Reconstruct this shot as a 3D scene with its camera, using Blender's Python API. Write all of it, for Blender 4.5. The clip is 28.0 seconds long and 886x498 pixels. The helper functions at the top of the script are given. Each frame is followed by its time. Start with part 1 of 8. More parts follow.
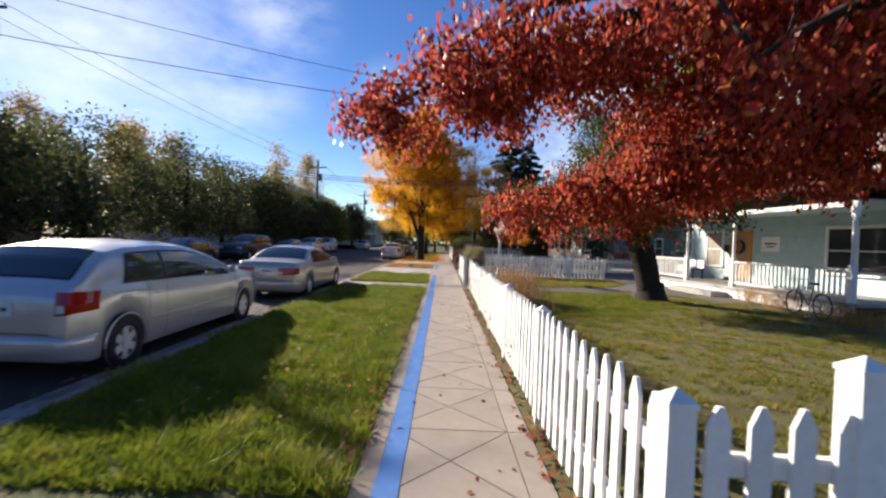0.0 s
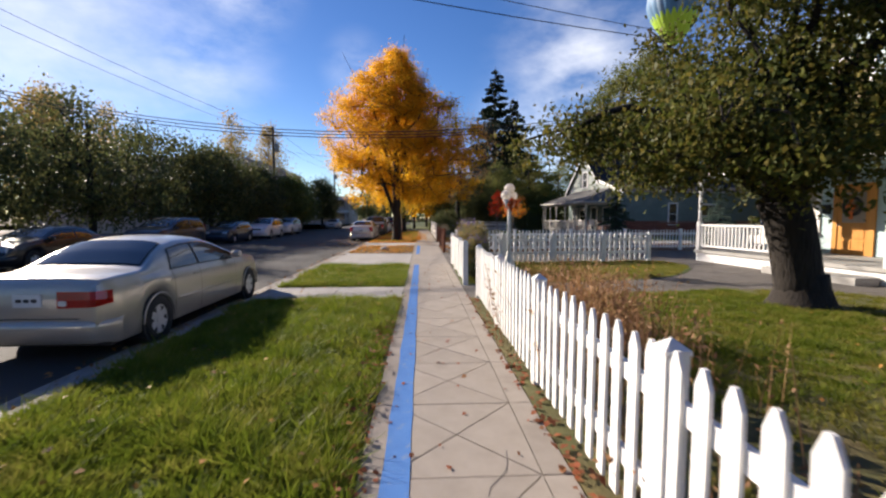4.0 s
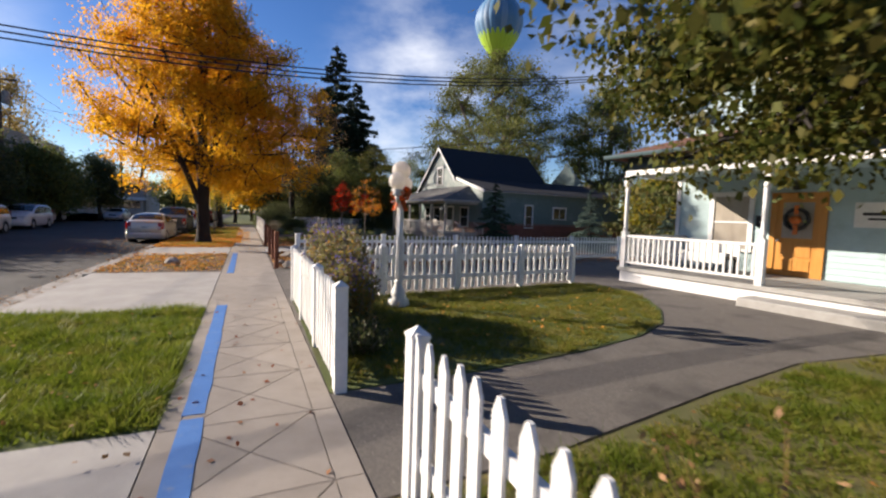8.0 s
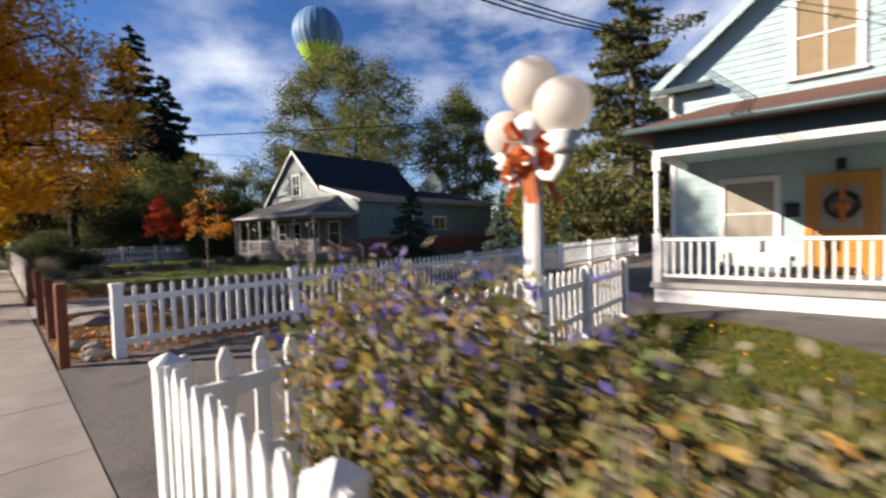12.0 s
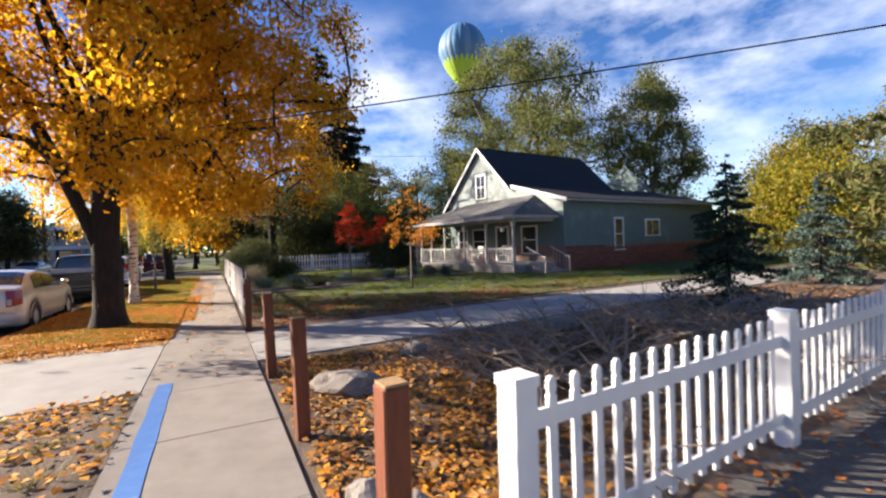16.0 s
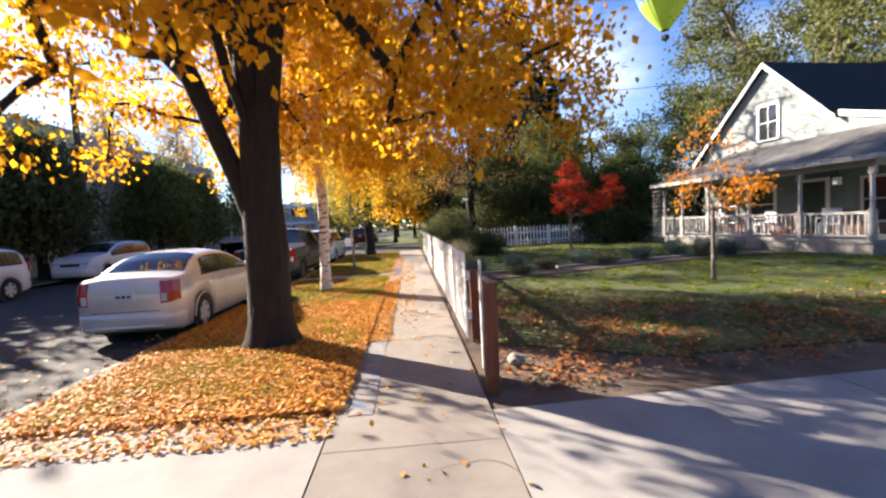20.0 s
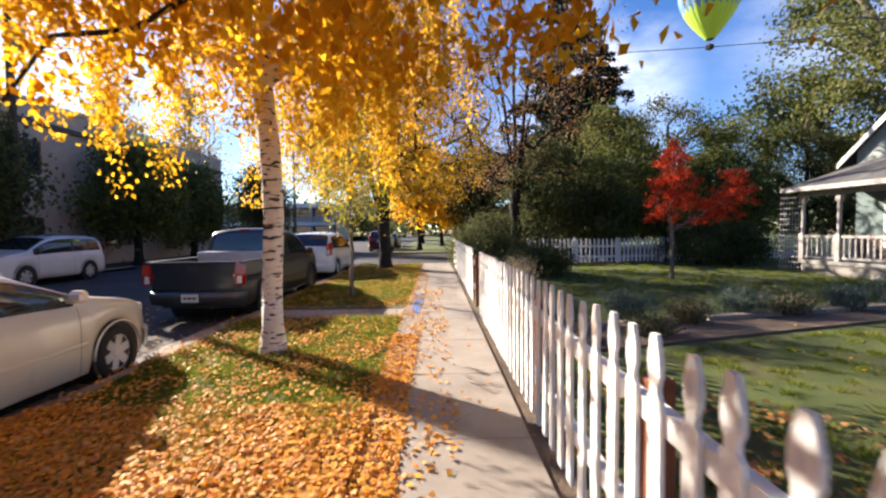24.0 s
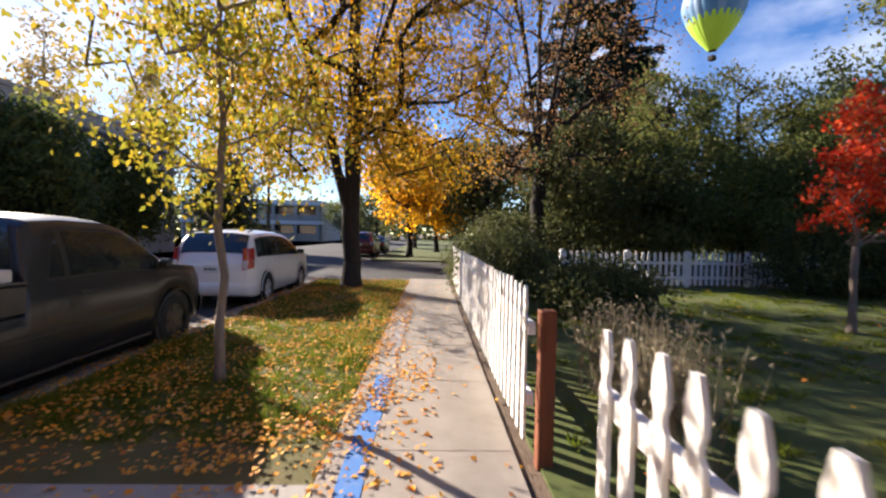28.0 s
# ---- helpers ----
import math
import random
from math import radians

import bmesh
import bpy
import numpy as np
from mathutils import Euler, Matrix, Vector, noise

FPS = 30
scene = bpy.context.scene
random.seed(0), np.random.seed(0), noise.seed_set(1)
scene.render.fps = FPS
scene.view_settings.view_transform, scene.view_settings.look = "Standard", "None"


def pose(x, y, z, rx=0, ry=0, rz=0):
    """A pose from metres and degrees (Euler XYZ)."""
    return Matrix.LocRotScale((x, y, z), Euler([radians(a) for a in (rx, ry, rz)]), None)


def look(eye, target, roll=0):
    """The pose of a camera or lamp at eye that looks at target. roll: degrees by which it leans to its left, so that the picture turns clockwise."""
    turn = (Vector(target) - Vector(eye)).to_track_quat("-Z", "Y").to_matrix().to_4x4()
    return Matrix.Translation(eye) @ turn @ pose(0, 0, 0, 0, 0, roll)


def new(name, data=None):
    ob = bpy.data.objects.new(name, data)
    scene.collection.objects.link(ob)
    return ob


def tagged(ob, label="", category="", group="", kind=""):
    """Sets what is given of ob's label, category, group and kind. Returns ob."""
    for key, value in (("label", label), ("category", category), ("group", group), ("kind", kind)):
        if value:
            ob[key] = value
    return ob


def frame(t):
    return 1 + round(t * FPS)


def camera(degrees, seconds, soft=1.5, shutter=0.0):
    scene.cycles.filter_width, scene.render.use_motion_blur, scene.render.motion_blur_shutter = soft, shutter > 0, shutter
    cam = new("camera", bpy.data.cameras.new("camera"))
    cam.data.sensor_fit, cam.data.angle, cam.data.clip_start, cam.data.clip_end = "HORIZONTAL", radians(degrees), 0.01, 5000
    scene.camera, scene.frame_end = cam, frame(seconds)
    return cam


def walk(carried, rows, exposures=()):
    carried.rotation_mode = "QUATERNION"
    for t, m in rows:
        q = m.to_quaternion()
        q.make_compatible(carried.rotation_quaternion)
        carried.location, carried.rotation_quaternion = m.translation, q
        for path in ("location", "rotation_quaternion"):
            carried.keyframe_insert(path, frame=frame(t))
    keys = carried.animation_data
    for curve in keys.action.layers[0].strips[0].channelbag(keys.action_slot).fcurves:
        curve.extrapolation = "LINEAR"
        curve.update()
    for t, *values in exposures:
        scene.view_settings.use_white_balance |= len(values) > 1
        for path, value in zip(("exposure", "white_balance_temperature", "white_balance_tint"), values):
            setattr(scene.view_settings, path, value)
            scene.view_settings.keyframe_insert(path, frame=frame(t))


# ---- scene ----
cam = camera(90.5, 28.0, soft=2.3, shutter=0.4)
METRES, EYE, TILT, LEAN, TURN = 39.474, 1.5, 0.0, 0.0, 0.0
PATH = [
    (0, (0.048, -2.472, 1.601), (0.052, -0.472, 1.57), 2.3),
    (0.5, (0.09, -1.534, 1.542), (0.19, 0.463, 1.492), 0.2),
    (1, (0.032, -0.691, 1.554), (0.059, 1.307, 1.465), 2.5),
    (1.5, (-0.006, 0.169, 1.542), (0.063, 2.164, 1.42), 1.5),
    (2, (-0.008, 0.939, 1.559), (-0.016, 2.936, 1.461), 1.1),
    (2.5, (-0.064, 1.656, 1.586), (0.008, 3.651, 1.475), -0.6),
    (3, (-0.043, 2.414, 1.623), (-0.054, 4.412, 1.541), -1.5),
    (3.5, (-0.115, 3.22, 1.597), (-0.008, 5.211, 1.445), -0.3),
    (5.5, (0.119, 6.369, 1.703), (0.161, 8.366, 1.608), 1.2),
    (6, (0.104, 7.217, 1.773), (0.242, 9.211, 1.699), -1.2),
    (6.5, (0.087, 7.975, 1.769), (0.234, 9.97, 1.804), 0.0),
    (7, (0.055, 8.743, 1.724), (0.382, 10.711, 1.582), -1.7),
    (7.5, (0.087, 9.465, 1.738), (0.421, 11.433, 1.622), 0.6),
    (8, (0.15, 10.28, 1.707), (0.966, 12.1, 1.556), 1.9),
    (8.5, (0.212, 11.096, 1.71), (0.974, 12.943, 1.633), 1.5),
    (9, (0.245, 11.919, 1.66), (1.1, 13.706, 1.384), 2.9),
    (9.5, (0.379, 12.729, 1.654), (1.34, 14.463, 1.394), 2.0),
    (10, (0.364, 13.456, 1.62), (1.451, 15.13, 1.495), -0.6),
    (10.5, (0.403, 14.187, 1.623), (1.551, 15.824, 1.56), -0.4),
    (11, (0.377, 14.895, 1.61), (1.7, 16.388, 1.471), -3.1),
    (11.5, (0.325, 15.49, 1.541), (1.876, 16.745, 1.398), -4.3),
    (12, (0.405, 16.501, 1.642), (1.829, 17.904, 1.556), -1.8),
    (12.5, (0.378, 17.26, 1.714), (1.643, 18.808, 1.67), 0.3),
    (13, (0.327, 18.037, 1.783), (1.457, 19.687, 1.813), 1.1),
    (13.5, (0.316, 18.728, 1.792), (1.439, 20.381, 1.865), -2.0),
    (15.5, (0.296, 21.694, 1.658), (1.23, 23.451, 1.462), -0.5),
    (16, (0.338, 22.449, 1.648), (1.266, 24.22, 1.622), -2.0),
    (16.5, (0.31, 23.171, 1.606), (1.262, 24.929, 1.565), -2.4),
    (17, (0.375, 23.977, 1.588), (1.385, 25.703, 1.607), -2.2),
    (17.5, (0.38, 24.832, 1.573), (1.494, 26.493, 1.55), -4.1),
    (18, (0.461, 25.633, 1.517), (1.617, 27.264, 1.453), -2.6),
    (18.5, (0.418, 26.314, 1.555), (1.41, 28.048, 1.46), -2.7),
    (19, (0.386, 27.011, 1.612), (1.07, 28.887, 1.511), -1.2),
    (19.5, (0.275, 27.701, 1.641), (0.583, 29.676, 1.57), 0.2),
    (20, (0.255, 28.443, 1.602), (0.399, 30.435, 1.484), -3.0),
    (20.5, (0.236, 29.256, 1.619), (0.326, 31.248, 1.474), -0.5),
    (21, (0.21, 30.009, 1.623), (0.317, 32.001, 1.483), -2.5),
    (21.5, (0.193, 30.768, 1.629), (0.184, 32.765, 1.533), -1.5),
    (23.5, (0.19, 33.516, 1.575), (0.155, 35.512, 1.456), -2.8),
    (24, (0.148, 34.363, 1.586), (0.181, 36.361, 1.502), -0.6),
    (24.5, (0.175, 35.167, 1.571), (0.076, 37.162, 1.475), -1.5),
    (25, (0.159, 35.938, 1.577), (0.116, 37.938, 1.607), -0.2),
    (25.5, (0.169, 36.718, 1.604), (0.174, 38.717, 1.676), -0.9),
    (26, (0.184, 37.484, 1.592), (0.201, 39.483, 1.611), 0.9),
    (26.5, (0.177, 38.224, 1.574), (0.21, 40.224, 1.566), -1.3),
    (27, (0.14, 39.015, 1.546), (0.098, 41.011, 1.427), 1.0),
    (27.5, (0.166, 39.81, 1.54), (0.28, 41.805, 1.441), -0.2),
    (28, (0.222, 40.598, 1.562), (0.281, 42.596, 1.496), 1.2),
]
EXPOSURE = [(0, 0.96), (3, 0.85), (6, 0.8), (9, 0.74), (13, 0.88), (16, 1.36), (17, 1.48), (18, 1.6), (20, 1.74), (22, 1.72), (24, 1.58), (26, 1.45), (28, 1.46)]
walk(cam, [(t, look(eye, target, roll)) for t, eye, target, roll in PATH], [(t, stops, 6580, 13) for t, stops in EXPOSURE])

# ---- light ----
SUN_AZ, SUN_EL = radians(-50), radians(24)
to_sun = Vector((math.sin(SUN_AZ) * math.cos(SUN_EL), math.cos(SUN_AZ) * math.cos(SUN_EL), math.sin(SUN_EL)))
sun = new("sun", bpy.data.lights.new("sun", "SUN"))
sun.data.energy, sun.data.angle, sun.data.color = 6.0, radians(0.53), (1.0, 0.89, 0.75)
sun.matrix_world = look(to_sun * 200, (0, 0, 0))


def make_world():
    w = bpy.data.worlds.new("sky")
    scene.world = w
    w.use_nodes = True
    n, l = w.node_tree.nodes, w.node_tree.links
    n.clear()
    sky = n.new("ShaderNodeTexSky")
    sky.sky_type, sky.sun_disc = "NISHITA", False
    sky.sun_elevation, sky.sun_rotation = SUN_EL, SUN_AZ
    sky.altitude, sky.air_density, sky.dust_density, sky.ozone_density = 1100, 1.0, 0.25, 2.6
    co = n.new("ShaderNodeTexCoord")
    # thin high clouds: streaked noise over the sky, thicker towards some bearings
    mp = n.new("ShaderNodeMapping")
    mp.inputs["Scale"].default_value = (2.2, 2.2, 4.5)
    mp.inputs["Rotation"].default_value = (0.0, 0.05, 0.5)
    l.new(co.outputs["Generated"], mp.inputs["Vector"])
    no = n.new("ShaderNodeTexNoise")
    no.inputs["Scale"].default_value, no.inputs["Detail"].default_value, no.inputs["Roughness"].default_value = 1.9, 7, 0.58
    l.new(mp.outputs[0], no.inputs["Vector"])
    total = None
    for az, el, width, amount in ((-26, 17, 0.13, 0.6), (-40, 20, 0.3, 0.6), (16, 11, 0.13, 0.9), (60, 19, 0.26, 0.95), (47, 24, 0.14, 0.6), (22, 12, 0.1, 0.9), (-8, 18, 0.06, 0.5), (20, 17, 0.16, 1.0), (56, 26, 0.34, 0.9), (80, 20, 0.3, 0.8), (-22, 25, 0.1, 0.8)):
        a, e = radians(az), radians(el)
        dot = n.new("ShaderNodeVectorMath")
        dot.operation = "DISTANCE"
        nz = n.new("ShaderNodeVectorMath")
        nz.operation = "NORMALIZE"
        l.new(co.outputs["Generated"], nz.inputs[0])
        l.new(nz.outputs[0], dot.inputs[0])
        dot.inputs[1].default_value = (math.sin(a) * math.cos(e), math.cos(a) * math.cos(e), math.sin(e))
        mr = n.new("ShaderNodeMapRange")
        mr.interpolation_type = "SMOOTHSTEP"
        mr.inputs["From Min"].default_value, mr.inputs["From Max"].default_value = width * 1.5, 0.0
        mr.inputs["To Max"].default_value = amount
        l.new(dot.outputs["Value"], mr.inputs["Value"])
        if total is None:
            total = mr
        else:
            ad = n.new("ShaderNodeMath")
            ad.operation = "MAXIMUM"
            l.new(total.outputs[0], ad.inputs[0])
            l.new(mr.outputs[0], ad.inputs[1])
            total = ad
    rp = n.new("ShaderNodeMapRange")
    rp.inputs["From Min"].default_value, rp.inputs["From Max"].default_value = 0.37, 0.74
    l.new(no.outputs["Fac"], rp.inputs["Value"])
    mul = n.new("ShaderNodeMath")
    mul.operation = "MULTIPLY"
    l.new(total.outputs[0], mul.inputs[0])
    l.new(rp.outputs[0], mul.inputs[1])
    mix = n.new("ShaderNodeMix")
    mix.data_type = "RGBA"
    l.new(mul.outputs[0], mix.inputs["Factor"])
    hue = n.new("ShaderNodeHueSaturation")
    hue.inputs["Hue"].default_value, hue.inputs["Saturation"].default_value, hue.inputs["Value"].default_value = 0.512, 1.25, 1.0
    l.new(sky.outputs[0], hue.inputs["Color"])
    l.new(hue.outputs[0], mix.inputs["A"])
    mix.inputs["B"].default_value = (9.0, 9.3, 9.8, 1)
    bg = n.new("ShaderNodeBackground")
    bg.inputs["Strength"].default_value = 0.079
    l.new(mix.outputs["Result"], bg.inputs["Color"])
    out = n.new("ShaderNodeOutputWorld")
    l.new(bg.outputs[0], out.inputs["Surface"])


make_world()

# ---- materials ----
MATS = {}


def mat(name, a, b=None, rough=0.8, scale=6.0, bump=0.0, bump_scale=60.0, metal=0.0, coat=0.0, spots=None, spot_scale=2.0, spot_at=(0.55, 0.7), per=None, per_amount=0.0, stretch=None, spec=0.4):
    """A surface whose colour drifts between a and b, with fine relief, a second scale of stains and some change from piece to piece."""
    if name in MATS:
        return MATS[name]
    m = bpy.data.materials.new(name)
    m.use_nodes = True
    n, l = m.node_tree.nodes, m.node_tree.links
    bs = n["Principled BSDF"]
    co = n.new("ShaderNodeTexCoord")
    vec = co.outputs["Object"]
    if stretch:
        mp = n.new("ShaderNodeMapping")
        mp.inputs["Scale"].default_value = stretch
        l.new(vec, mp.inputs["Vector"])
        vec = mp.outputs[0]
    no = n.new("ShaderNodeTexNoise")
    no.inputs["Scale"].default_value, no.inputs["Detail"].default_value, no.inputs["Roughness"].default_value = scale, 6, 0.62
    l.new(vec, no.inputs["Vector"])
    ramp = n.new("ShaderNodeMapRange")
    ramp.inputs["From Min"].default_value, ramp.inputs["From Max"].default_value = 0.32, 0.68
    l.new(no.outputs["Fac"], ramp.inputs["Value"])
    mix = n.new("ShaderNodeMix")
    mix.data_type = "RGBA"
    mix.inputs["A"].default_value, mix.inputs["B"].default_value = (*a, 1), (*(b or a), 1)
    l.new(ramp.outputs[0], mix.inputs["Factor"])
    col = mix.outputs["Result"]
    if spots:
        n2 = n.new("ShaderNodeTexNoise")
        n2.inputs["Scale"].default_value, n2.inputs["Detail"].default_value = spot_scale, 5
        l.new(vec, n2.inputs["Vector"])
        r2 = n.new("ShaderNodeMapRange")
        r2.inputs["From Min"].default_value, r2.inputs["From Max"].default_value = spot_at
        l.new(n2.outputs["Fac"], r2.inputs["Value"])
        mx = n.new("ShaderNodeMix")
        mx.data_type = "RGBA"
        mx.inputs["B"].default_value = (*spots, 1)
        l.new(r2.outputs[0], mx.inputs["Factor"])
        l.new(col, mx.inputs["A"])
        col = mx.outputs["Result"]
    if per:
        if per == "object":
            src = n.new("ShaderNodeObjectInfo").outputs["Random"]
        else:
            src = n.new("ShaderNodeNewGeometry").outputs["Random Per Island"]
        hs = n.new("ShaderNodeHueSaturation")
        mr = n.new("ShaderNodeMapRange")
        mr.inputs["To Min"].default_value, mr.inputs["To Max"].default_value = 1 - per_amount, 1 + per_amount
        l.new(src, mr.inputs["Value"])
        l.new(mr.outputs[0], hs.inputs["Value"])
        l.new(col, hs.inputs["Color"])
        col = hs.outputs[0]
    l.new(col, bs.inputs["Base Color"])
    bs.inputs["Roughness"].default_value, bs.inputs["Metallic"].default_value = rough, metal
    bs.inputs["Coat Weight"].default_value, bs.inputs["Coat Roughness"].default_value = coat, 0.06
    bs.inputs["Specular IOR Level"].default_value = spec
    if bump:
        n3 = n.new("ShaderNodeTexNoise")
        n3.inputs["Scale"].default_value, n3.inputs["Detail"].default_value = bump_scale, 4
        l.new(vec, n3.inputs["Vector"])
        bp = n.new("ShaderNodeBump")
        bp.inputs["Strength"].default_value, bp.inputs["Distance"].default_value = min(1, bump), 0.02
        l.new(n3.outputs["Fac"], bp.inputs["Height"])
        l.new(bp.outputs[0], bs.inputs["Normal"])
    MATS[name] = m
    return m


def leaf_mat(name, colours, through_light=0.45, rough=0.55, patch=0.0, warm=0.0):
    """Leaves: each island takes one of the colours; part of the light passes through."""
    if name in MATS:
        return MATS[name]
    m = bpy.data.materials.new(name)
    m.use_nodes = True
    n, l = m.node_tree.nodes, m.node_tree.links
    n.clear()
    geo = n.new("ShaderNodeNewGeometry")
    ramp = n.new("ShaderNodeValToRGB")
    while len(ramp.color_ramp.elements) < len(colours):
        ramp.color_ramp.elements.new(0.5)
    for i, c in enumerate(colours):
        ramp.color_ramp.elements[i].position = i / max(1, len(colours) - 1)
        ramp.color_ramp.elements[i].color = (*c, 1)
    fac = geo.outputs["Random Per Island"]
    if patch:
        co, no, mr, mf = n.new("ShaderNodeTexCoord"), n.new("ShaderNodeTexNoise"), n.new("ShaderNodeMapRange"), n.new("ShaderNodeMix")
        no.inputs["Scale"].default_value, no.inputs["Detail"].default_value = 2.6, 5
        mr.inputs["From Min"].default_value, mr.inputs["From Max"].default_value = 0.3, 0.7
        l.new(co.outputs["Object"], no.inputs["Vector"])
        l.new(no.outputs["Fac"], mr.inputs["Value"])
        mf.inputs["Factor"].default_value = patch
        l.new(fac, mf.inputs["A"])
        l.new(mr.outputs[0], mf.inputs["B"])
        fac = mf.outputs["Result"]
    l.new(fac, ramp.inputs[0])
    di = n.new("ShaderNodeBsdfPrincipled")
    di.inputs["Roughness"].default_value = rough
    di.inputs["Specular IOR Level"].default_value = 0.14
    tr = n.new("ShaderNodeBsdfTranslucent")
    l.new(ramp.outputs[0], di.inputs["Base Color"])
    if warm:
        hs = n.new("ShaderNodeHueSaturation")
        hs.inputs["Hue"].default_value, hs.inputs["Value"].default_value = 0.5 + warm, 1.12
        l.new(ramp.outputs[0], hs.inputs["Color"])
        l.new(hs.outputs[0], tr.inputs["Color"])
    else:
        l.new(ramp.outputs[0], tr.inputs["Color"])
    mx = n.new("ShaderNodeMixShader")
    mx.inputs[0].default_value = through_light
    l.new(di.outputs[0], mx.inputs[1])
    l.new(tr.outputs[0], mx.inputs[2])
    out = n.new("ShaderNodeOutputMaterial")
    l.new(mx.outputs[0], out.inputs["Surface"])
    MATS[name] = m
    return m


def glass(name, tint=(0.02, 0.025, 0.03), rough=0.03):
    m = mat(name, tint, tint, rough=rough, spec=0.9)
    return m


WHITE = mat("white_paint", (0.80, 0.79, 0.76), (0.72, 0.71, 0.68), rough=0.55, scale=14, bump=0.15, bump_scale=90, spots=(0.50, 0.48, 0.44), spot_scale=5, spot_at=(0.62, 0.8), per="object", per_amount=0.07)
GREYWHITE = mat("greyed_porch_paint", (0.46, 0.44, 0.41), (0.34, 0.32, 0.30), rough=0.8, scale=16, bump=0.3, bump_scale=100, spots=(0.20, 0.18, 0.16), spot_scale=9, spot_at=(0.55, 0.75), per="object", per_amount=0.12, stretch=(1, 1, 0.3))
OLDWHITE = mat("weathered_white_paint", (0.82, 0.80, 0.77), (0.69, 0.67, 0.64), rough=0.75, scale=20, bump=0.35, bump_scale=120, spots=(0.42, 0.39, 0.35), spot_scale=16, spot_at=(0.61, 0.76), per="object", per_amount=0.08, stretch=(1, 1, 0.2))
VINYL = mat("white_vinyl", (0.82, 0.82, 0.82), (0.78, 0.78, 0.78), rough=0.35, scale=5, spots=(0.6, 0.58, 0.54), spot_scale=3, spot_at=(0.66, 0.85))
TRIM = mat("white_house_trim", (0.78, 0.77, 0.75), (0.7, 0.69, 0.67), rough=0.5, scale=8, bump=0.1)
CONCRETE = mat("pavement_concrete", (0.30, 0.265, 0.23), (0.24, 0.21, 0.18), rough=0.9, scale=3.0, bump=0.35, bump_scale=220, spots=(0.17, 0.148, 0.125), spot_scale=1.3, spot_at=(0.56, 0.78), per="object", per_amount=0.06)
NEWCONC = mat("pale_concrete", (0.35, 0.335, 0.31), (0.28, 0.265, 0.25), rough=0.88, scale=2.0, bump=0.3, bump_scale=200, spots=(0.27, 0.25, 0.23), spot_scale=0.8, spot_at=(0.55, 0.8), per="object", per_amount=0.05)
KERB = mat("kerb_concrete", (0.33, 0.31, 0.28), (0.24, 0.22, 0.20), rough=0.9, scale=5, bump=0.4, bump_scale=150, spots=(0.14, 0.13, 0.11), spot_scale=2.2)
ASPHALT = mat("street_asphalt", (0.066, 0.063, 0.061), (0.046, 0.044, 0.043), rough=0.8, scale=0.8, bump=0.5, bump_scale=260, spots=(0.036, 0.035, 0.034), spot_scale=0.35, spot_at=(0.5, 0.75), spec=0.25)
DRIVE = mat("driveway_asphalt", (0.168, 0.15, 0.132), (0.108, 0.097, 0.086), rough=0.9, scale=34, bump=0.9, bump_scale=90, spots=(0.07, 0.063, 0.056), spot_scale=1.4, spot_at=(0.52, 0.72))
SOIL = mat("bare_soil", (0.105, 0.075, 0.053), (0.17, 0.122, 0.087), rough=0.95, scale=4, bump=0.9, bump_scale=50, spots=(0.05, 0.036, 0.026), spot_scale=1.1)
TURF = mat("lawn_turf", (0.06, 0.085, 0.018), (0.09, 0.11, 0.026), rough=0.9, scale=2.2, bump=0.8, bump_scale=90, spots=(0.10, 0.085, 0.03), spot_scale=0.9, spot_at=(0.52, 0.75))
DRYTURF = mat("dry_lawn_turf", (0.095, 0.10, 0.03), (0.12, 0.105, 0.04), rough=0.9, scale=2.2, bump=0.8, bump_scale=90, spots=(0.16, 0.11, 0.045), spot_scale=0.9, spot_at=(0.5, 0.75))
GRASS = leaf_mat("grass_blades", [(0.055, 0.09, 0.010), (0.10, 0.145, 0.014), (0.15, 0.19, 0.02), (0.21, 0.225, 0.035), (0.29, 0.245, 0.07)], 0.5, 0.5, 0.55)
MIDGRASS = leaf_mat("olive_grass_blades", [(0.09, 0.115, 0.016), (0.15, 0.17, 0.022), (0.20, 0.20, 0.035), (0.28, 0.24, 0.06), (0.36, 0.28, 0.10)], 0.5, 0.5, 0.5)
DRYGRASS = leaf_mat("dry_grass_blades", [(0.09, 0.11, 0.018), (0.15, 0.155, 0.026), (0.20, 0.18, 0.042), (0.29, 0.22, 0.075), (0.36, 0.26, 0.11)], 0.4, 0.5, 0.55)
BLUE = mat("blue_pavement_paint", (0.035, 0.145, 0.42), (0.05, 0.175, 0.46), rough=0.7, scale=6, bump=0.25, bump_scale=200, spots=(0.16, 0.22, 0.32), spot_scale=9, spot_at=(0.6, 0.78))
OLDBLUE = mat("worn_blue_paint", (0.12, 0.16, 0.25), (0.26, 0.24, 0.22), rough=0.8, scale=4, bump=0.25, bump_scale=200, spots=(0.30, 0.26, 0.22), spot_scale=7, spot_at=(0.45, 0.6))
BARK = mat("dark_bark", (0.016, 0.0125, 0.0105), (0.031, 0.025, 0.020), rough=0.95, scale=14, bump=1.0, bump_scale=26, stretch=(1, 1, 0.22))
GREYBARK = mat("grey_bark", (0.13, 0.105, 0.085), (0.20, 0.165, 0.135), rough=0.95, scale=14, bump=1.0, bump_scale=26, stretch=(1, 1, 0.3))
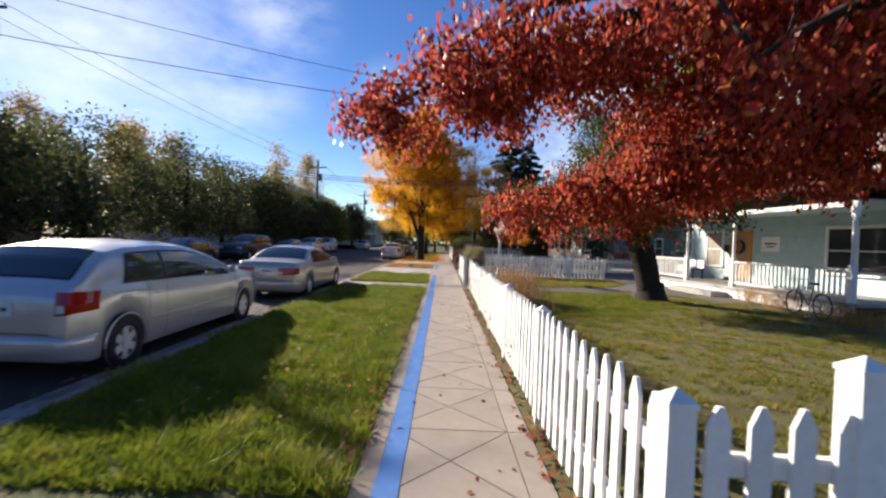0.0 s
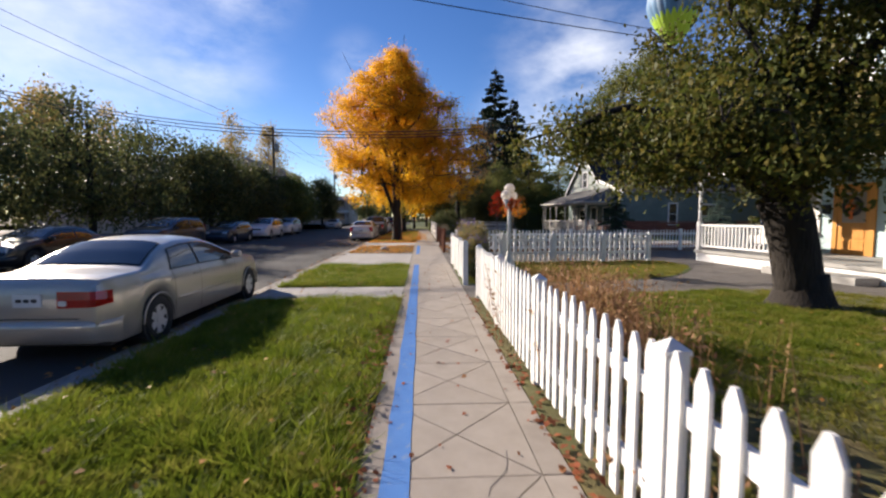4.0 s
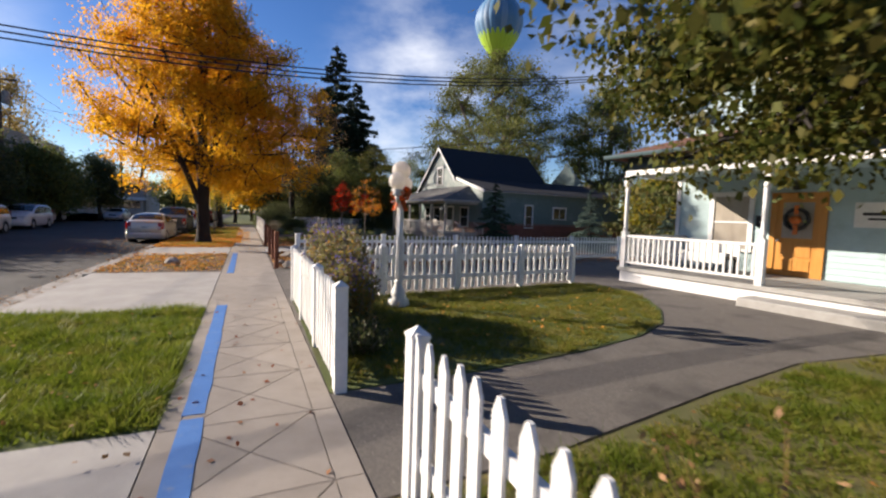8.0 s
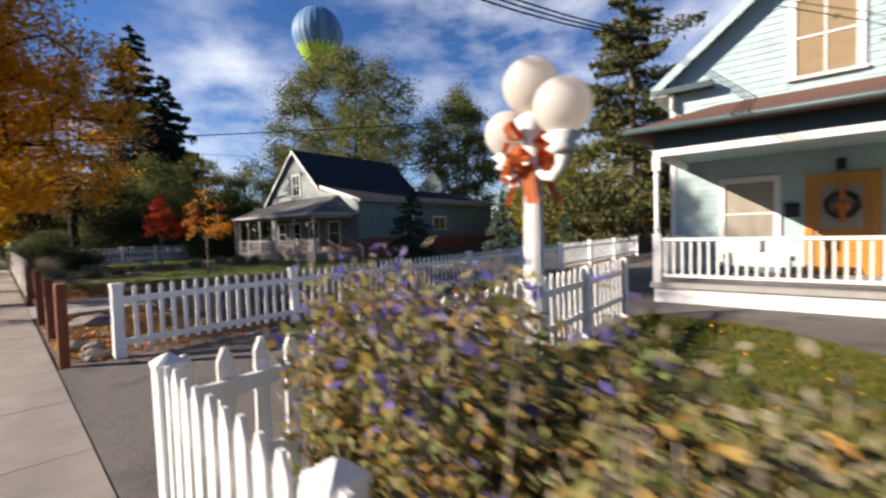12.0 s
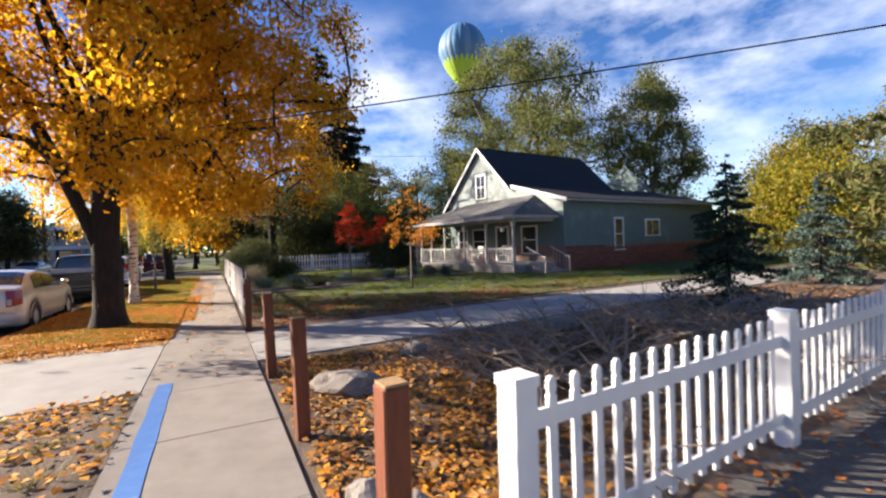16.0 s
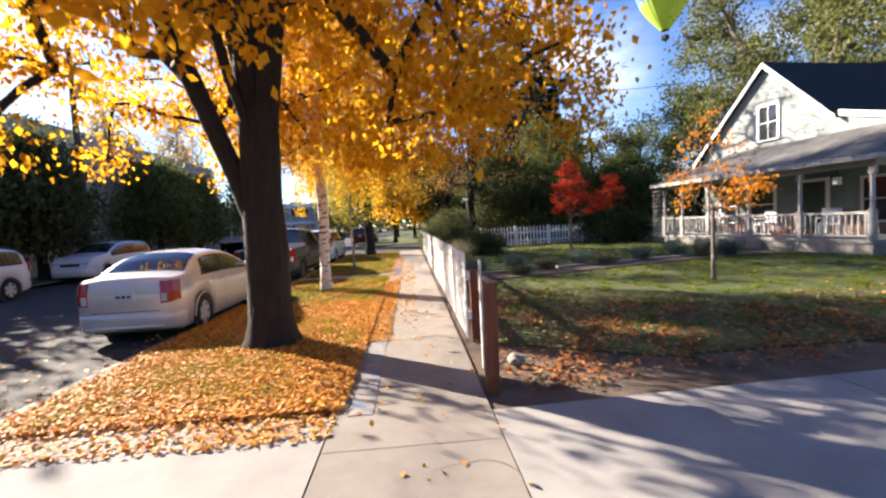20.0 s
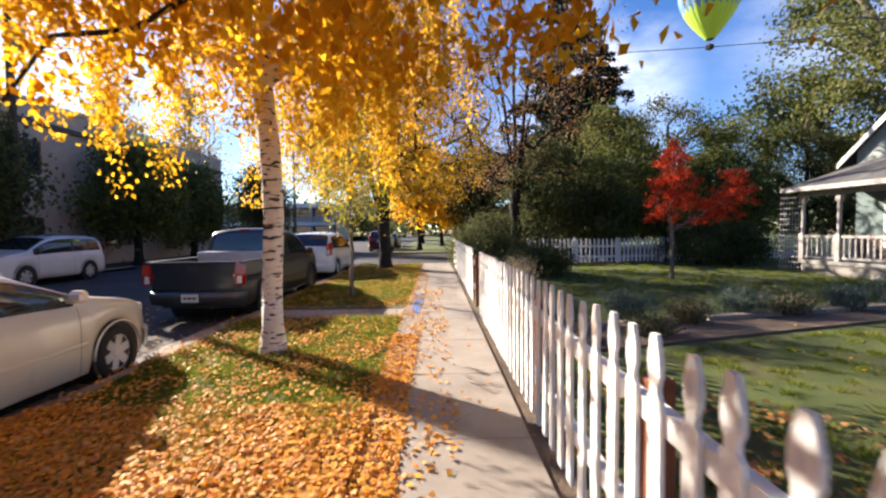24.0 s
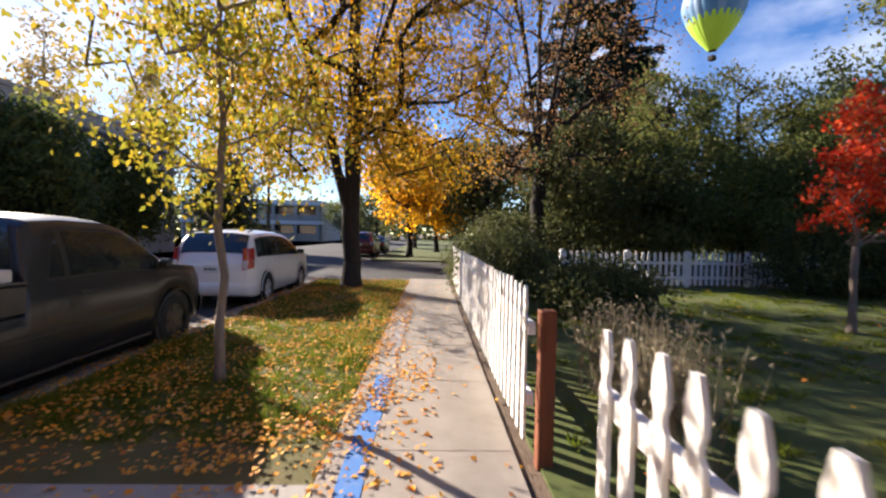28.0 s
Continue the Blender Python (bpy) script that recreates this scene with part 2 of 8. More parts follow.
BIRCHBARK = mat("birch_bark", (0.62, 0.53, 0.43), (0.74, 0.66, 0.57), rough=0.8, scale=9, bump=0.5, bump_scale=30, spots=(0.035, 0.028, 0.024), spot_scale=8.5, spot_at=(0.56, 0.60), stretch=(0.75, 0.75, 2.8))
REDWOOD = mat("red_stained_wood", (0.20, 0.062, 0.025), (0.13, 0.04, 0.018), rough=0.75, scale=18, bump=0.4, bump_scale=60, stretch=(1, 1, 0.12), per="object", per_amount=0.18)
CUTWOOD = mat("cut_wood", (0.42, 0.27, 0.13), (0.33, 0.2, 0.09), rough=0.8, scale=30, bump=0.3)
FENCEWOOD = mat("brown_fence_boards", (0.085, 0.052, 0.03), (0.13, 0.08, 0.045), rough=0.85, scale=12, bump=0.4, stretch=(1, 1, 0.1), per="object", per_amount=0.25)
NEWFENCE = mat("orange_cedar_boards", (0.42, 0.19, 0.06), (0.34, 0.145, 0.045), rough=0.8, scale=12, bump=0.3, stretch=(1, 1, 0.1), per="object", per_amount=0.15)
BLACK = mat("black_rubber", (0.012, 0.012, 0.012), (0.02, 0.02, 0.02), rough=0.75, scale=20, bump=0.2)
PLASTIC = mat("dark_plastic", (0.02, 0.02, 0.021), (0.03, 0.03, 0.03), rough=0.5)
DULLCHROME = mat("dull_chrome", (0.10, 0.105, 0.11), (0.07, 0.075, 0.08), rough=0.38, metal=0.7)
CHROME = mat("wheel_alloy", (0.62, 0.62, 0.62), (0.52, 0.52, 0.52), rough=0.36, metal=0.25)
CARGLASS = glass("car_glass")
REDLAMP = mat("red_lamp_lens", (0.36, 0.014, 0.010), (0.28, 0.010, 0.008), rough=0.12, coat=0.6)
CLEARLAMP = mat("clear_lamp_lens", (0.6, 0.6, 0.6), (0.5, 0.5, 0.5), rough=0.12, coat=0.6)
PLATE = mat("plate", (0.6, 0.62, 0.62), (0.5, 0.52, 0.53), rough=0.4)
SIDING = mat("pale_blue_siding", (0.40, 0.52, 0.53), (0.36, 0.475, 0.485), rough=0.6, scale=5, bump=0.12, spots=(0.33, 0.42, 0.43), spot_scale=2, per="object", per_amount=0.04)
SIDING_B = mat("grey_teal_siding", (0.155, 0.21, 0.205), (0.125, 0.175, 0.17), rough=0.75, scale=3, bump=0.25, bump_scale=30, spots=(0.2, 0.25, 0.24), spot_scale=0.9)
GABLE_B = mat("weathered_pale_siding", (0.36, 0.40, 0.37), (0.26, 0.30, 0.28), rough=0.8, scale=3, bump=0.3, bump_scale=30, spots=(0.44, 0.45, 0.41), spot_scale=1.6)
BRICKRED = mat("red_brick_face", (0.27, 0.105, 0.075), (0.21, 0.08, 0.058), rough=0.9, scale=7, bump=0.4, per="object", per_amount=0.18)
MORTAR = mat("brick_mortar", (0.26, 0.17, 0.14), (0.22, 0.14, 0.115), rough=0.95, scale=9, bump=0.5)
SHINGLE = mat("dark_shingles", (0.022, 0.024, 0.030), (0.034, 0.036, 0.043), rough=0.9, scale=9, bump=0.7, bump_scale=25, per="island", per_amount=0.3, spec=0.2)
GREYSHINGLE = mat("faded_grey_shingles", (0.12, 0.115, 0.11), (0.075, 0.073, 0.072), rough=0.95, scale=7, bump=0.7, bump_scale=25, spots=(0.17, 0.165, 0.15), spot_scale=1.4)
BROWNSHINGLE = mat("brown_shingles", (0.13, 0.058, 0.035), (0.09, 0.042, 0.027), rough=0.9, scale=9, bump=0.6, bump_scale=30, per="island", per_amount=0.25)
GUTTER = mat("dark_green_gutter", (0.045, 0.07, 0.074), (0.055, 0.082, 0.086), rough=0.45)
DOORWOOD = mat("orange_varnished_door", (0.56, 0.26, 0.055), (0.46, 0.195, 0.036), rough=0.4, scale=9, stretch=(1, 1, 0.12), coat=0.2)
# curtain tones for the porch window; on the door a painted-in reflection
CURTAIN_REFLECTION = mat("curtain_and_reflection_glass", (0.40, 0.36, 0.30), (0.30, 0.265, 0.22), rough=0.08, scale=3, stretch=(1, 1, 0.3), spec=0.7)
DECK = mat("porch_deck_paint", (0.36, 0.35, 0.33), (0.28, 0.27, 0.25), rough=0.7, scale=4, bump=0.2)
WINGLASS = glass("window_glass", (0.035, 0.04, 0.045), 0.02)
BLIND = mat("tan_window_blind", (0.30, 0.22, 0.13), (0.25, 0.18, 0.10), rough=0.8)
STUCCO = mat("beige_stucco", (0.47, 0.41, 0.36), (0.41, 0.36, 0.31), rough=0.95, scale=2, bump=0.4, bump_scale=80, spots=(0.37, 0.32, 0.27), spot_scale=0.6)
POLEWOOD = mat("utility_pole_wood", (0.055, 0.042, 0.034), (0.08, 0.062, 0.05), rough=0.9, scale=10, stretch=(1, 1, 0.08), bump=0.4)
WIRE = mat("black_wire", (0.01, 0.01, 0.01), (0.014, 0.014, 0.014), rough=0.6)
ROCK = mat("field_rock", (0.30, 0.26, 0.22), (0.20, 0.175, 0.15), rough=0.9, scale=5, bump=0.8, bump_scale=20, per="object", per_amount=0.2)
TWIG = mat("grey_dead_twig", (0.33, 0.27, 0.21), (0.22, 0.18, 0.14), rough=0.9, scale=20, bump=0.5)
RIBBON = mat("orange_ribbon", (0.62, 0.17, 0.035), (0.5, 0.12, 0.02), rough=0.6, scale=20, bump=0.3)
CLOTH = mat("white_cloth", (0.80, 0.78, 0.74), (0.72, 0.70, 0.66), rough=0.85, scale=9, bump=0.4, bump_scale=30)
GLOBE = leaf_mat("milk_glass_globe", [(0.84, 0.80, 0.74), (0.82, 0.77, 0.70)], 0.55, 0.25)
PUMPKIN = mat("pumpkin_orange", (0.55, 0.14, 0.02), (0.45, 0.10, 0.015), rough=0.5)

YELLOW_L = leaf_mat("golden_leaves", [(0.48, 0.18, 0.008), (0.60, 0.255, 0.012), (0.67, 0.315, 0.016), (0.74, 0.39, 0.024), (0.50, 0.165, 0.010)], 0.68, warm=0.014)
BIRCH_L = leaf_mat("birch_leaves", [(0.66, 0.34, 0.015), (0.76, 0.44, 0.02), (0.82, 0.52, 0.04), (0.60, 0.40, 0.03)], 0.6)
TREE2_L = leaf_mat("yellow_green_leaves", [(0.52, 0.30, 0.015), (0.60, 0.36, 0.02), (0.36, 0.27, 0.025), (0.55, 0.24, 0.012), (0.25, 0.22, 0.03)], 0.5)
YOUNG_L = leaf_mat("fading_green_leaves", [(0.22, 0.24, 0.03), (0.34, 0.30, 0.03), (0.45, 0.32, 0.03), (0.16, 0.19, 0.03)], 0.5)
RUST_L = leaf_mat("thin_rust_leaves", [(0.30, 0.15, 0.06), (0.36, 0.2, 0.08), (0.22, 0.12, 0.06)], 0.4)
RED_L = leaf_mat("maroon_maple_leaves", [(0.17, 0.024, 0.026), (0.32, 0.045, 0.032), (0.46, 0.075, 0.036), (0.26, 0.055, 0.05), (0.52, 0.18, 0.05)], 0.6, 0.4)
SCARLET_L = leaf_mat("scarlet_leaves", [(0.46, 0.03, 0.014), (0.62, 0.055, 0.02), (0.72, 0.12, 0.03)], 0.5)
ORANGE_L = leaf_mat("orange_leaves", [(0.55, 0.16, 0.015), (0.66, 0.26, 0.02), (0.72, 0.36, 0.03), (0.45, 0.1, 0.015)], 0.5)
APPLE_L = leaf_mat("apple_leaves", [(0.045, 0.06, 0.012), (0.075, 0.09, 0.018), (0.11, 0.115, 0.022), (0.16, 0.13, 0.03), (0.035, 0.05, 0.012)], 0.4)
DARK_L = leaf_mat("dark_green_leaves", [(0.052, 0.064, 0.027), (0.075, 0.093, 0.034), (0.105, 0.117, 0.042), (0.14, 0.133, 0.05)], 0.42)
MIXED_L = leaf_mat("mid_green_leaves", [(0.075, 0.10, 0.03), (0.115, 0.145, 0.04), (0.165, 0.185, 0.05), (0.21, 0.195, 0.055)], 0.45)
COTTON_L = leaf_mat("cottonwood_leaves", [(0.105, 0.125, 0.03), (0.15, 0.165, 0.045), (0.20, 0.195, 0.06), (0.085, 0.105, 0.028)], 0.42)
LIME_L = leaf_mat("yellow_lime_leaves", [(0.16, 0.18, 0.02), (0.27, 0.25, 0.025), (0.38, 0.29, 0.03), (0.09, 0.12, 0.02), (0.42, 0.25, 0.03)], 0.45)
TAN_L = leaf_mat("tan_poplar_leaves", [(0.36, 0.26, 0.09), (0.45, 0.33, 0.12), (0.27, 0.22, 0.09)], 0.45)
FIR_L = leaf_mat("fir_needles", [(0.012, 0.022, 0.012), (0.02, 0.034, 0.018), (0.03, 0.045, 0.022)], 0.15, 0.6)
PINE_L = leaf_mat("pine_needles", [(0.055, 0.07, 0.02), (0.085, 0.10, 0.03), (0.12, 0.12, 0.04), (0.16, 0.12, 0.05)], 0.2, 0.6)
BLUESPRUCE_L = leaf_mat("blue_spruce_needles", [(0.05, 0.085, 0.07), (0.085, 0.13, 0.11), (0.13, 0.18, 0.15)], 0.15, 0.6)
GREENSPRUCE_L = leaf_mat("green_spruce_needles", [(0.03, 0.052, 0.03), (0.048, 0.078, 0.042), (0.075, 0.105, 0.06)], 0.15, 0.6)
BUSH_L = leaf_mat("fading_bush_leaves", [(0.16, 0.19, 0.06), (0.23, 0.24, 0.08), (0.30, 0.26, 0.09), (0.44, 0.26, 0.06), (0.15, 0.19, 0.09), (0.40, 0.20, 0.06)], 0.4, 0.6)
SEED_L = leaf_mat("tan_seed_heads", [(0.26, 0.22, 0.15), (0.34, 0.28, 0.19), (0.2, 0.19, 0.13)], 0.3)
PURPLE_L = leaf_mat("purple_petals", [(0.16, 0.12, 0.42), (0.22, 0.17, 0.52), (0.20, 0.19, 0.17), (0.15, 0.11, 0.36)], 0.4)
STALK_L = leaf_mat("brown_stalks", [(0.33, 0.175, 0.085), (0.42, 0.26, 0.14), (0.24, 0.115, 0.06), (0.30, 0.22, 0.08)], 0.35)
STRAW_L = leaf_mat("straw_stalks", [(0.36, 0.19, 0.055), (0.46, 0.27, 0.09), (0.28, 0.13, 0.035)], 0.35)
LITTER_Y = leaf_mat("fallen_yellow_leaves", [(0.60, 0.22, 0.022), (0.72, 0.33, 0.035), (0.80, 0.44, 0.08), (0.45, 0.14, 0.022), (0.68, 0.42, 0.16)], 0.2, 0.6)
LITTER_B = leaf_mat("fallen_brown_leaves", [(0.22, 0.10, 0.035), (0.34, 0.17, 0.06), (0.44, 0.22, 0.06), (0.14, 0.06, 0.025), (0.4, 0.27, 0.14)], 0.15, 0.6)
LITTER_O = leaf_mat("fallen_rust_leaves", [(0.42, 0.13, 0.03), (0.52, 0.20, 0.05), (0.34, 0.09, 0.03), (0.22, 0.09, 0.04), (0.55, 0.30, 0.12)], 0.15, 0.6)
GRIT = leaf_mat("pale_grit", [(0.30, 0.27, 0.24), (0.22, 0.20, 0.18), (0.42, 0.39, 0.35), (0.13, 0.12, 0.11)], 0.02, 0.9)
LITTER_R = leaf_mat("fallen_red_leaves", [(0.20, 0.05, 0.02), (0.28, 0.09, 0.04), (0.14, 0.045, 0.02), (0.34, 0.17, 0.08)], 0.15, 0.6)


# ---- builders ----
def thing(name, label, category, at=(0, 0, 0), rz=0.0, group="", kind=""):
    ob = new(name)
    ob.empty_display_size = 0.2
    ob.matrix_basis = pose(*at, 0, 0, rz)
    return tagged(ob, label, category, group, kind)


def part(name, bm, material, parent, label="", smooth=False):
    """Links a bmesh as one mesh object under its thing."""
    me = bpy.data.meshes.new(name)
    bmesh.ops.recalc_face_normals(bm, faces=bm.faces[:]) if len(bm.faces) < 20000 else None
    bm.to_mesh(me)
    bm.free()
    if smooth:
        me.polygons.foreach_set("use_smooth", [True] * len(me.polygons))
    me.materials.append(material)
    ob = new(name, me)
    ob.parent = parent
    return tagged(ob, label)


def piece(name, me, m, parent, label=""):
    """Another object on a mesh that exists already."""
    ob = new(name, me)
    ob.parent = parent
    ob.matrix_basis = m
    return tagged(ob, label)


def box(bm, x0, x1, y0, y1, z0, z1, bevel=0.0, turn=None):
    vs = [bm.verts.new((x, y, z)) for x in (x0, x1) for y in (y0, y1) for z in (z0, z1)]
    fs = [bm.faces.new([vs[i] for i in q]) for q in ((0, 1, 3, 2), (4, 6, 7, 5), (0, 4, 5, 1), (2, 3, 7, 6), (0, 2, 6, 4), (1, 5, 7, 3))]
    if bevel:
        es = {e for f in fs for e in f.edges}
        made = bmesh.ops.bevel(bm, geom=list(es), offset=bevel, segments=1, affect="EDGES")
        vs = list({v for f in made["faces"] for v in f.verts} | {v for v in vs if v.is_valid})
    if turn is not None:
        bmesh.ops.transform(bm, matrix=turn, verts=[v for v in vs if v.is_valid])
    return bm


def boxes(*rows, bevel=0.0):
    bm = bmesh.new()
    for r in rows:
        box(bm, *r, bevel=bevel)
    return bm


def mesh_of(bm, name, material, smooth=False):
    me = bpy.data.meshes.new(name)
    bmesh.ops.recalc_face_normals(bm, faces=bm.faces[:])
    bm.to_mesh(me)
    bm.free()
    if smooth:
        me.polygons.foreach_set("use_smooth", [True] * len(me.polygons))
    me.materials.append(material)
    return me


def tube(bm, points, radii, sides=8, cap=True):
    """A tapered tube along points."""
    rings = []
    pts = [Vector(p) for p in points]
    for i, p in enumerate(pts):
        d = (pts[min(i + 1, len(pts) - 1)] - pts[max(i - 1, 0)]).normalized()
        q = d.to_track_quat("Z", "Y") if i == 0 else last.rotation_difference(d) @ q
        last = d
        rings.append([bm.verts.new(p + q @ Vector((radii[i] * math.cos(a), radii[i] * math.sin(a), 0))) for a in (2 * math.pi * k / sides for k in range(sides))])
    for a, b in zip(rings, rings[1:]):
        for k in range(sides):
            bm.faces.new((a[k], a[(k + 1) % sides], b[(k + 1) % sides], b[k]))
    if cap:
        bm.faces.new(rings[0][::-1])
        bm.faces.new(rings[-1])
    return bm


def lathe(bm, profile, sides=16, at=(0, 0, 0)):
    """A turned shape: rows of radius and height."""
    return tube(bm, [(at[0], at[1], at[2] + z) for _, z in profile], [r for r, _ in profile], sides)


def ball(bm, at, r, seg=16, rings=10, squash=1.0):
    bmesh.ops.create_uvsphere(bm, u_segments=seg, v_segments=rings, radius=r, matrix=Matrix.Translation(at) @ Matrix.Diagonal((1, 1, squash, 1)))
    return bm


def slab(outline, z0, z1):
    """A flat plate with any outline."""
    bm = bmesh.new()
    low = [bm.verts.new((x, y, z0)) for x, y in outline]
    top = [bm.verts.new((x, y, z1)) for x, y in outline]
    bm.faces.new(low[::-1])
    bm.faces.new(top)
    for i in range(len(outline)):
        j = (i + 1) % len(outline)
        bm.faces.new((low[i], low[j], top[j], top[i]))
    bmesh.ops.triangulate(bm, faces=[f for f in bm.faces if len(f.verts) > 4])
    return bm


def structure(name, bm, material, label, category):
    return tagged(part(name, bm, material, None), label, category, kind="structure")


def polys(name, corners, material, parent=None, smooth=False):
    """A mesh of separate quads or triangles from an array (count, corners, 3)."""
    n, k = corners.shape[:2]
    me = bpy.data.meshes.new(name)
    me.vertices.add(n * k)
    me.vertices.foreach_set("co", corners.astype(np.float32).ravel())
    me.loops.add(n * k)
    me.loops.foreach_set("vertex_index", np.arange(n * k, dtype=np.int32))
    me.polygons.add(n)
    me.polygons.foreach_set("loop_start", np.arange(0, n * k, k, dtype=np.int32))
    me.update(calc_edges=True)
    me.materials.append(material)
    ob = new(name, me)
    ob.parent = parent
    return ob


def unit(v):
    return v / (np.linalg.norm(v, axis=-1, keepdims=True) + 1e-9)


def leaf_quads(points, size, rng, hang=0.35, slim=0.6, flat=0.0):
    """Folded, pointed leaves at the points: kite-shaped quads, turned at random, drooping by hang."""
    n = len(points)
    along = unit(rng.normal(size=(n, 3)) + np.array([0, 0, -hang * 2.5]))
    up = unit(rng.normal(size=(n, 3)) + np.array([0, 0, flat * 6]))
    if flat:
        along = unit(along * np.array([1, 1, 0.25]))
    side = unit(np.cross(along, up))
    nor = np.cross(side, along)
    s = (size * rng.uniform(0.65, 1.35, n))[:, None]
    a = points - along * s * 0.5
    b = points + side * s * 0.5 * slim + nor * s * 0.12
    c = points + along * s * 0.5
    d = points - side * s * 0.5 * slim + nor * s * 0.12
    return np.stack([a, b, c, d], 1)


def grow(rng, base, trunk, attract, up_bias=0.25, scaffold=()):
    """Branches from the trunk's nodes to every attracting point; returns nodes, parents and how much hangs on each."""
    nodes = [Vector(p) for p in trunk]
    parent = [-1] + list(range(len(trunk) - 1))
    root = len(nodes) - 1
    for at_node, line in scaffold:
        prev = root if at_node is None else at_node
        for p in line:
            nodes.append(Vector(p))
            parent.append(prev)
            prev = len(nodes) - 1
    arr = np.array([list(p) for p in nodes])
    order = np.argsort(np.linalg.norm(attract - np.array(trunk[-1]) * 0.5 - np.array(trunk[0]) * 0.5, axis=1))
    tips = []
    for k in order:
        p = attract[k]
        d = p - arr
        dist = np.linalg.norm(d, axis=1)
        cost = dist + up_bias * np.maximum(0, arr[:, 2] - p[2] + 0.35 * np.linalg.norm(d[:, :2], axis=1)) * 2
        cost[0] += 50
        j = int(np.argmin(cost))
        steps = max(1, int(dist[j] / 0.55))
        prev, start = j, arr[j]
        fresh = []
        for s in range(1, steps + 1):
            f = s / steps
            q = start + (p - start) * f + np.array([0, 0, 0.10 * dist[j] * math.sin(math.pi * f)]) + rng.normal(size=3) * 0.035 * dist[j] * (f < 1)
            fresh.append(q)
            nodes.append(Vector(q))
            parent.append(prev)
            prev = len(nodes) - 1
        arr = np.vstack([arr, fresh])
        tips.append(prev)
    load = [0.0] * len(nodes)
    for t in tips:
        load[t] += 1
    for i in range(len(nodes) - 1, 0, -1):
        load[parent[i]] += load[i]
    return nodes, parent, load


def limbs(nodes, parent, load, r0, tip=0.012, power=0.5, stem=0):
    """The branches as tapered tubes in one bmesh."""
    bm = bmesh.new()
    top = max(load)
    rad = [max(tip, r0 * (x / top) ** power) for x in load]
    if stem:
        tube(bm, nodes[:stem], [max(min(r0, rad[i]), r0 * (1 - 0.6 * i / max(1, stem - 1))) for i in range(stem)], 14)
    for i in range(max(1, stem), len(nodes)):
        j = parent[i]
        sides = 10 if rad[i] > 0.1 else 6 if rad[i] > 0.04 else 4
        r1 = min(rad[j], rad[i] * 1.25) if rad[j] > rad[i] * 2.2 else rad[j]
        tube(bm, [nodes[j], nodes[i]], [r1, rad[i]], sides, cap=False)
    return bm


def crown_points(rng, n, height, radius_at, z0, shell=0.5):
    """Points inside a crown; radius_at gives its half-width from 0 (bottom) to 1 (top)."""
    out = []
    while len(out) < n:
        h = rng.uniform()
        r = radius_at(h)
        if rng.uniform() * radius_at.top > r:
            continue
        a, f = rng.uniform(0, 2 * math.pi), rng.uniform() ** shell
        wob = 1 + 0.18 * math.sin(3 * a + 5 * h) + 0.1 * math.sin(7 * a - 9 * h)
        out.append((r * f * wob * math.cos(a), r * f * wob * math.sin(a), z0 + h * height))
    return np.array(out)


def envelope(*rows):
    """Half-width of a crown by height, from rows of (height 0..1, half-width)."""
    hs, rs = zip(*rows)

    def at(h):
        return float(np.interp(h, hs, rs))

    at.top = max(rs)
    return at


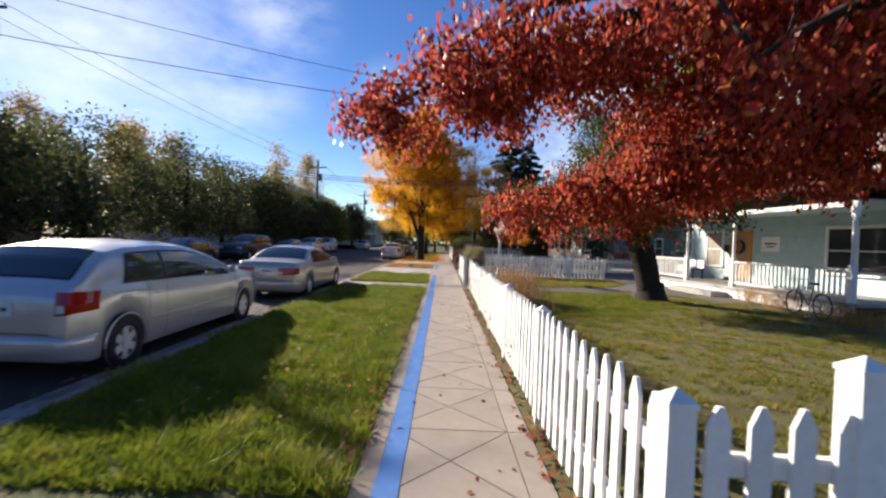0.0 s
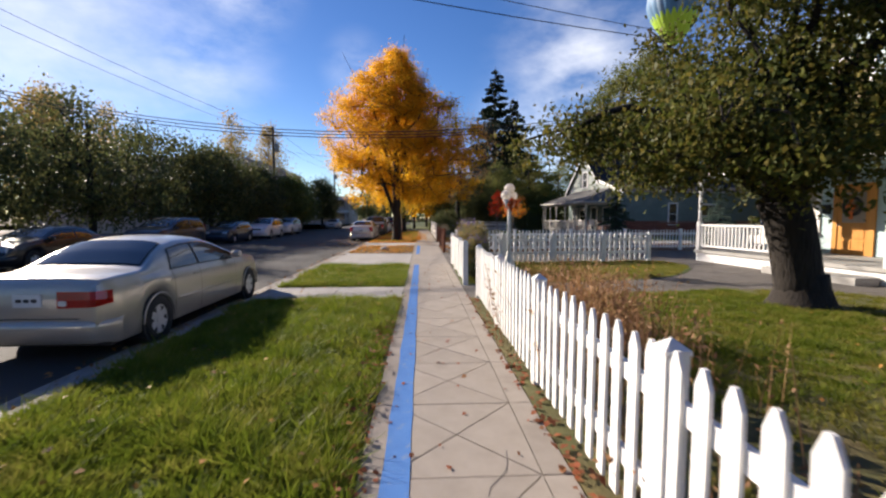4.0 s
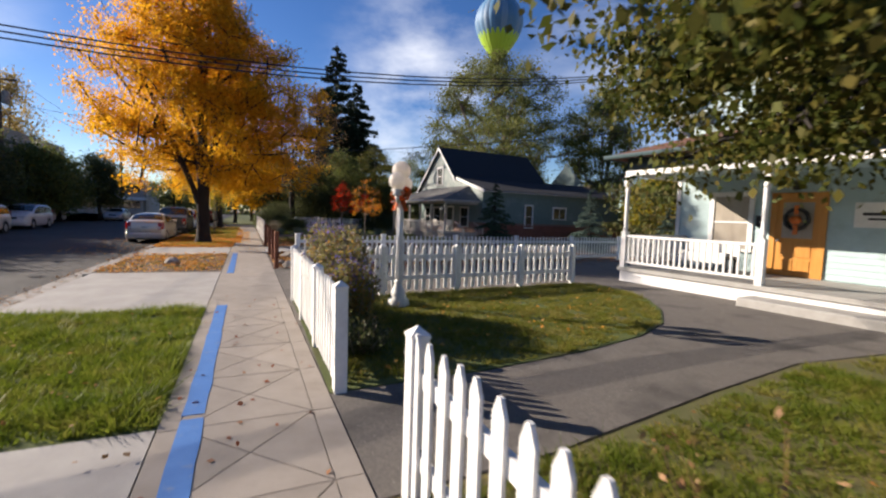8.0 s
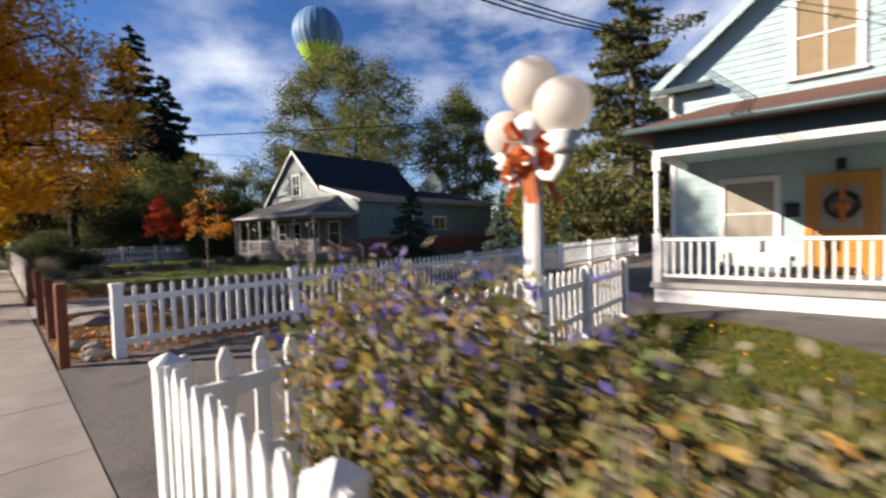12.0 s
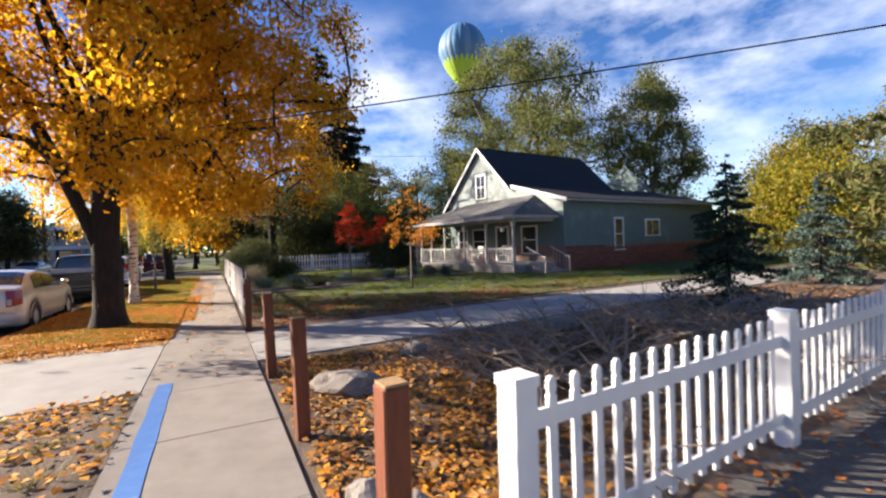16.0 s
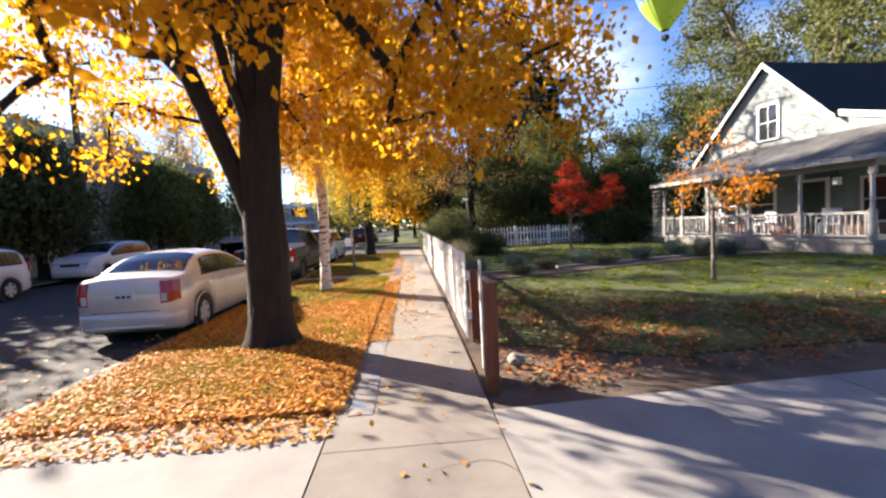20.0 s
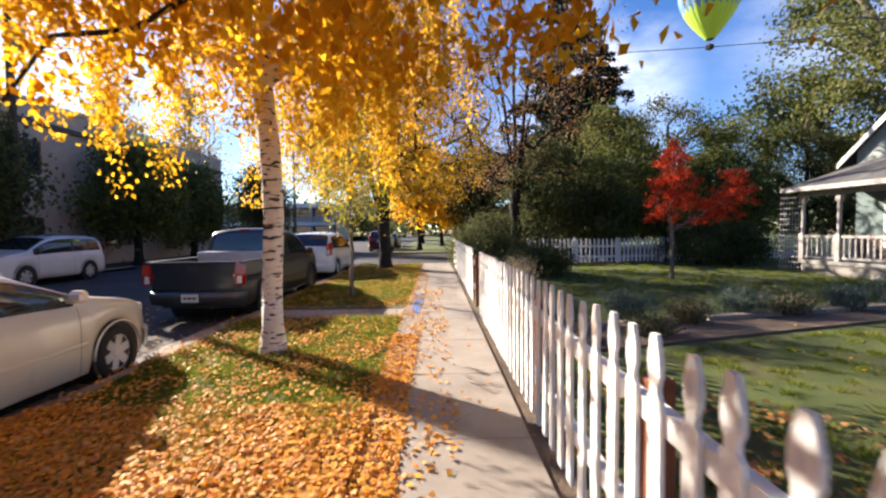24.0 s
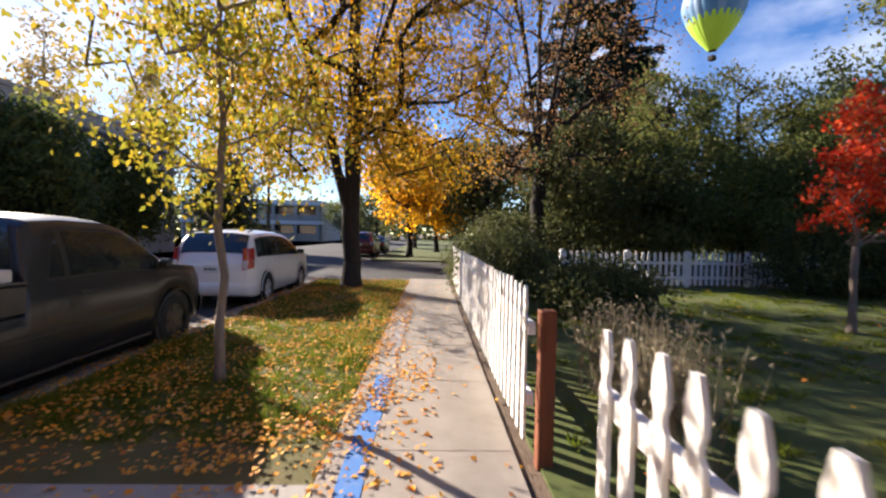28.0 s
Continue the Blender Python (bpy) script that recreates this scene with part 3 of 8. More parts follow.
def tree(label, at, trunk_r, trunk_h, crown_z, crown_h, env, clumps, leaves, leaf_size, leaf, bark, seed, spread=0.45, category="tree", lean=(0, 0), hang=0.3, shell=0.5, name="tree", slim=0.6, curtain=0.0, group="", fork=None, power=0.5, sunlit=(), strands=0, clear=(), bare=None, scaffold=5, leader=False, hollow=None, tip=0.012, reach=(0.28, 0.48)):
    rng = np.random.default_rng(seed)
    ob = thing(name, label, category, at, 0, group)
    pts = crown_points(rng, clumps, crown_h, env, crown_z, shell)
    # thin where the crown lets the low sun through to the ground
    for x0, x1, ya, yb, keep in sunlit:
        sx, sy = pts[:, 0] + at[0] - to_sun.x / to_sun.z * pts[:, 2], pts[:, 1] + at[1] - to_sun.y / to_sun.z * pts[:, 2]
        hit = (sx > x0) & (sx < x1) & (sy > ya) & (sy < yb)
        pts = pts[~hit | (rng.uniform(size=len(pts)) < keep)]
    if hollow:
        pts = pts[~((np.hypot(pts[:, 0], pts[:, 1]) < hollow[0]) & (pts[:, 2] < hollow[1]))]
    clumps = len(pts)
    pts[:, 0] += lean[0] * (pts[:, 2] / (crown_z + crown_h))
    pts[:, 1] += lean[1] * (pts[:, 2] / (crown_z + crown_h))
    tops = crown_z + crown_h * 0.82
    k = 9
    trunk = [(lean[0] * f * f * 0.8 + rng.normal() * 0.02 * tops * 0.2, lean[1] * f * f * 0.8 + rng.normal() * 0.02 * tops * 0.2, tops * f) for f in (i / k for i in range(k + 1))]
    trunk[0] = (0, 0, -0.05)
    if leader:
        trunk = [(rng.normal() * 0.03, rng.normal() * 0.03, -0.05 + (tops + 0.05) * i / 16) for i in range(15)]
        trunk[0] = (0, 0, -0.05)
    elif fork:
        trunk = [p for p in trunk if p[2] <= fork] or trunk[:2]
        trunk.append((lean[0] * 0.3, lean[1] * 0.3, fork))
    lines = []
    if fork:
        for k in range(scaffold):
            a = math.pi + 2.4 * k if leader else 2 * math.pi * (k + rng.uniform(-0.25, 0.25)) / scaffold
            out, rise = env.top * rng.uniform(*reach), (crown_z + crown_h * rng.uniform(0.55, 0.8)) - fork
            node = None
            if leader:
                node = min(range(len(trunk)), key=lambda q: abs(trunk[q][2] - fork - 0.45 * k))
            base = Vector(trunk[-1] if node is None else trunk[node])
            lines.append((node, [base + Vector((math.cos(a) * out * (0.6 * g + 0.4 * g ** 1.5) + lean[0] * 0.5 * g, math.sin(a) * out * (0.6 * g + 0.4 * g ** 1.5) + lean[1] * 0.5 * g, rise * g)) + Vector(rng.normal(size=3) * 0.03) for g in (0.12, 0.26, 0.4, 0.55, 0.7, 0.85, 1.0)]))
    fed = pts
    if bare:   # leaves hang here from above, with no wood among them
        fed = pts[~((pts[:, 0] > bare[0]) & (pts[:, 1] > bare[1]) & (pts[:, 2] < bare[2]))]
    nodes, par, load = grow(rng, at, trunk, fed, scaffold=lines)
    bm = limbs(nodes, par, load, trunk_r, tip=tip, power=power, stem=len(trunk))
    lathe(bm, [(trunk_r * 1.7, -0.08), (trunk_r * 1.3, 0.1), (trunk_r * 1.08, 0.35), (trunk_r, 0.7)], 12)
    part("trunk", bm, bark, ob, smooth=True)
    which = rng.integers(0, clumps, leaves)
    p = pts[which] + rng.normal(size=(leaves, 3)) * spread * np.array([1, 1, 0.75])
    if strands:
        idx = rng.integers(0, clumps, strands)
        tops_ = pts[idx] + rng.normal(size=(strands, 3)) * spread
        drop = curtain * rng.uniform(0.35, 1.35, strands)
        s = rng.integers(0, strands, leaves)
        f = rng.uniform(size=leaves)
        p = tops_[s] + rng.normal(size=(leaves, 3)) * 0.075
        p[:, 2] -= drop[s] * f
    elif curtain:
        p[:, 2] -= rng.uniform(0, curtain, leaves)
    world = p + np.array(at)
    p = p[~((world[:, 0] > -0.9) & (world[:, 0] < 0.45) & (world[:, 2] < 2.3))]
    for ya, yb, low in clear:
        world = p + np.array(at)
        p = p[~((world[:, 1] > ya) & (world[:, 1] < yb) & (world[:, 2] < low))]
    polys("crown", leaf_quads(p, leaf_size, rng, hang, slim), leaf, ob)
    return ob


def spray_tree(label, at, trunk, trunk_r, sprays, clumps, leaves, leaf_size, leaf, bark, seed, width=0.4, droop=0.25, spread=0.16, hang=0.5, slim=0.6, name="tree", tip=0.009, power=0.55, start=0.3):
    """A tree of arching limbs: each spray is a line of points from the trunk outwards, thick with leafy twigs along its outer part."""
    rng = np.random.default_rng(seed)
    ob = thing(name, label, "tree", at)
    base = np.array(at)
    stem = [Vector(p) - Vector(at) for p in trunk]
    lines, pts = [], []
    total = sum(s[1] for s in sprays)
    for line, share in sprays:
        c = np.array(line, float) - base
        seg = np.concatenate([[0], np.cumsum(np.linalg.norm(np.diff(c, axis=0), axis=1))])
        def along(f):
            return np.stack([np.interp(f * seg[-1], seg, c[:, k]) for k in range(3)], -1)
        root = min(range(1, len(stem)), key=lambda q: (stem[q] - Vector(c[0])).length)
        path = along(np.linspace(0, 1, 12)[1:])
        path += rng.normal(size=path.shape) * 0.05
        lines.append((root, [Vector(p) for p in path]))
        n = int(clumps * share / total)
        f = start + (1 - start) * rng.uniform(size=n) ** 0.8
        reach = width * (0.35 + 0.9 * np.sin(np.pi * np.clip(0.15 + 0.75 * f, 0, 1)))
        side = np.clip(rng.normal(size=(n, 3)), -1.5, 1.5) * reach[:, None] * np.array([1, 1, 0.42])
        side[:, 2] -= droop * np.linalg.norm(side[:, :2], axis=1)
        pts.append(along(f) + side)
    pts = np.concatenate(pts)
    nodes, par, load = grow(rng, at, [tuple(p) for p in stem], pts, up_bias=0.05, scaffold=lines)
    bm = limbs(nodes, par, load, trunk_r, tip=tip, power=power, stem=len(stem))
    lathe(bm, [(trunk_r * 1.75, -0.08), (trunk_r * 1.35, 0.1), (trunk_r * 1.1, 0.35), (trunk_r, 0.6)], 14)
    part("trunk", bm, bark, ob, smooth=True)
    # each twig carries a hanging fan of leaves
    k = rng.integers(0, len(pts), leaves)
    p = pts[k] + rng.normal(size=(leaves, 3)) * spread * np.array([1, 1, 0.7])
    p[:, 2] -= rng.uniform(0, droop * 0.7, leaves)
    world = p + base
    p = p[~((world[:, 0] > -0.9) & (world[:, 0] < 0.5) & (world[:, 2] < 2.25))]
    polys("crown", leaf_quads(p, leaf_size, rng, hang, slim), leaf, ob)
    return ob


def conifer(label, at, height, width, leaf, seed, leaves=9000, leaf_size=0.3, z0=0.4, sag=0.35, bark=BARK, trunk_r=0.2, open_top=0.0, irregular=0.15, name="conifer", group=""):
    """A spruce or pine: a straight stem and whorls of sagging boughs thick with needles."""
    rng = np.random.default_rng(seed)
    ob = thing(name, label, "tree", at, 0, group)
    bm = bmesh.new()
    tube(bm, [(0, 0, -0.05), (0, 0, height * 0.5), (0, 0, height)], [trunk_r, trunk_r * 0.6, 0.015], 8)
    boughs = []
    z = z0
    while z < height * 0.97:
        f = 1 - (z - z0) / (height - z0)
        for _ in range(rng.integers(4, 7)):
            a = rng.uniform(0, 2 * math.pi)
            r = width * (f ** 0.8) * (1 + rng.normal() * irregular) * (1 - open_top * (rng.uniform() < 0.3))
            boughs.append((a, max(0.1, r), z + rng.normal() * 0.1))
        z += max(0.16, height * 0.024)
    pts, wood = [], bmesh.new()
    total = sum(b[1] for b in boughs)
    for a, r, z in boughs:
        end = Vector((r * math.cos(a), r * math.sin(a), z - sag * r + 0.12 * r))
        tube(wood, [(0, 0, z), (end.x * 0.55, end.y * 0.55, z - sag * r * 0.55), end], [0.03 * trunk_r / 0.2 + 0.008, 0.016, 0.005], 4, cap=False)
        m = max(4, int(leaves * r / total))
        f = rng.uniform(0.12, 1, m) ** 0.75
        w = r * 0.22 * (1.15 - f)
        off = rng.normal(size=m) * w
        x = r * f * math.cos(a) - off * math.sin(a)
        y = r * f * math.sin(a) + off * math.cos(a)
        zz = z - sag * r * f + 0.12 * r * f ** 2 - np.abs(rng.normal(size=m)) * 0.06 * r
        pts.append(np.stack([x, y, zz], 1))
    part("trunk", bm, bark, ob, smooth=True)
    tagged(part("bough_wood", wood, bark, ob), kind="stuff")
    polys("crown", leaf_quads(np.concatenate(pts), leaf_size, rng, 0.3, 0.3), leaf, ob)
    return ob

# ---- ground, street, pavements ----
structure("ground", slab([(-900, -900), (900, -900), (900, 900), (-900, 900)], -0.6, -0.20), SOIL, "dark bare earth under the whole street", "ground")
structure("road", slab([(-14.6, -70), (-3.52, -70), (-3.52, 56.5), (120, 56.5), (120, 67), (-3.52, 67), (-3.52, 260), (-14.6, 260), (-14.6, 67), (-120, 67), (-120, 56.5), (-14.6, 56.5)], -0.3, -0.12), ASPHALT, "worn grey asphalt street with dark patches", "road")


def kerb_run(name, x, y0, y1, top):
    bm = boxes((x - 0.16, x, y0, y1, -0.25, top), bevel=0.02)
    structure(name, bm, KERB, "grey concrete kerb along the street", "kerb")


for a, b, z in ((-60, 18.7, 0.0), (18.7, 23.5, -0.08), (23.5, 28.7, 0.0), (28.7, 32.2, -0.08), (32.2, 56.3, 0.0)):
    kerb_run("kerb", -3.36, a, b, z)
kerb_run("kerb", -14.5, -60, 56, 0.02)
structure("gutter_strip", boxes((-3.95, -3.525, -60, 56, -0.2, -0.114)), KERB, "dirty concrete gutter strip beside the kerb", "gutter")
structure("verge", boxes((-3.362, -0.485, -60, 12.66, -0.3, -0.012)), TURF, "green turf strip between kerb and pavement", "verge")
structure("verge", boxes((-3.362, -0.485, 14.13, 18.75, -0.3, -0.012)), TURF, "green turf strip between kerb and pavement", "verge")
structure("verge", boxes((-3.362, -0.485, 23.5, 28.75, -0.3, -0.02)), SOIL, "bare earth strip strewn with fallen leaves", "verge")
structure("verge", boxes((-3.362, -0.485, 32.2, 42.44, -0.3, -0.012)), DRYTURF, "leaf-covered turf strip under the yellow trees", "verge")
structure("verge", boxes((-3.362, -0.485, 43.30, 55.5, -0.3, -0.012)), DRYTURF, "leaf-strewn turf strip under the yellow trees", "verge")
structure("verge", boxes((-17.2, -14.5, -60, 56, -0.3, -0.01)), TURF, "turf strip on the far side of the street", "verge")
structure("lot_far", boxes((-80, -17.2, -60, 56, -0.3, -0.02)), SOIL, "shaded earth under the far trees", "ground")
structure("lot_ahead", boxes((-3.2, 90, 67, 160, -0.3, -0.02)), TURF, "turf beyond the cross street", "ground")
structure("lot", boxes((0.86, 90, -60, 56, -0.3, -0.025)), SOIL, "earth of the house lots", "ground")


def pavement():
    """Concrete walk: slabs scored from corner to corner between side bands on the first stretch, plain slabs further on, with open joints."""
    base = structure("pavement", boxes((-0.48, 0.86, -12, 55.5, -0.3, -0.014)), CONCRETE, "worn tan concrete pavement with scored joints", "pavement")
    g = 0.0055
    tri = {}

    def add(pts, nm="slab"):
        key = tuple(round(c, 3) for p in pts for c in p)
        if key not in tri:
            tri[key] = mesh_of(slab(pts, -0.013, 0.0), nm, CONCRETE)
        return tri[key]

    L = 1.067
    y = 1.26 - 12 * L
    xa, x0, x1, x2 = -0.478, -0.33, 0.67, 0.858
    k = 0.008
    c = ((x0 + x1) / 2, L / 2)
    while y < 55.2:
        if y < 18.4:
            for q in ([(x0 + g, g + k), (c[0] - k, c[1]), (x0 + g, L - g - k)],
                      [(x1 - g, L - g - k), (c[0] + k, c[1]), (x1 - g, g + k)],
                      [(x0 + g + k, g), (x1 - g - k, g), (c[0], c[1] - k)],
                      [(x1 - g - k, L - g), (x0 + g + k, L - g), (c[0], c[1] + k)],
                      [(xa, g), (x0 - g * 0.6, g), (x0 - g * 0.6, L - g), (xa, L - g)],
                      [(x1 + g * 0.6, g), (x2, g), (x2, L - g), (x1 + g * 0.6, L - g)]):
                piece("slab", add(q), pose(0, y, random.uniform(-0.0012, 0.0012)), base)
            y += L
        else:
            l2 = 1.52
            piece("slab", add([(xa + g, g), (x2, g), (x2, l2 - g), (xa + g, l2 - g)]), pose(0, y, random.uniform(-0.0012, 0.001), random.uniform(-0.02, 0.02)), base)
            y += l2
    # thin wandering cracks
    for i, (x, y, a, n) in enumerate(((0.05, 3.1, 20, 9), (0.3, 6.4, 70, 7), (-0.1, 9.8, 10, 10), (0.4, 16.2, 100, 6), (0.0, 25.6, 80, 9), (0.3, 31.2, 15, 8), (0.1, 37.6, 75, 8), (0.2, 41.0, 5, 9))):
        rnd = random.Random(600 + i)
        p, d, rows = Vector((x, y, 0)), radians(a), []
        bm = bmesh.new()
        for s in range(n):
            w = Vector((-math.sin(d), math.cos(d), 0)) * rnd.uniform(0.0015, 0.0035)
            rows.append((bm.verts.new(p - w), bm.verts.new(p + w)))
            d += rnd.uniform(-0.5, 0.5)
            p = p + Vector((math.cos(d), math.sin(d), 0)) * 0.09
        for q, r in zip(rows, rows[1:]):
            bm.faces.new((q[0], q[1], r[1], r[0]))
        ob = part("crack", bm, PLASTIC, base)
        ob.location.z = 0.0022
    return base


def concrete_pad(name, outline_rows, label):
    base = None
    for pts in outline_rows:
        ob = part("slab" if base else name, slab(pts, -0.25, 0.0), NEWCONC, base)
        if base is None:
            base = tagged(ob, label, name.split("_")[0], kind="structure")
    return base


def rect(x0, x1, y0, y1):
    return [(x0, y0), (x1, y0), (x1, y1), (x0, y1)]


concrete_pad("path_crossing", [rect(-3.36, -1.94, 12.68, 14.11), rect(-1.925, -0.49, 12.68, 14.11)], "pale concrete path across the turf to the kerb")
for y0, y1 in ((18.77, 23.48), (28.77, 32.18)):
    ob = structure("driveway_apron", slab([(-0.49, y0), (-0.49, y1), (-3.37, y1 + 0.25), (-3.37, y0 - 0.25)], -0.25, -0.004), NEWCONC, "pale concrete driveway apron sloping to the kerb", "driveway")
concrete_pad("path_crossing", [rect(-3.36, -0.49, 42.46, 43.28)], "leaf-strewn concrete path across the verge")
concrete_pad("driveway_concrete", [[(0.87 + a, 29.55 + 0.045 * a), (0.87 + b, 29.55 + 0.045 * b), (0.87 + b, 32.05 + 0.045 * b), (0.87 + a, 32.05 + 0.045 * a)] for a, b in ((0, 3.2), (3.215, 6.8), (6.815, 10.4), (10.415, 14), (14.015, 19.5))], "pale concrete driveway dappled with tree shade")
structure("driveway_asphalt", slab([(0.87, 12.72), (2.2, 12.78), (4.5, 13.15), (6.5, 13.4), (8.5, 13.2), (10.2, 11.6), (10.4, 11.0), (26, 11.5), (26, 25.5), (1.4, 24.05), (0.87, 24.0)], -0.24, -0.01), DRIVE, "brown-grey worn asphalt drive with fine gravel", "driveway")
lawn_a = structure("lawn", slab([(0.87, -40), (24, -40), (24, 8), (10.4, 10.9), (10.1, 11.5), (8.5, 13.15), (6.5, 13.35), (4.5, 13.1), (2.2, 12.73), (0.87, 12.68)], -0.24, 0.0), DRYTURF, "sunlit front lawn, green with dry patches", "lawn")
lawn_b = structure("lawn", slab([(0.87, 14.4), (2.6, 14.46), (4.25, 14.68), (5.6, 15.0), (6.68, 15.5), (7.6, 16.3), (8.3, 17.2), (8.7, 18.2), (8.75, 19.4), (8.2, 19.6), (0.95, 19.0)], -0.24, 0.003), TURF, "small green lawn wedged between drive and fence", "lawn")
lawn_c = structure("lawn", slab([(1.4, 34.0), (3.0, 33.1), (8, 33.1), (20, 33.6), (34, 34.5), (34, 55), (1.0, 55), (1.0, 38)], -0.24, 0.0), TURF, "house lawn with long tree shadows and leaves", "lawn")
structure("flower_bed", slab([(1.1, 39.6), (9.5, 42.0), (13, 42.2), (13, 43.2), (9, 43.1), (1.1, 41.2)], -0.2, 0.035), SOIL, "dark earth flower bed edged with old boards", "garden bed")

# blue stripe on the pavement
for y0, y1, m, x0, x1 in ((-5, 14.22, BLUE, -0.335, -0.165), (14.3, 18.85, BLUE, -0.335, -0.165), (23.15, 28.95, BLUE, -0.335, -0.165), (32.15, 35.8, OLDBLUE, -0.36, -0.15), (39.5, 41.4, OLDBLUE, -0.34, -0.16), (42.7, 45.4, BLUE, -0.335, -0.17), (46.2, 49.0, OLDBLUE, -0.33, -0.17)):
    k = max(3, int((y1 - y0) / 0.35))
    ys = [y0 + (y1 - y0) * i / k for i in range(k + 1)]
    left = [(x0 + random.uniform(-0.008, 0.008), y) for y in ys]
    right = [(x1 + random.uniform(-0.008, 0.008), y) for y in ys]
    structure("pavement_stripe", slab(right + left[::-1], 0.0015, 0.0048), m, "blue painted stripe along the pavement" if m is BLUE else "worn faded blue stripe on the pavement", "road marking")


# ---- fences ----
def picket_mesh(style, h, w=0.088, t=0.02):
    """One picket, in the x-z plane, facing -y; style sets the shape of its head."""
    if style == "point":
        outline = [(-w / 2, 0.06), (w / 2, 0.06), (w / 2, h - 0.075), (w * 0.12, h), (-w * 0.12, h), (-w / 2, h - 0.075)]
    elif style == "gothic":
        s = w / 2
        half = [(s, 0.05), (s, h - 0.235), (s * 0.62, h - 0.215), (s * 0.62, h - 0.185), (s * 1.0, h - 0.15), (s * 0.96, h - 0.085), (s * 0.42, h)]
        outline = half + [(-x, z) for x, z in half[::-1]]
    else:
        s = w / 2
        outline = [(-s, 0.10), (s, 0.10), (s, h - 0.10), (s * 0.7, h - 0.085), (s, h - 0.06), (s * 0.85, h - 0.02), (s * 0.4, h), (-s * 0.4, h), (-s * 0.85, h - 0.02), (-s, h - 0.06), (-s * 0.7, h - 0.085), (-s, h - 0.10)]
    bm = bmesh.new()
    front = [bm.verts.new((x, -t / 2, z)) for x, z in outline]
    back = [bm.verts.new((x, t / 2, z)) for x, z in outline]
    bm.faces.new(front)
    bm.faces.new(back[::-1])
    for i in range(len(outline)):
        j = (i + 1) % len(outline)
        bm.faces.new((front[i], back[i], back[j], front[j]))
    return bm


def post_bm(w, h, cap=0.05, flat=False):
    bm = bmesh.new()
    s = w / 2
    box(bm, -s, s, -s, s, -0.1, h - cap)
    if flat:
        box(bm, -s - 0.008, s + 0.008, -s - 0.008, s + 0.008, h - cap, h)
    else:
        ring = [bm.verts.new((x, y, h - cap)) for x, y in ((-s - 0.006, -s - 0.006), (s + 0.006, -s - 0.006), (s + 0.006, s + 0.006), (-s - 0.006, s + 0.006))]
        tip = bm.verts.new((0, 0, h))
        low = [bm.verts.new((v.co.x, v.co.y, h - cap - 0.02)) for v in ring]
        for i in range(4):
            j = (i + 1) % 4
            bm.faces.new((ring[i], ring[j], tip))
            bm.faces.new((low[i], low[j], ring[j], ring[i]))
    return bm


FENCE_MESH = {}


def fence(label, start, end, posts, pitch, style, h, post_h, material, face=-1, post_w=0.11, picket_w=0.088, rails=(0.30, 0.78), group="white fences", skip_posts=False, gap=0.0, seed=1, rail_t=0.035, first_post=True):
    """A fence from start to end: local x runs along it; face -1 puts the pickets on the local -y side of the rails."""
    rnd = random.Random(seed)
    a, b = Vector(start), Vector(end)
    length = (b - a).length
    rz = math.degrees(math.atan2(b.y - a.y, b.x - a.x))
    ob = thing("picket_fence", label, "fence", (a.x, a.y, 0), rz, group)
    key = (style, h, picket_w, material.name)
    if key not in FENCE_MESH:
        FENCE_MESH[key] = mesh_of(picket_mesh(style, h, picket_w), "picket", material)
    pkey = ("post", post_w, post_h, material.name, style == "vinyl")
    if pkey not in FENCE_MESH:
        FENCE_MESH[pkey] = mesh_of(post_bm(post_w, post_h, 0.05, style == "vinyl"), "post", material)
    if not skip_posts:
        for p in posts if first_post else posts[1:]:
            piece("post", FENCE_MESH[pkey], pose(p, 0.0, 0, rnd.uniform(-0.6, 0.6), rnd.uniform(-0.6, 0.6), rnd.uniform(-1, 1)), ob)
    depth = 0.02 if style == "vinyl" else rail_t
    for z in rails:
        for p, q in zip(posts, posts[1:]):
            part("rail", boxes((p + post_w / 2, q - post_w / 2, -depth / 2, depth / 2, z - 0.045, z + 0.045)), material, ob)
    yoff = 0.0 if style == "vinyl" else face * (depth / 2 + 0.0115)
    for p, q in zip(posts, posts[1:]):
        k = max(1, round((q - p - (post_w if style == "vinyl" else 0)) / pitch))
        lo, hi = (p + post_w / 2, q - post_w / 2) if style == "vinyl" else (p, q)
        for i in range(k if style != "vinyl" else k - 1):
            x = lo + (hi - lo) * ((i + 0.5) / k if style != "vinyl" else (i + 1) / k)
            piece("picket", FENCE_MESH[key], pose(x, yoff, rnd.uniform(-0.012, 0.012), 0, rnd.uniform(-1.0, 1.0) * (0.3 if style == "vinyl" else 1), 0), ob)
    return ob


# along the pavement: local x runs north (+y), so the street lies on local +y
fence("white wooden picket fence with pointed pickets along the pavement", (0.985, -0.76), (1.06, 12.62), [0, 2.26, 4.45, 6.62, 8.85, 11.08, 13.39], 0.182, "point", 1.03, 1.07, WHITE, face=1, seed=2)
fence("short white picket fence running back from the corner post", (1.04, -0.765), (4.4, -0.90), [0, 0.66, 2.0, 3.36], 0.166, "point", 1.02, 1.23, WHITE, face=-1, seed=3, post_w=0.12, first_post=False)
fence("white picket fence beside the bushy garden corner", (0.965, 14.42), (0.985, 19.05), [0, 1.50, 3.06, 4.63], 0.165, "point", 1.03, 1.07, WHITE, face=1, seed=4, post_w=0.12)
fence("white picket fence between small lawn and drive", (0.985, 19.05), (8.25, 19.70), [0, 1.78, 3.62, 5.50, 7.29], 0.19, "point", 1.03, 1.07, WHITE, face=1, seed=5, rails=(0.34, 0.80))
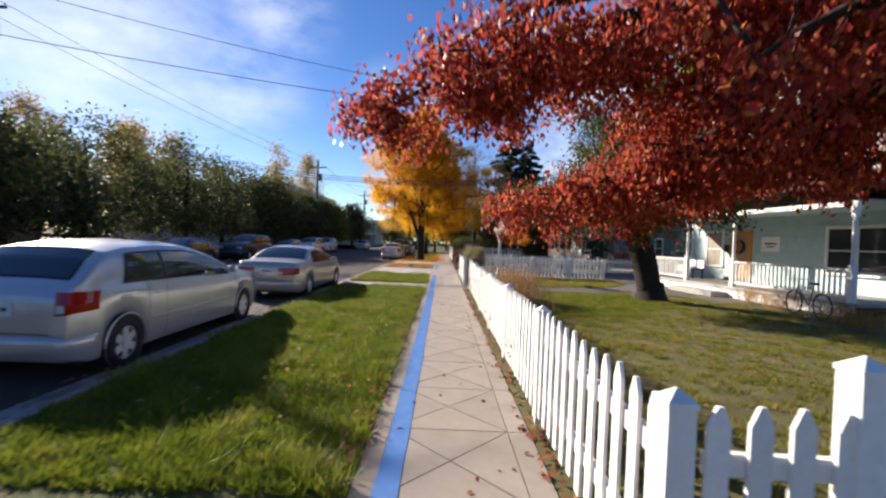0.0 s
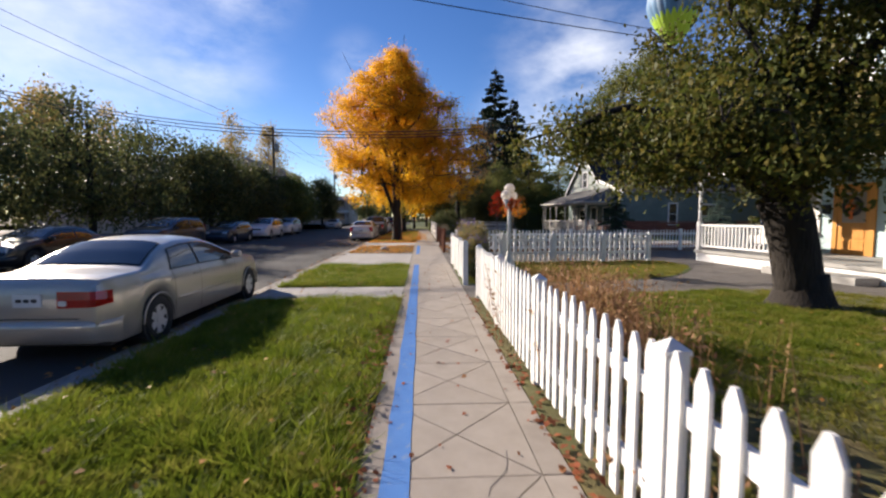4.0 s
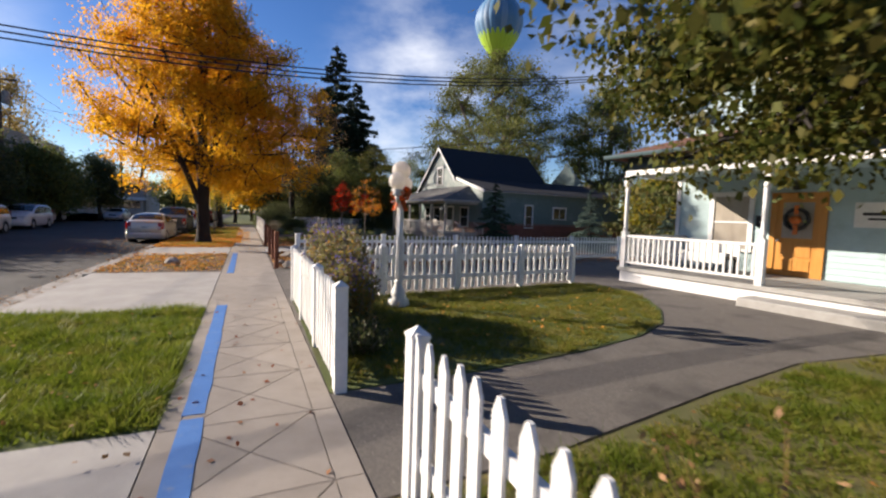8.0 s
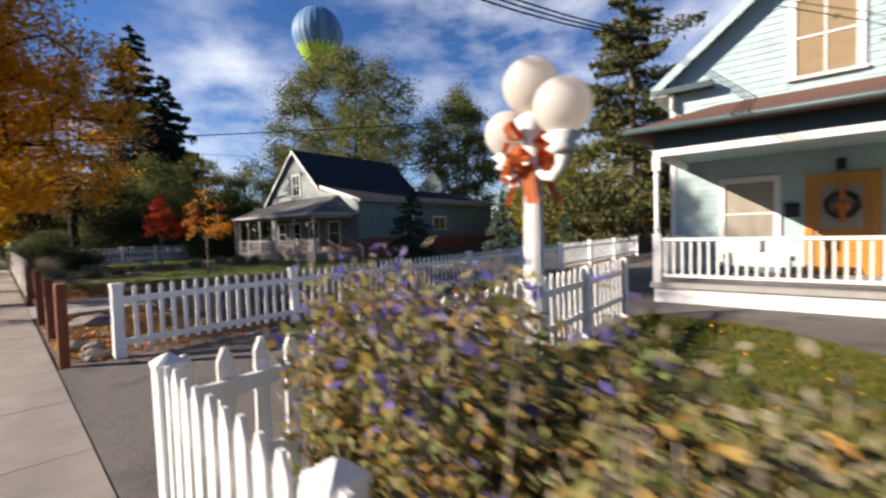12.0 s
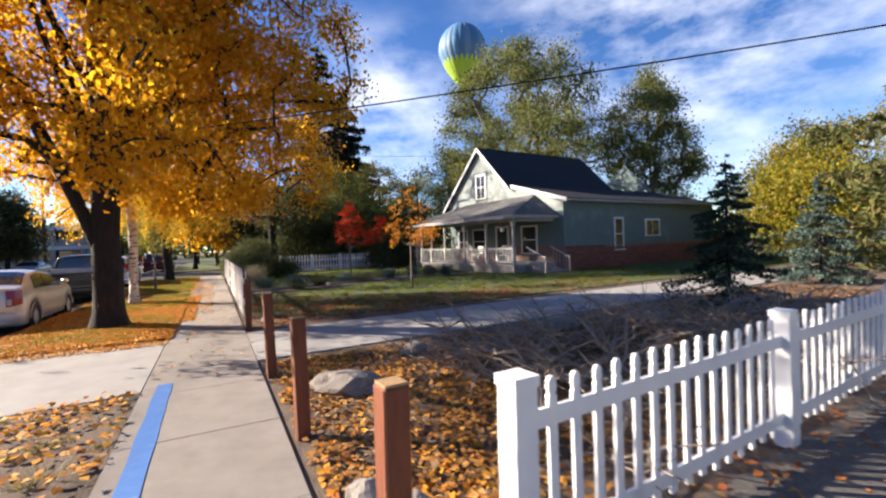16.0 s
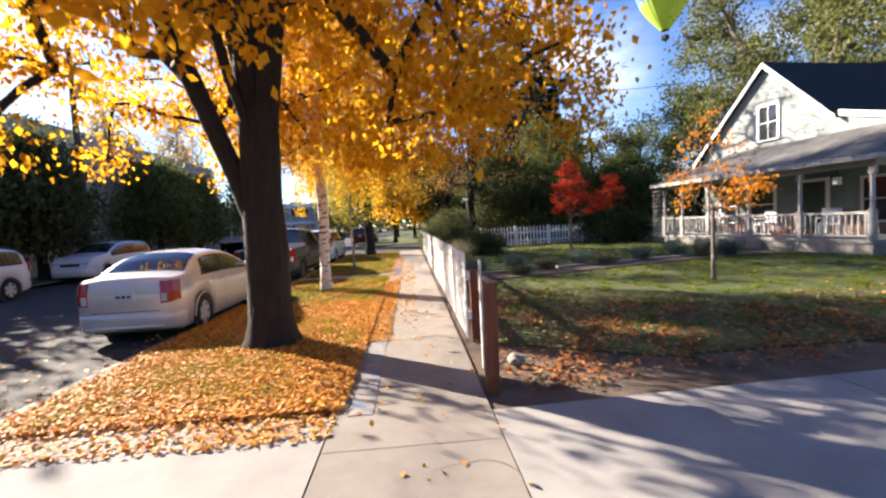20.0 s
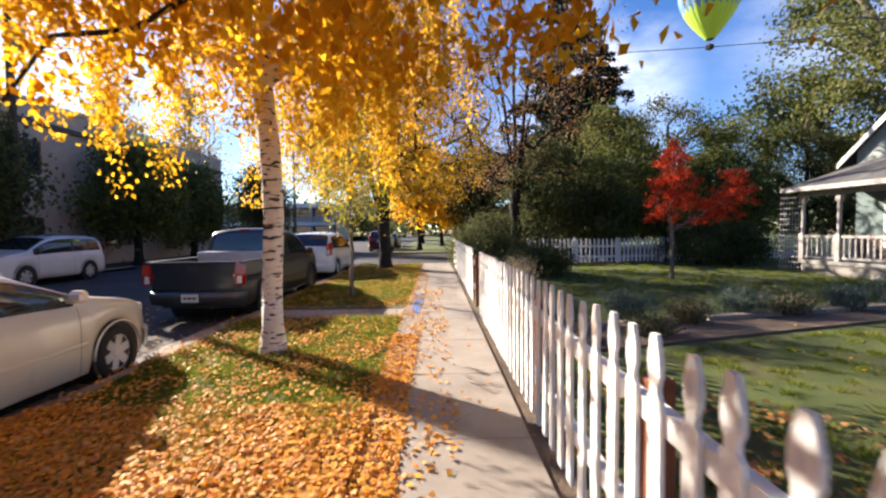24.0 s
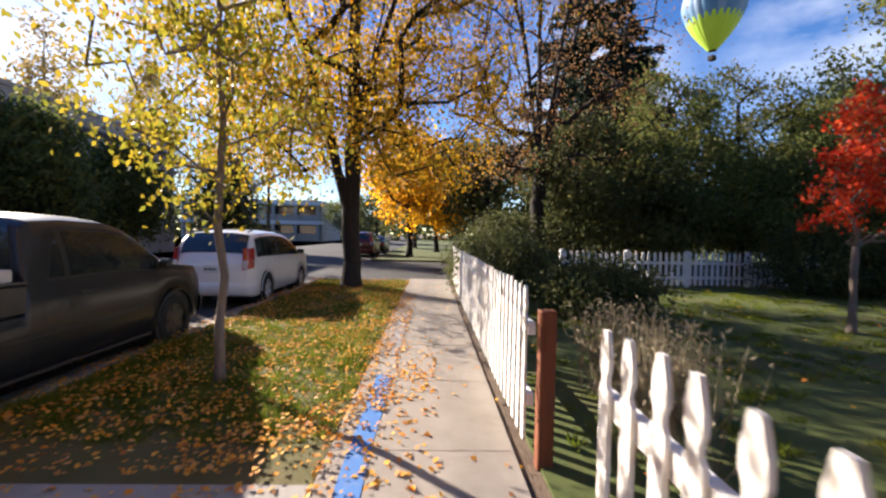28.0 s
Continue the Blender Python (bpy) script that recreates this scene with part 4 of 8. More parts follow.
fence("white vinyl fence with slim pickets along the drive", (1.54, 24.08), (24.2, 25.5), [0, 2.73, 5.43, 8.13, 10.98, 13.8, 16.5, 19.3, 22.7], 0.158, "vinyl", 0.99, 1.04, VINYL, seed=6, post_w=0.13, picket_w=0.056, rails=(0.20, 0.80))
fence("weathered white picket fence with shaped heads along the pavement", (0.985, 34.16), (0.985, 42.45), [0, 2.07, 4.15, 6.22, 8.29], 0.205, "gothic", 1.2, 1.0, OLDWHITE, face=1, seed=7, post_w=0.09, rails=(0.35, 0.88), skip_posts=True, rail_t=0.05)
fence("weathered white picket fence with shaped heads beyond the gap", (0.985, 43.75), (1.0, 54.6), [0, 2.17, 4.34, 6.5, 8.68, 10.85], 0.205, "gothic", 1.2, 1.0, OLDWHITE, face=1, seed=8, post_w=0.09, rails=(0.35, 0.88), skip_posts=True, rail_t=0.05)
fence("old white picket fence across the back of the lawn", (4.4, 54.4), (13.0, 55.2), [0, 2.2, 4.3, 6.5, 8.63], 0.2, "point", 1.15, 1.2, OLDWHITE, face=-1, seed=9)
fence("old white picket fence beyond the flower garden", (13.2, 55.2), (22.0, 57.0), [0, 2.2, 4.4, 6.6, 8.98], 0.2, "point", 1.1, 1.15, OLDWHITE, face=-1, seed=10)

# wooden posts
for x, y, h, tilt in ((0.95, 24.13, 1.10, 0.5), (0.985, 26.46, 1.05, -0.8), (0.965, 28.6, 1.08, -1.5), (0.945, 32.45, 1.05, 1.0)):
    ob = thing("wooden_post", "square red-brown stained wooden post with cut top", "post", (x, y, 0), random.uniform(-6, 6), "red wooden posts")
    part("shaft", boxes((-0.058, 0.058, -0.058, 0.058, -0.2, h - 0.012), bevel=0.008), REDWOOD, ob)
    part("cut_top", boxes((-0.05, 0.05, -0.05, 0.05, h - 0.0118, h)), CUTWOOD, ob, "pale cut end of the post")
    ob.matrix_basis = pose(x, y, 0, tilt, tilt * 0.6, 4)
for x, y, h in ((1.03, 43.55, 1.06), (1.09, 36.2, 0.95), (1.09, 38.3, 0.95), (1.09, 40.4, 0.95), (1.07, 34.3, 0.95), (1.09, 46.0, 0.95), (1.09, 48.2, 0.95)):
    ob = thing("wooden_post", "rough brown wooden fence post behind the pickets", "post", (x, y, 0), 0, "brown fence posts")
    part("shaft", boxes((-0.055, 0.055, -0.055, 0.055, -0.2, h), bevel=0.008), REDWOOD, ob)
# one picket left on a stub of rail
ob = thing("fence_stub", "single weathered white picket on a stub of rail", "fence", (0.95, 32.95, 0), 90)
part("picket", picket_mesh("gothic", 1.2, 0.09), OLDWHITE, ob)
part("rail", boxes((-0.28, 0.10, -0.06, -0.014, 0.84, 0.92)), OLDWHITE, ob)
part("rail", boxes((-0.28, 0.10, -0.06, -0.014, 0.30, 0.38)), OLDWHITE, ob)


# ---- lamp post with three globes ----
def lamp_post():
    ob = thing("lamp_post", "white cast-iron garden lamp post with three globes and ribbon", "lamp post", (2.73, 18.0, 0), 0)
    bm = bmesh.new()
    lathe(bm, [(0.21, -0.05), (0.21, 0.05), (0.19, 0.09), (0.20, 0.12), (0.14, 0.17), (0.15, 0.22), (0.12, 0.30), (0.075, 0.42), (0.085, 0.46), (0.065, 0.50)], 16)
    part("base", bm, WHITE, ob, smooth=True)
    bm = bmesh.new()
    lathe(bm, [(0.062, 0.5), (0.056, 1.2), (0.05, 1.95)], 12)
    part("column", bm, WHITE, ob, smooth=True)
    for k in range(12):
        bm = bmesh.new()
        a = 2 * math.pi * k / 12
        tube(bm, [(0.061 * math.cos(a), 0.061 * math.sin(a), 0.52), (0.05 * math.cos(a), 0.05 * math.sin(a), 1.95)], [0.009, 0.007], 5)
        part("flute", bm, WHITE, ob)
    bm = bmesh.new()
    lathe(bm, [(0.05, 1.95), (0.075, 1.98), (0.06, 2.03), (0.085, 2.10), (0.06, 2.16), (0.07, 2.22), (0.10, 2.30), (0.06, 2.33)], 14)
    part("capital", bm, WHITE, ob, smooth=True)
    globes = [(0, 0, 2.50, 0.17)]
    for k, a in enumerate((radians(61), radians(241))):
        d = Vector((math.cos(a), math.sin(a), 0))
        bm = bmesh.new()
        pts = [d * 0.05 + Vector((0, 0, 2.02)), d * 0.14 + Vector((0, 0, 1.94)), d * 0.25 + Vector((0, 0, 1.92)), d * 0.33 + Vector((0, 0, 1.97)), d * 0.345 + Vector((0, 0, 2.04))]
        tube(bm, pts, [0.035, 0.032, 0.032, 0.034, 0.04], 10)
        lathe(bm, [(0.045, 2.03), (0.09, 2.06), (0.06, 2.09), (0.11, 2.13), (0.07, 2.15)], 14, (d.x * 0.345, d.y * 0.345, 0))
        part("arm", bm, WHITE, ob, smooth=True)
        globes.append((d.x * 0.345, d.y * 0.345, 2.285, 0.155))
    for x, y, z, r in globes:
        part("globe", ball(bmesh.new(), (x, y, z), r, 24, 16), GLOBE, ob, "milky white glass globe", smooth=True)
    rng = np.random.default_rng(5)
    def ribbon(name, pts, w):
        bm = bmesh.new()
        rows = [(bm.verts.new(p - w), bm.verts.new(p + w)) for p in pts]
        for p, q in zip(rows, rows[1:]):
            bm.faces.new((p[0], p[1], q[1], q[0]))
        bmesh.ops.solidify(bm, geom=bm.faces[:], thickness=0.004)
        part(name, bm, RIBBON, ob, "orange fabric ribbon")

    for k in range(18):
        a = rng.uniform(0, 6.28)
        c = Vector((0.07 * math.cos(a), 0.07 * math.sin(a), 2.06 + rng.uniform(-0.10, 0.12)))
        out = Vector((math.cos(a), math.sin(a), rng.uniform(-0.3, 0.7))).normalized()
        ribbon("ribbon_loop", [c, c + out * 0.10 + Vector((0, 0, 0.05)), c + out * 0.13, c + out * 0.09 - Vector((0, 0, 0.05)), c], Vector((-math.sin(a), math.cos(a), 0)) * 0.035)
    for a in (0.4, 1.9, 3.3, 4.6):
        ribbon("ribbon_tail", [Vector(((0.075 + 0.02 * i) * math.cos(a + 0.1 * i), (0.075 + 0.02 * i) * math.sin(a + 0.1 * i), 2.02 - 0.06 * i)) for i in range(5)], Vector((-math.sin(a), math.cos(a), 0)) * 0.04)


lamp_post()


# ---- trees ----
tree("tall golden maple with a dense egg-shaped crown", (-1.8, 34.85, 0), 0.295, 2.0, 2.6, 10.3, envelope((0, 3.9), (0.10, 4.8), (0.3, 5.0), (0.55, 4.2), (0.8, 2.4), (1, 0.4)), 820, 135000, 0.102, YELLOW_L, BARK, 11, spread=0.30, fork=1.5, leader=True, scaffold=9, reach=(0.55, 0.8), hollow=(2.0, 4.7), hang=0.5, slim=0.66, shell=0.45, power=0.42, sunlit=((-3.4, 1.2, 30.8, 36.6, 0.55), (-3.0, 1.4, 21.5, 29.0, 0.35), (-1.6, 3.0, 26.0, 33.6, 0.26), (3.0, 12.0, 24.5, 33.6, 0.55), (1.0, 9.0, 19.5, 24.5, 0.4)), clear=((36.2, 42, 2.7),), bare=(0.5, 0.0, 4.4))
tree("white-barked weeping birch with golden hanging leaves", (-2.03, 40.2, 0), 0.13, 3.2, 3.7, 5.2, envelope((0, 2.0), (0.3, 2.5), (0.7, 1.8), (1, 0.3)), 170, 68000, 0.06, BIRCH_L, BIRCHBARK, 12, spread=0.25, hang=0.9, curtain=1.5, slim=0.65, strands=460, sunlit=((2, 14, 33.5, 40, 0.9),), clear=((30, 38.2, 3.0), (38.2, 39.3, 2.5), (39.3, 45, 2.0)))
tree("thin young street tree with yellow-green leaves", (-1.92, 45.15, 0), 0.042, 2.0, 1.8, 3.7, envelope((0, 0.6), (0.3, 1.15), (0.7, 0.8), (1, 0.2)), 80, 6000, 0.07, YOUNG_L, GREYBARK, 13, spread=0.22, hang=0.6)
tree("street tree with thinning yellow leaves and bare upper branches", (-2.03, 53.3, 0), 0.25, 2.6, 3.0, 11.3, envelope((0, 3.6), (0.2, 5.0), (0.5, 4.4), (0.8, 3.0), (1, 1.0)), 420, 58000, 0.11, TREE2_L, BARK, 14, spread=0.36, fork=2.5, leader=True, hang=0.5, tip=0.02, reach=(0.45, 0.7), scaffold=7, power=0.46)
tree("half-bare tree with sparse rust leaves behind the hedge", (4.4, 57.5, 0), 0.26, 3.5, 3.8, 11.0, envelope((0, 3.0), (0.3, 4.6), (0.7, 3.8), (1, 1.4)), 260, 11500, 0.10, RUST_L, BARK, 15, spread=0.5, fork=3.0, tip=0.026)
spray_tree("old apple tree with leaning dark trunk and green leaves", (6.75, 11.5, 0), [(6.75, 11.5, -0.05), (6.66, 11.5, 0.5), (6.56, 11.5, 1.0), (6.42, 11.48, 1.5), (6.2, 11.45, 1.95)], 0.37, [
    ([(6.0, 11.4, 1.95), (4.9, 11.2, 3.1), (3.6, 11.3, 3.5), (2.3, 11.7, 3.1)], 1.2),
    ([(6.0, 11.4, 1.95), (5.0, 10.4, 2.9), (4.0, 9.6, 3.2), (3.4, 8.9, 2.7)], 1.0),
    ([(6.0, 11.4, 1.95), (5.2, 12.5, 3.3), (4.5, 13.4, 3.9), (3.9, 14.2, 3.7)], 0.9),
    ([(6.0, 11.4, 1.95), (6.2, 12.9, 3.2), (6.4, 14.5, 4.1), (6.3, 15.9, 3.8)], 1.2),
    ([(6.0, 11.4, 1.95), (7.2, 12.0, 3.4), (7.9, 13.2, 4.2), (8.0, 14.4, 4.0)], 0.9),
    ([(6.0, 11.4, 1.95), (7.1, 11.0, 3.2), (8.2, 10.6, 4.0), (9.0, 10.3, 3.6)], 0.9),
    ([(6.0, 11.4, 1.95), (6.6, 10.2, 3.0), (6.9, 9.2, 3.5), (6.9, 8.3, 3.0)], 1.0),
    ([(6.0, 11.4, 1.95), (5.6, 11.3, 4.2), (5.1, 11.2, 5.4), (4.6, 11.0, 6.2)], 1.1),
    ([(6.0, 11.4, 1.95), (6.3, 11.6, 4.4), (6.7, 11.9, 5.8), (6.9, 12.1, 7.0)], 1.2),
    ([(6.0, 11.4, 1.95), (6.6, 10.6, 3.9), (7.3, 10.0, 5.0), (7.8, 9.5, 5.6)], 1.2),
    ([(6.0, 11.4, 1.95), (7.4, 11.4, 4.2), (8.4, 11.2, 5.4), (9.0, 11.0, 6.2)], 1.2),
    ([(6.0, 11.4, 1.95), (5.9, 10.8, 4.4), (5.9, 10.0, 5.8), (5.8, 9.4, 6.6)], 1.1),
    ([(6.0, 11.4, 1.95), (5.4, 12.2, 4.0), (5.0, 12.9, 5.0), (4.8, 13.6, 5.6)], 0.9)],
    380, 62000, 0.09, APPLE_L, BARK, 16, width=0.62, droop=0.3, spread=0.24, start=0.26)
spray_tree("spreading red maple with dark maroon leaves", (6.4, -1.4, 0), [(6.4, -1.4, -0.05), (6.35, -1.3, 0.8), (6.25, -1.2, 1.6), (6.1, -1.0, 2.3), (5.9, -0.7, 3.0)], 0.27, [
    ([(5.9, -0.7, 2.8), (4.0, 1.0, 3.1), (2.2, 2.2, 2.6), (0.8, 2.8, 2.12)], 1.5),
    ([(5.9, -0.7, 2.8), (4.4, 1.3, 3.2), (3.0, 2.5, 2.75), (1.8, 3.1, 2.2)], 1.3),
    ([(5.9, -0.7, 2.8), (5.2, 1.4, 3.3), (4.4, 2.7, 3.0), (3.4, 3.5, 2.55)], 1.1),
    ([(5.9, -0.7, 3.0), (5.9, 1.4, 3.7), (5.4, 2.8, 3.6), (4.7, 3.8, 3.1)], 1.0),
    ([(5.9, -0.7, 3.0), (3.6, 0.7, 4.0), (1.2, 1.4, 3.5), (-0.7, 1.9, 2.9)], 1.5),
    ([(5.9, -0.7, 3.0), (3.8, 1.0, 4.1), (1.8, 1.8, 3.7), (0.2, 2.2, 3.1)], 1.4),
    ([(5.9, -0.7, 3.0), (3.2, 0.1, 4.0), (1.3, 0.6, 3.6), (0.0, 1.0, 3.1)], 0.7),
    ([(5.9, -0.7, 2.6), (3.8, -0.5, 3.2), (2.5, 0.0, 3.0), (1.7, 0.3, 2.7)], 0.35),
    ([(5.9, -0.7, 3.0), (4.2, 1.0, 4.5), (2.9, 2.0, 4.4), (1.6, 2.6, 3.9)], 1.4),
    ([(5.9, -0.7, 3.0), (4.4, 1.0, 3.9), (3.2, 2.1, 3.6), (2.2, 2.8, 3.2)], 0.8),
    ([(5.9, -0.7, 3.0), (5.0, 0.6, 3.9), (4.2, 1.6, 3.9), (3.3, 2.4, 3.6)], 0.6),
    ([(5.9, -0.7, 3.0), (5.2, 1.2, 4.7), (4.6, 2.5, 4.7), (3.8, 3.6, 4.2)], 1.3),
    ([(5.9, -0.7, 3.0), (4.6, 0.8, 4.3), (3.8, 1.8, 4.3), (3.0, 2.6, 4.0)], 0.9),
    ([(5.9, -0.7, 3.0), (4.4, 0.2, 5.0), (3.2, 1.0, 5.5), (2.1, 1.9, 5.3)], 1.0),
    ([(5.9, -0.7, 3.0), (6.2, 1.2, 4.7), (6.2, 2.6, 4.9), (5.8, 3.9, 4.4)], 1.0),
    ([(5.9, -0.7, 3.0), (5.4, 0.4, 5.4), (4.9, 1.4, 6.3), (4.2, 2.4, 6.4)], 0.9)],
    760, 100040, 0.068, RED_L, BARK, 17, width=0.36, droop=0.3, spread=0.13, hang=0.9, slim=0.52, start=0.34)
spray_tree("small scarlet maple with pointed crown in two lobes", (7.5, 47.9, 0), [(7.5, 47.9, -0.05), (7.5, 47.9, 0.5), (7.49, 47.9, 1.0), (7.5, 47.9, 1.5)], 0.055, [
    ([(7.5, 47.9, 1.5), (7.45, 47.9, 2.6), (7.5, 47.9, 3.4), (7.55, 47.9, 4.25)], 1.3),
    ([(7.5, 47.9, 1.5), (7.0, 47.8, 2.3), (6.95, 47.7, 2.8), (6.9, 47.7, 3.1)], 0.7),
    ([(7.5, 47.9, 1.5), (7.9, 48.2, 2.3), (8.1, 48.3, 2.9), (8.15, 48.3, 3.5)], 0.8),
    ([(7.5, 47.9, 1.5), (8.5, 48.0, 2.1), (9.2, 48.0, 2.7), (9.5, 48.0, 3.5)], 1.0),
    ([(7.5, 47.9, 1.5), (8.9, 47.8, 2.1), (9.6, 47.8, 2.5), (9.9, 47.8, 2.9)], 0.6),
    ([(7.5, 47.9, 1.5), (8.3, 47.5, 2.1), (8.9, 47.3, 2.5), (9.1, 47.2, 2.8)], 0.5)],
    140, 5200, 0.08, SCARLET_L, GREYBARK, 18, width=0.22, droop=0.1, spread=0.10, start=0.3, tip=0.006)
spray_tree("young orange tree with bare upper twigs on the lawn", (7.0, 37.8, 0), [(7.0, 37.8, -0.05), (7.0, 37.8, 0.6), (7.01, 37.8, 1.2), (7.0, 37.8, 1.7)], 0.04, [
    ([(7.0, 37.8, 1.7), (6.95, 37.8, 2.6), (6.95, 37.8, 3.4), (7.0, 37.8, 4.0)], 0.35),
    ([(7.0, 37.8, 1.6), (6.7, 37.7, 2.2), (6.5, 37.6, 2.9), (6.45, 37.6, 3.4)], 0.4),
    ([(7.0, 37.8, 1.6), (7.4, 37.9, 2.2), (7.6, 38.0, 2.8), (7.65, 38.0, 3.4)], 0.4),
    ([(7.0, 37.8, 1.5), (7.4, 37.6, 1.9), (7.6, 37.5, 2.15), (7.75, 37.5, 2.3)], 1.1),
    ([(7.0, 37.8, 1.5), (6.6, 37.9, 2.0), (6.45, 38.0, 2.4), (6.35, 38.0, 2.6)], 0.8),
    ([(7.0, 37.8, 1.5), (7.1, 37.4, 1.9), (7.2, 37.0, 2.1), (7.2, 36.8, 2.1)], 0.9)],
    90, 900, 0.085, ORANGE_L, GREYBARK, 19, width=0.2, droop=0.15, spread=0.1, start=0.35, tip=0.006)
tree("huge cottonwood with open grey-green crown", (27.5, 57.5, 0), 0.7, 5, 5.2, 15.3, envelope((0, 6.5), (0.25, 9.8), (0.6, 8.8), (0.85, 5.4), (1, 1.5)), 240, 62000, 0.23, COTTON_L, GREYBARK, 20, spread=0.66, fork=5, shell=0.4)
tree("grey-green cottonwood beside the taller one", (40.5, 52.5, 0), 0.5, 4, 5, 13.3, envelope((0, 4.6), (0.3, 5.2), (0.7, 4.2), (1, 1.0)), 130, 30000, 0.23, COTTON_L, GREYBARK, 21, spread=0.58, fork=4, shell=0.4)
for i, (x, y, h, w, m, lab) in enumerate(((35, 37, 7.5, 4.2, LIME_L, "rounded tree turning lime and yellow"), (40, 32.5, 10.0, 4.8, LIME_L, "broad yellow autumn tree behind the drive"), (30.5, 35.0, 5.5, 2.8, LIME_L, "bushy yellow-green tree behind the house"), (44, 40, 10.5, 5.0, LIME_L, "yellow-green tree in the back lots"), (36, 27.5, 4.2, 2.4, ORANGE_L, "low orange tree behind the board fence"))):
    tree(lab, (x, y, 0), 0.16, 1.2, 1.0, h - 1.0, envelope((0, w * 0.75), (0.4, w), (0.8, w * 0.7), (1, w * 0.25)), 120, 16000, 0.19, m, GREYBARK, 30 + i, spread=0.6, shell=0.4)
conifer("tall dark fir with drooping boughs", (11.2, 72, 0), 24.5, 6.2, FIR_L, 40, leaves=30000, leaf_size=0.55, z0=2.5, trunk_r=0.4, irregular=0.3, sag=0.3)
conifer("tall dark fir beside its taller neighbour", (14.5, 74, 0), 20.5, 5.6, FIR_L, 41, leaves=24000, leaf_size=0.55, z0=2.5, trunk_r=0.35, irregular=0.3, sag=0.3)
conifer("old ponderosa pine with bare lower stem", (28.5, 27.3, 0), 18.5, 6.2, PINE_L, 42, leaves=34000, leaf_size=0.36, z0=1.6, trunk_r=0.32, irregular=0.35, sag=0.16, bark=GREYBARK, open_top=0.6)
conifer("young dark green spruce on the leafy lot", (10.9, 28.4, 0), 3.35, 1.3, GREENSPRUCE_L, 43, leaves=7000, leaf_size=0.13, z0=0.2, trunk_r=0.06)
conifer("blue spruce with stiff silvery boughs", (17.6, 29.3, 0), 3.4, 1.35, BLUESPRUCE_L, 44, leaves=8000, leaf_size=0.13, z0=0.25, trunk_r=0.06)
conifer("small blue spruce beside the fence", (23.9, 29.4, 0), 2.7, 1.1, BLUESPRUCE_L, 45, leaves=6000, leaf_size=0.14, z0=0.2, trunk_r=0.05)
conifer("dark fir behind the hedge", (8.5, 64, 0), 11.0, 3.0, FIR_L, 46, leaves=9000, leaf_size=0.42, z0=0.5, trunk_r=0.2, irregular=0.25)
# dark trees and shrubs behind the lawn
for i, (x, y, h, w) in enumerate(((3.0, 56.8, 2.6, 1.5), (6.2, 58.5, 6.8, 2.5), (9.6, 58.0, 8.6, 2.6), (13.5, 59.5, 9.2, 3.0), (17.5, 60, 8.6, 3.2), (22.0, 60, 9.0, 3.6), (12.0, 56.9, 5.0, 1.8), (2.2, 51.8, 1.7, 1.2), (3.6, 49.2, 1.2, 1.0), (1.9, 53.9, 1.8, 1.0), (26, 62, 8, 3.5), (11.6, 53.3, 2.3, 1.3), (13.2, 53.0, 1.8, 1.0), (8.2, 56.4, 4.6, 1.7), (15.2, 57.2, 6.0, 2.2))):
    tree("dense dark green broadleaf tree behind the lawn" if h > 4 else "dense dark evergreen shrub by the fence", (x, y, 0), 0.07 + 0.012 * h, 0.6, 0.25 if h < 4 else 1.3, h - (0.5 if h < 4 else 1.7), envelope((0, w * 0.8), (0.35, w), (0.75, w * 0.72), (1, w * 0.25)), 78 if h > 4 else 100, 17000 if h > 4 else 10000, 0.14 if h > 4 else 0.085, DARK_L if h < 4 else (MIXED_L, DARK_L, MIXED_L, APPLE_L)[i % 4], BARK, 50 + i, spread=0.38 if h > 4 else 0.25, shell=0.35, name="tree" if h > 4 else "shrub", category="tree" if h > 4 else "shrub")
# far side of the street
for i, (x, y, h, w, m) in enumerate(((-20, 17.5, 6.2, 4.0, DARK_L), (-22, 24.5, 8.2, 4.4, DARK_L), (-19.5, 31, 8.2, 4.4, DARK_L), (-20.5, 38.5, 8.5, 4.6, DARK_L), (-18.5, 46, 7.2, 3.8, DARK_L), (-17.8, 42.0, 7.4, 3.2, DARK_L), (-16.4, 49.6, 6.6, 1.9, DARK_L), (-19.5, 11, 4.8, 3.6, DARK_L), (-16.2, 58.8, 6.4, 1.8, MIXED_L), (-16.8, 65.5, 5.8, 1.9, MIXED_L), (-21, 4, 4.2, 3.4, DARK_L), (-16.0, 75.5, 7.4, 2.3, DARK_L))):
    tree("dense dark green street tree across the road", (x, y, 0), 0.2, 1.4, 1.5, h - 1.5, envelope((0, w * 0.8), (0.35, w), (0.75, w * 0.75), (1, w * 0.3)), 120, 13000, 0.22, m, BARK, 70 + i, spread=0.6, shell=0.4, group="street trees across the road", sunlit=((-10, -3.4, 8, 26, 0.7),))
for i, (x, y, h, w) in enumerate(((-39, 52, 15.5, 3.4), (-45, 60, 16.5, 3.4), (-44, 68, 17.0, 3.2), (-46, 46, 16.0, 3.6), (-30, 76, 17.5, 3.0), (-52, 40, 16.0, 3.6), (-27, 84, 17.5, 3.2))):
    tree("tall pale tan poplar beyond the dark trees", (x, y, 0), 0.22, 3, 4, h - 4, envelope((0, w * 0.7), (0.4, w), (0.8, w * 0.6), (1, w * 0.15)), 90, 5500, 0.34, TAN_L, GREYBARK, 90 + i, spread=0.7)
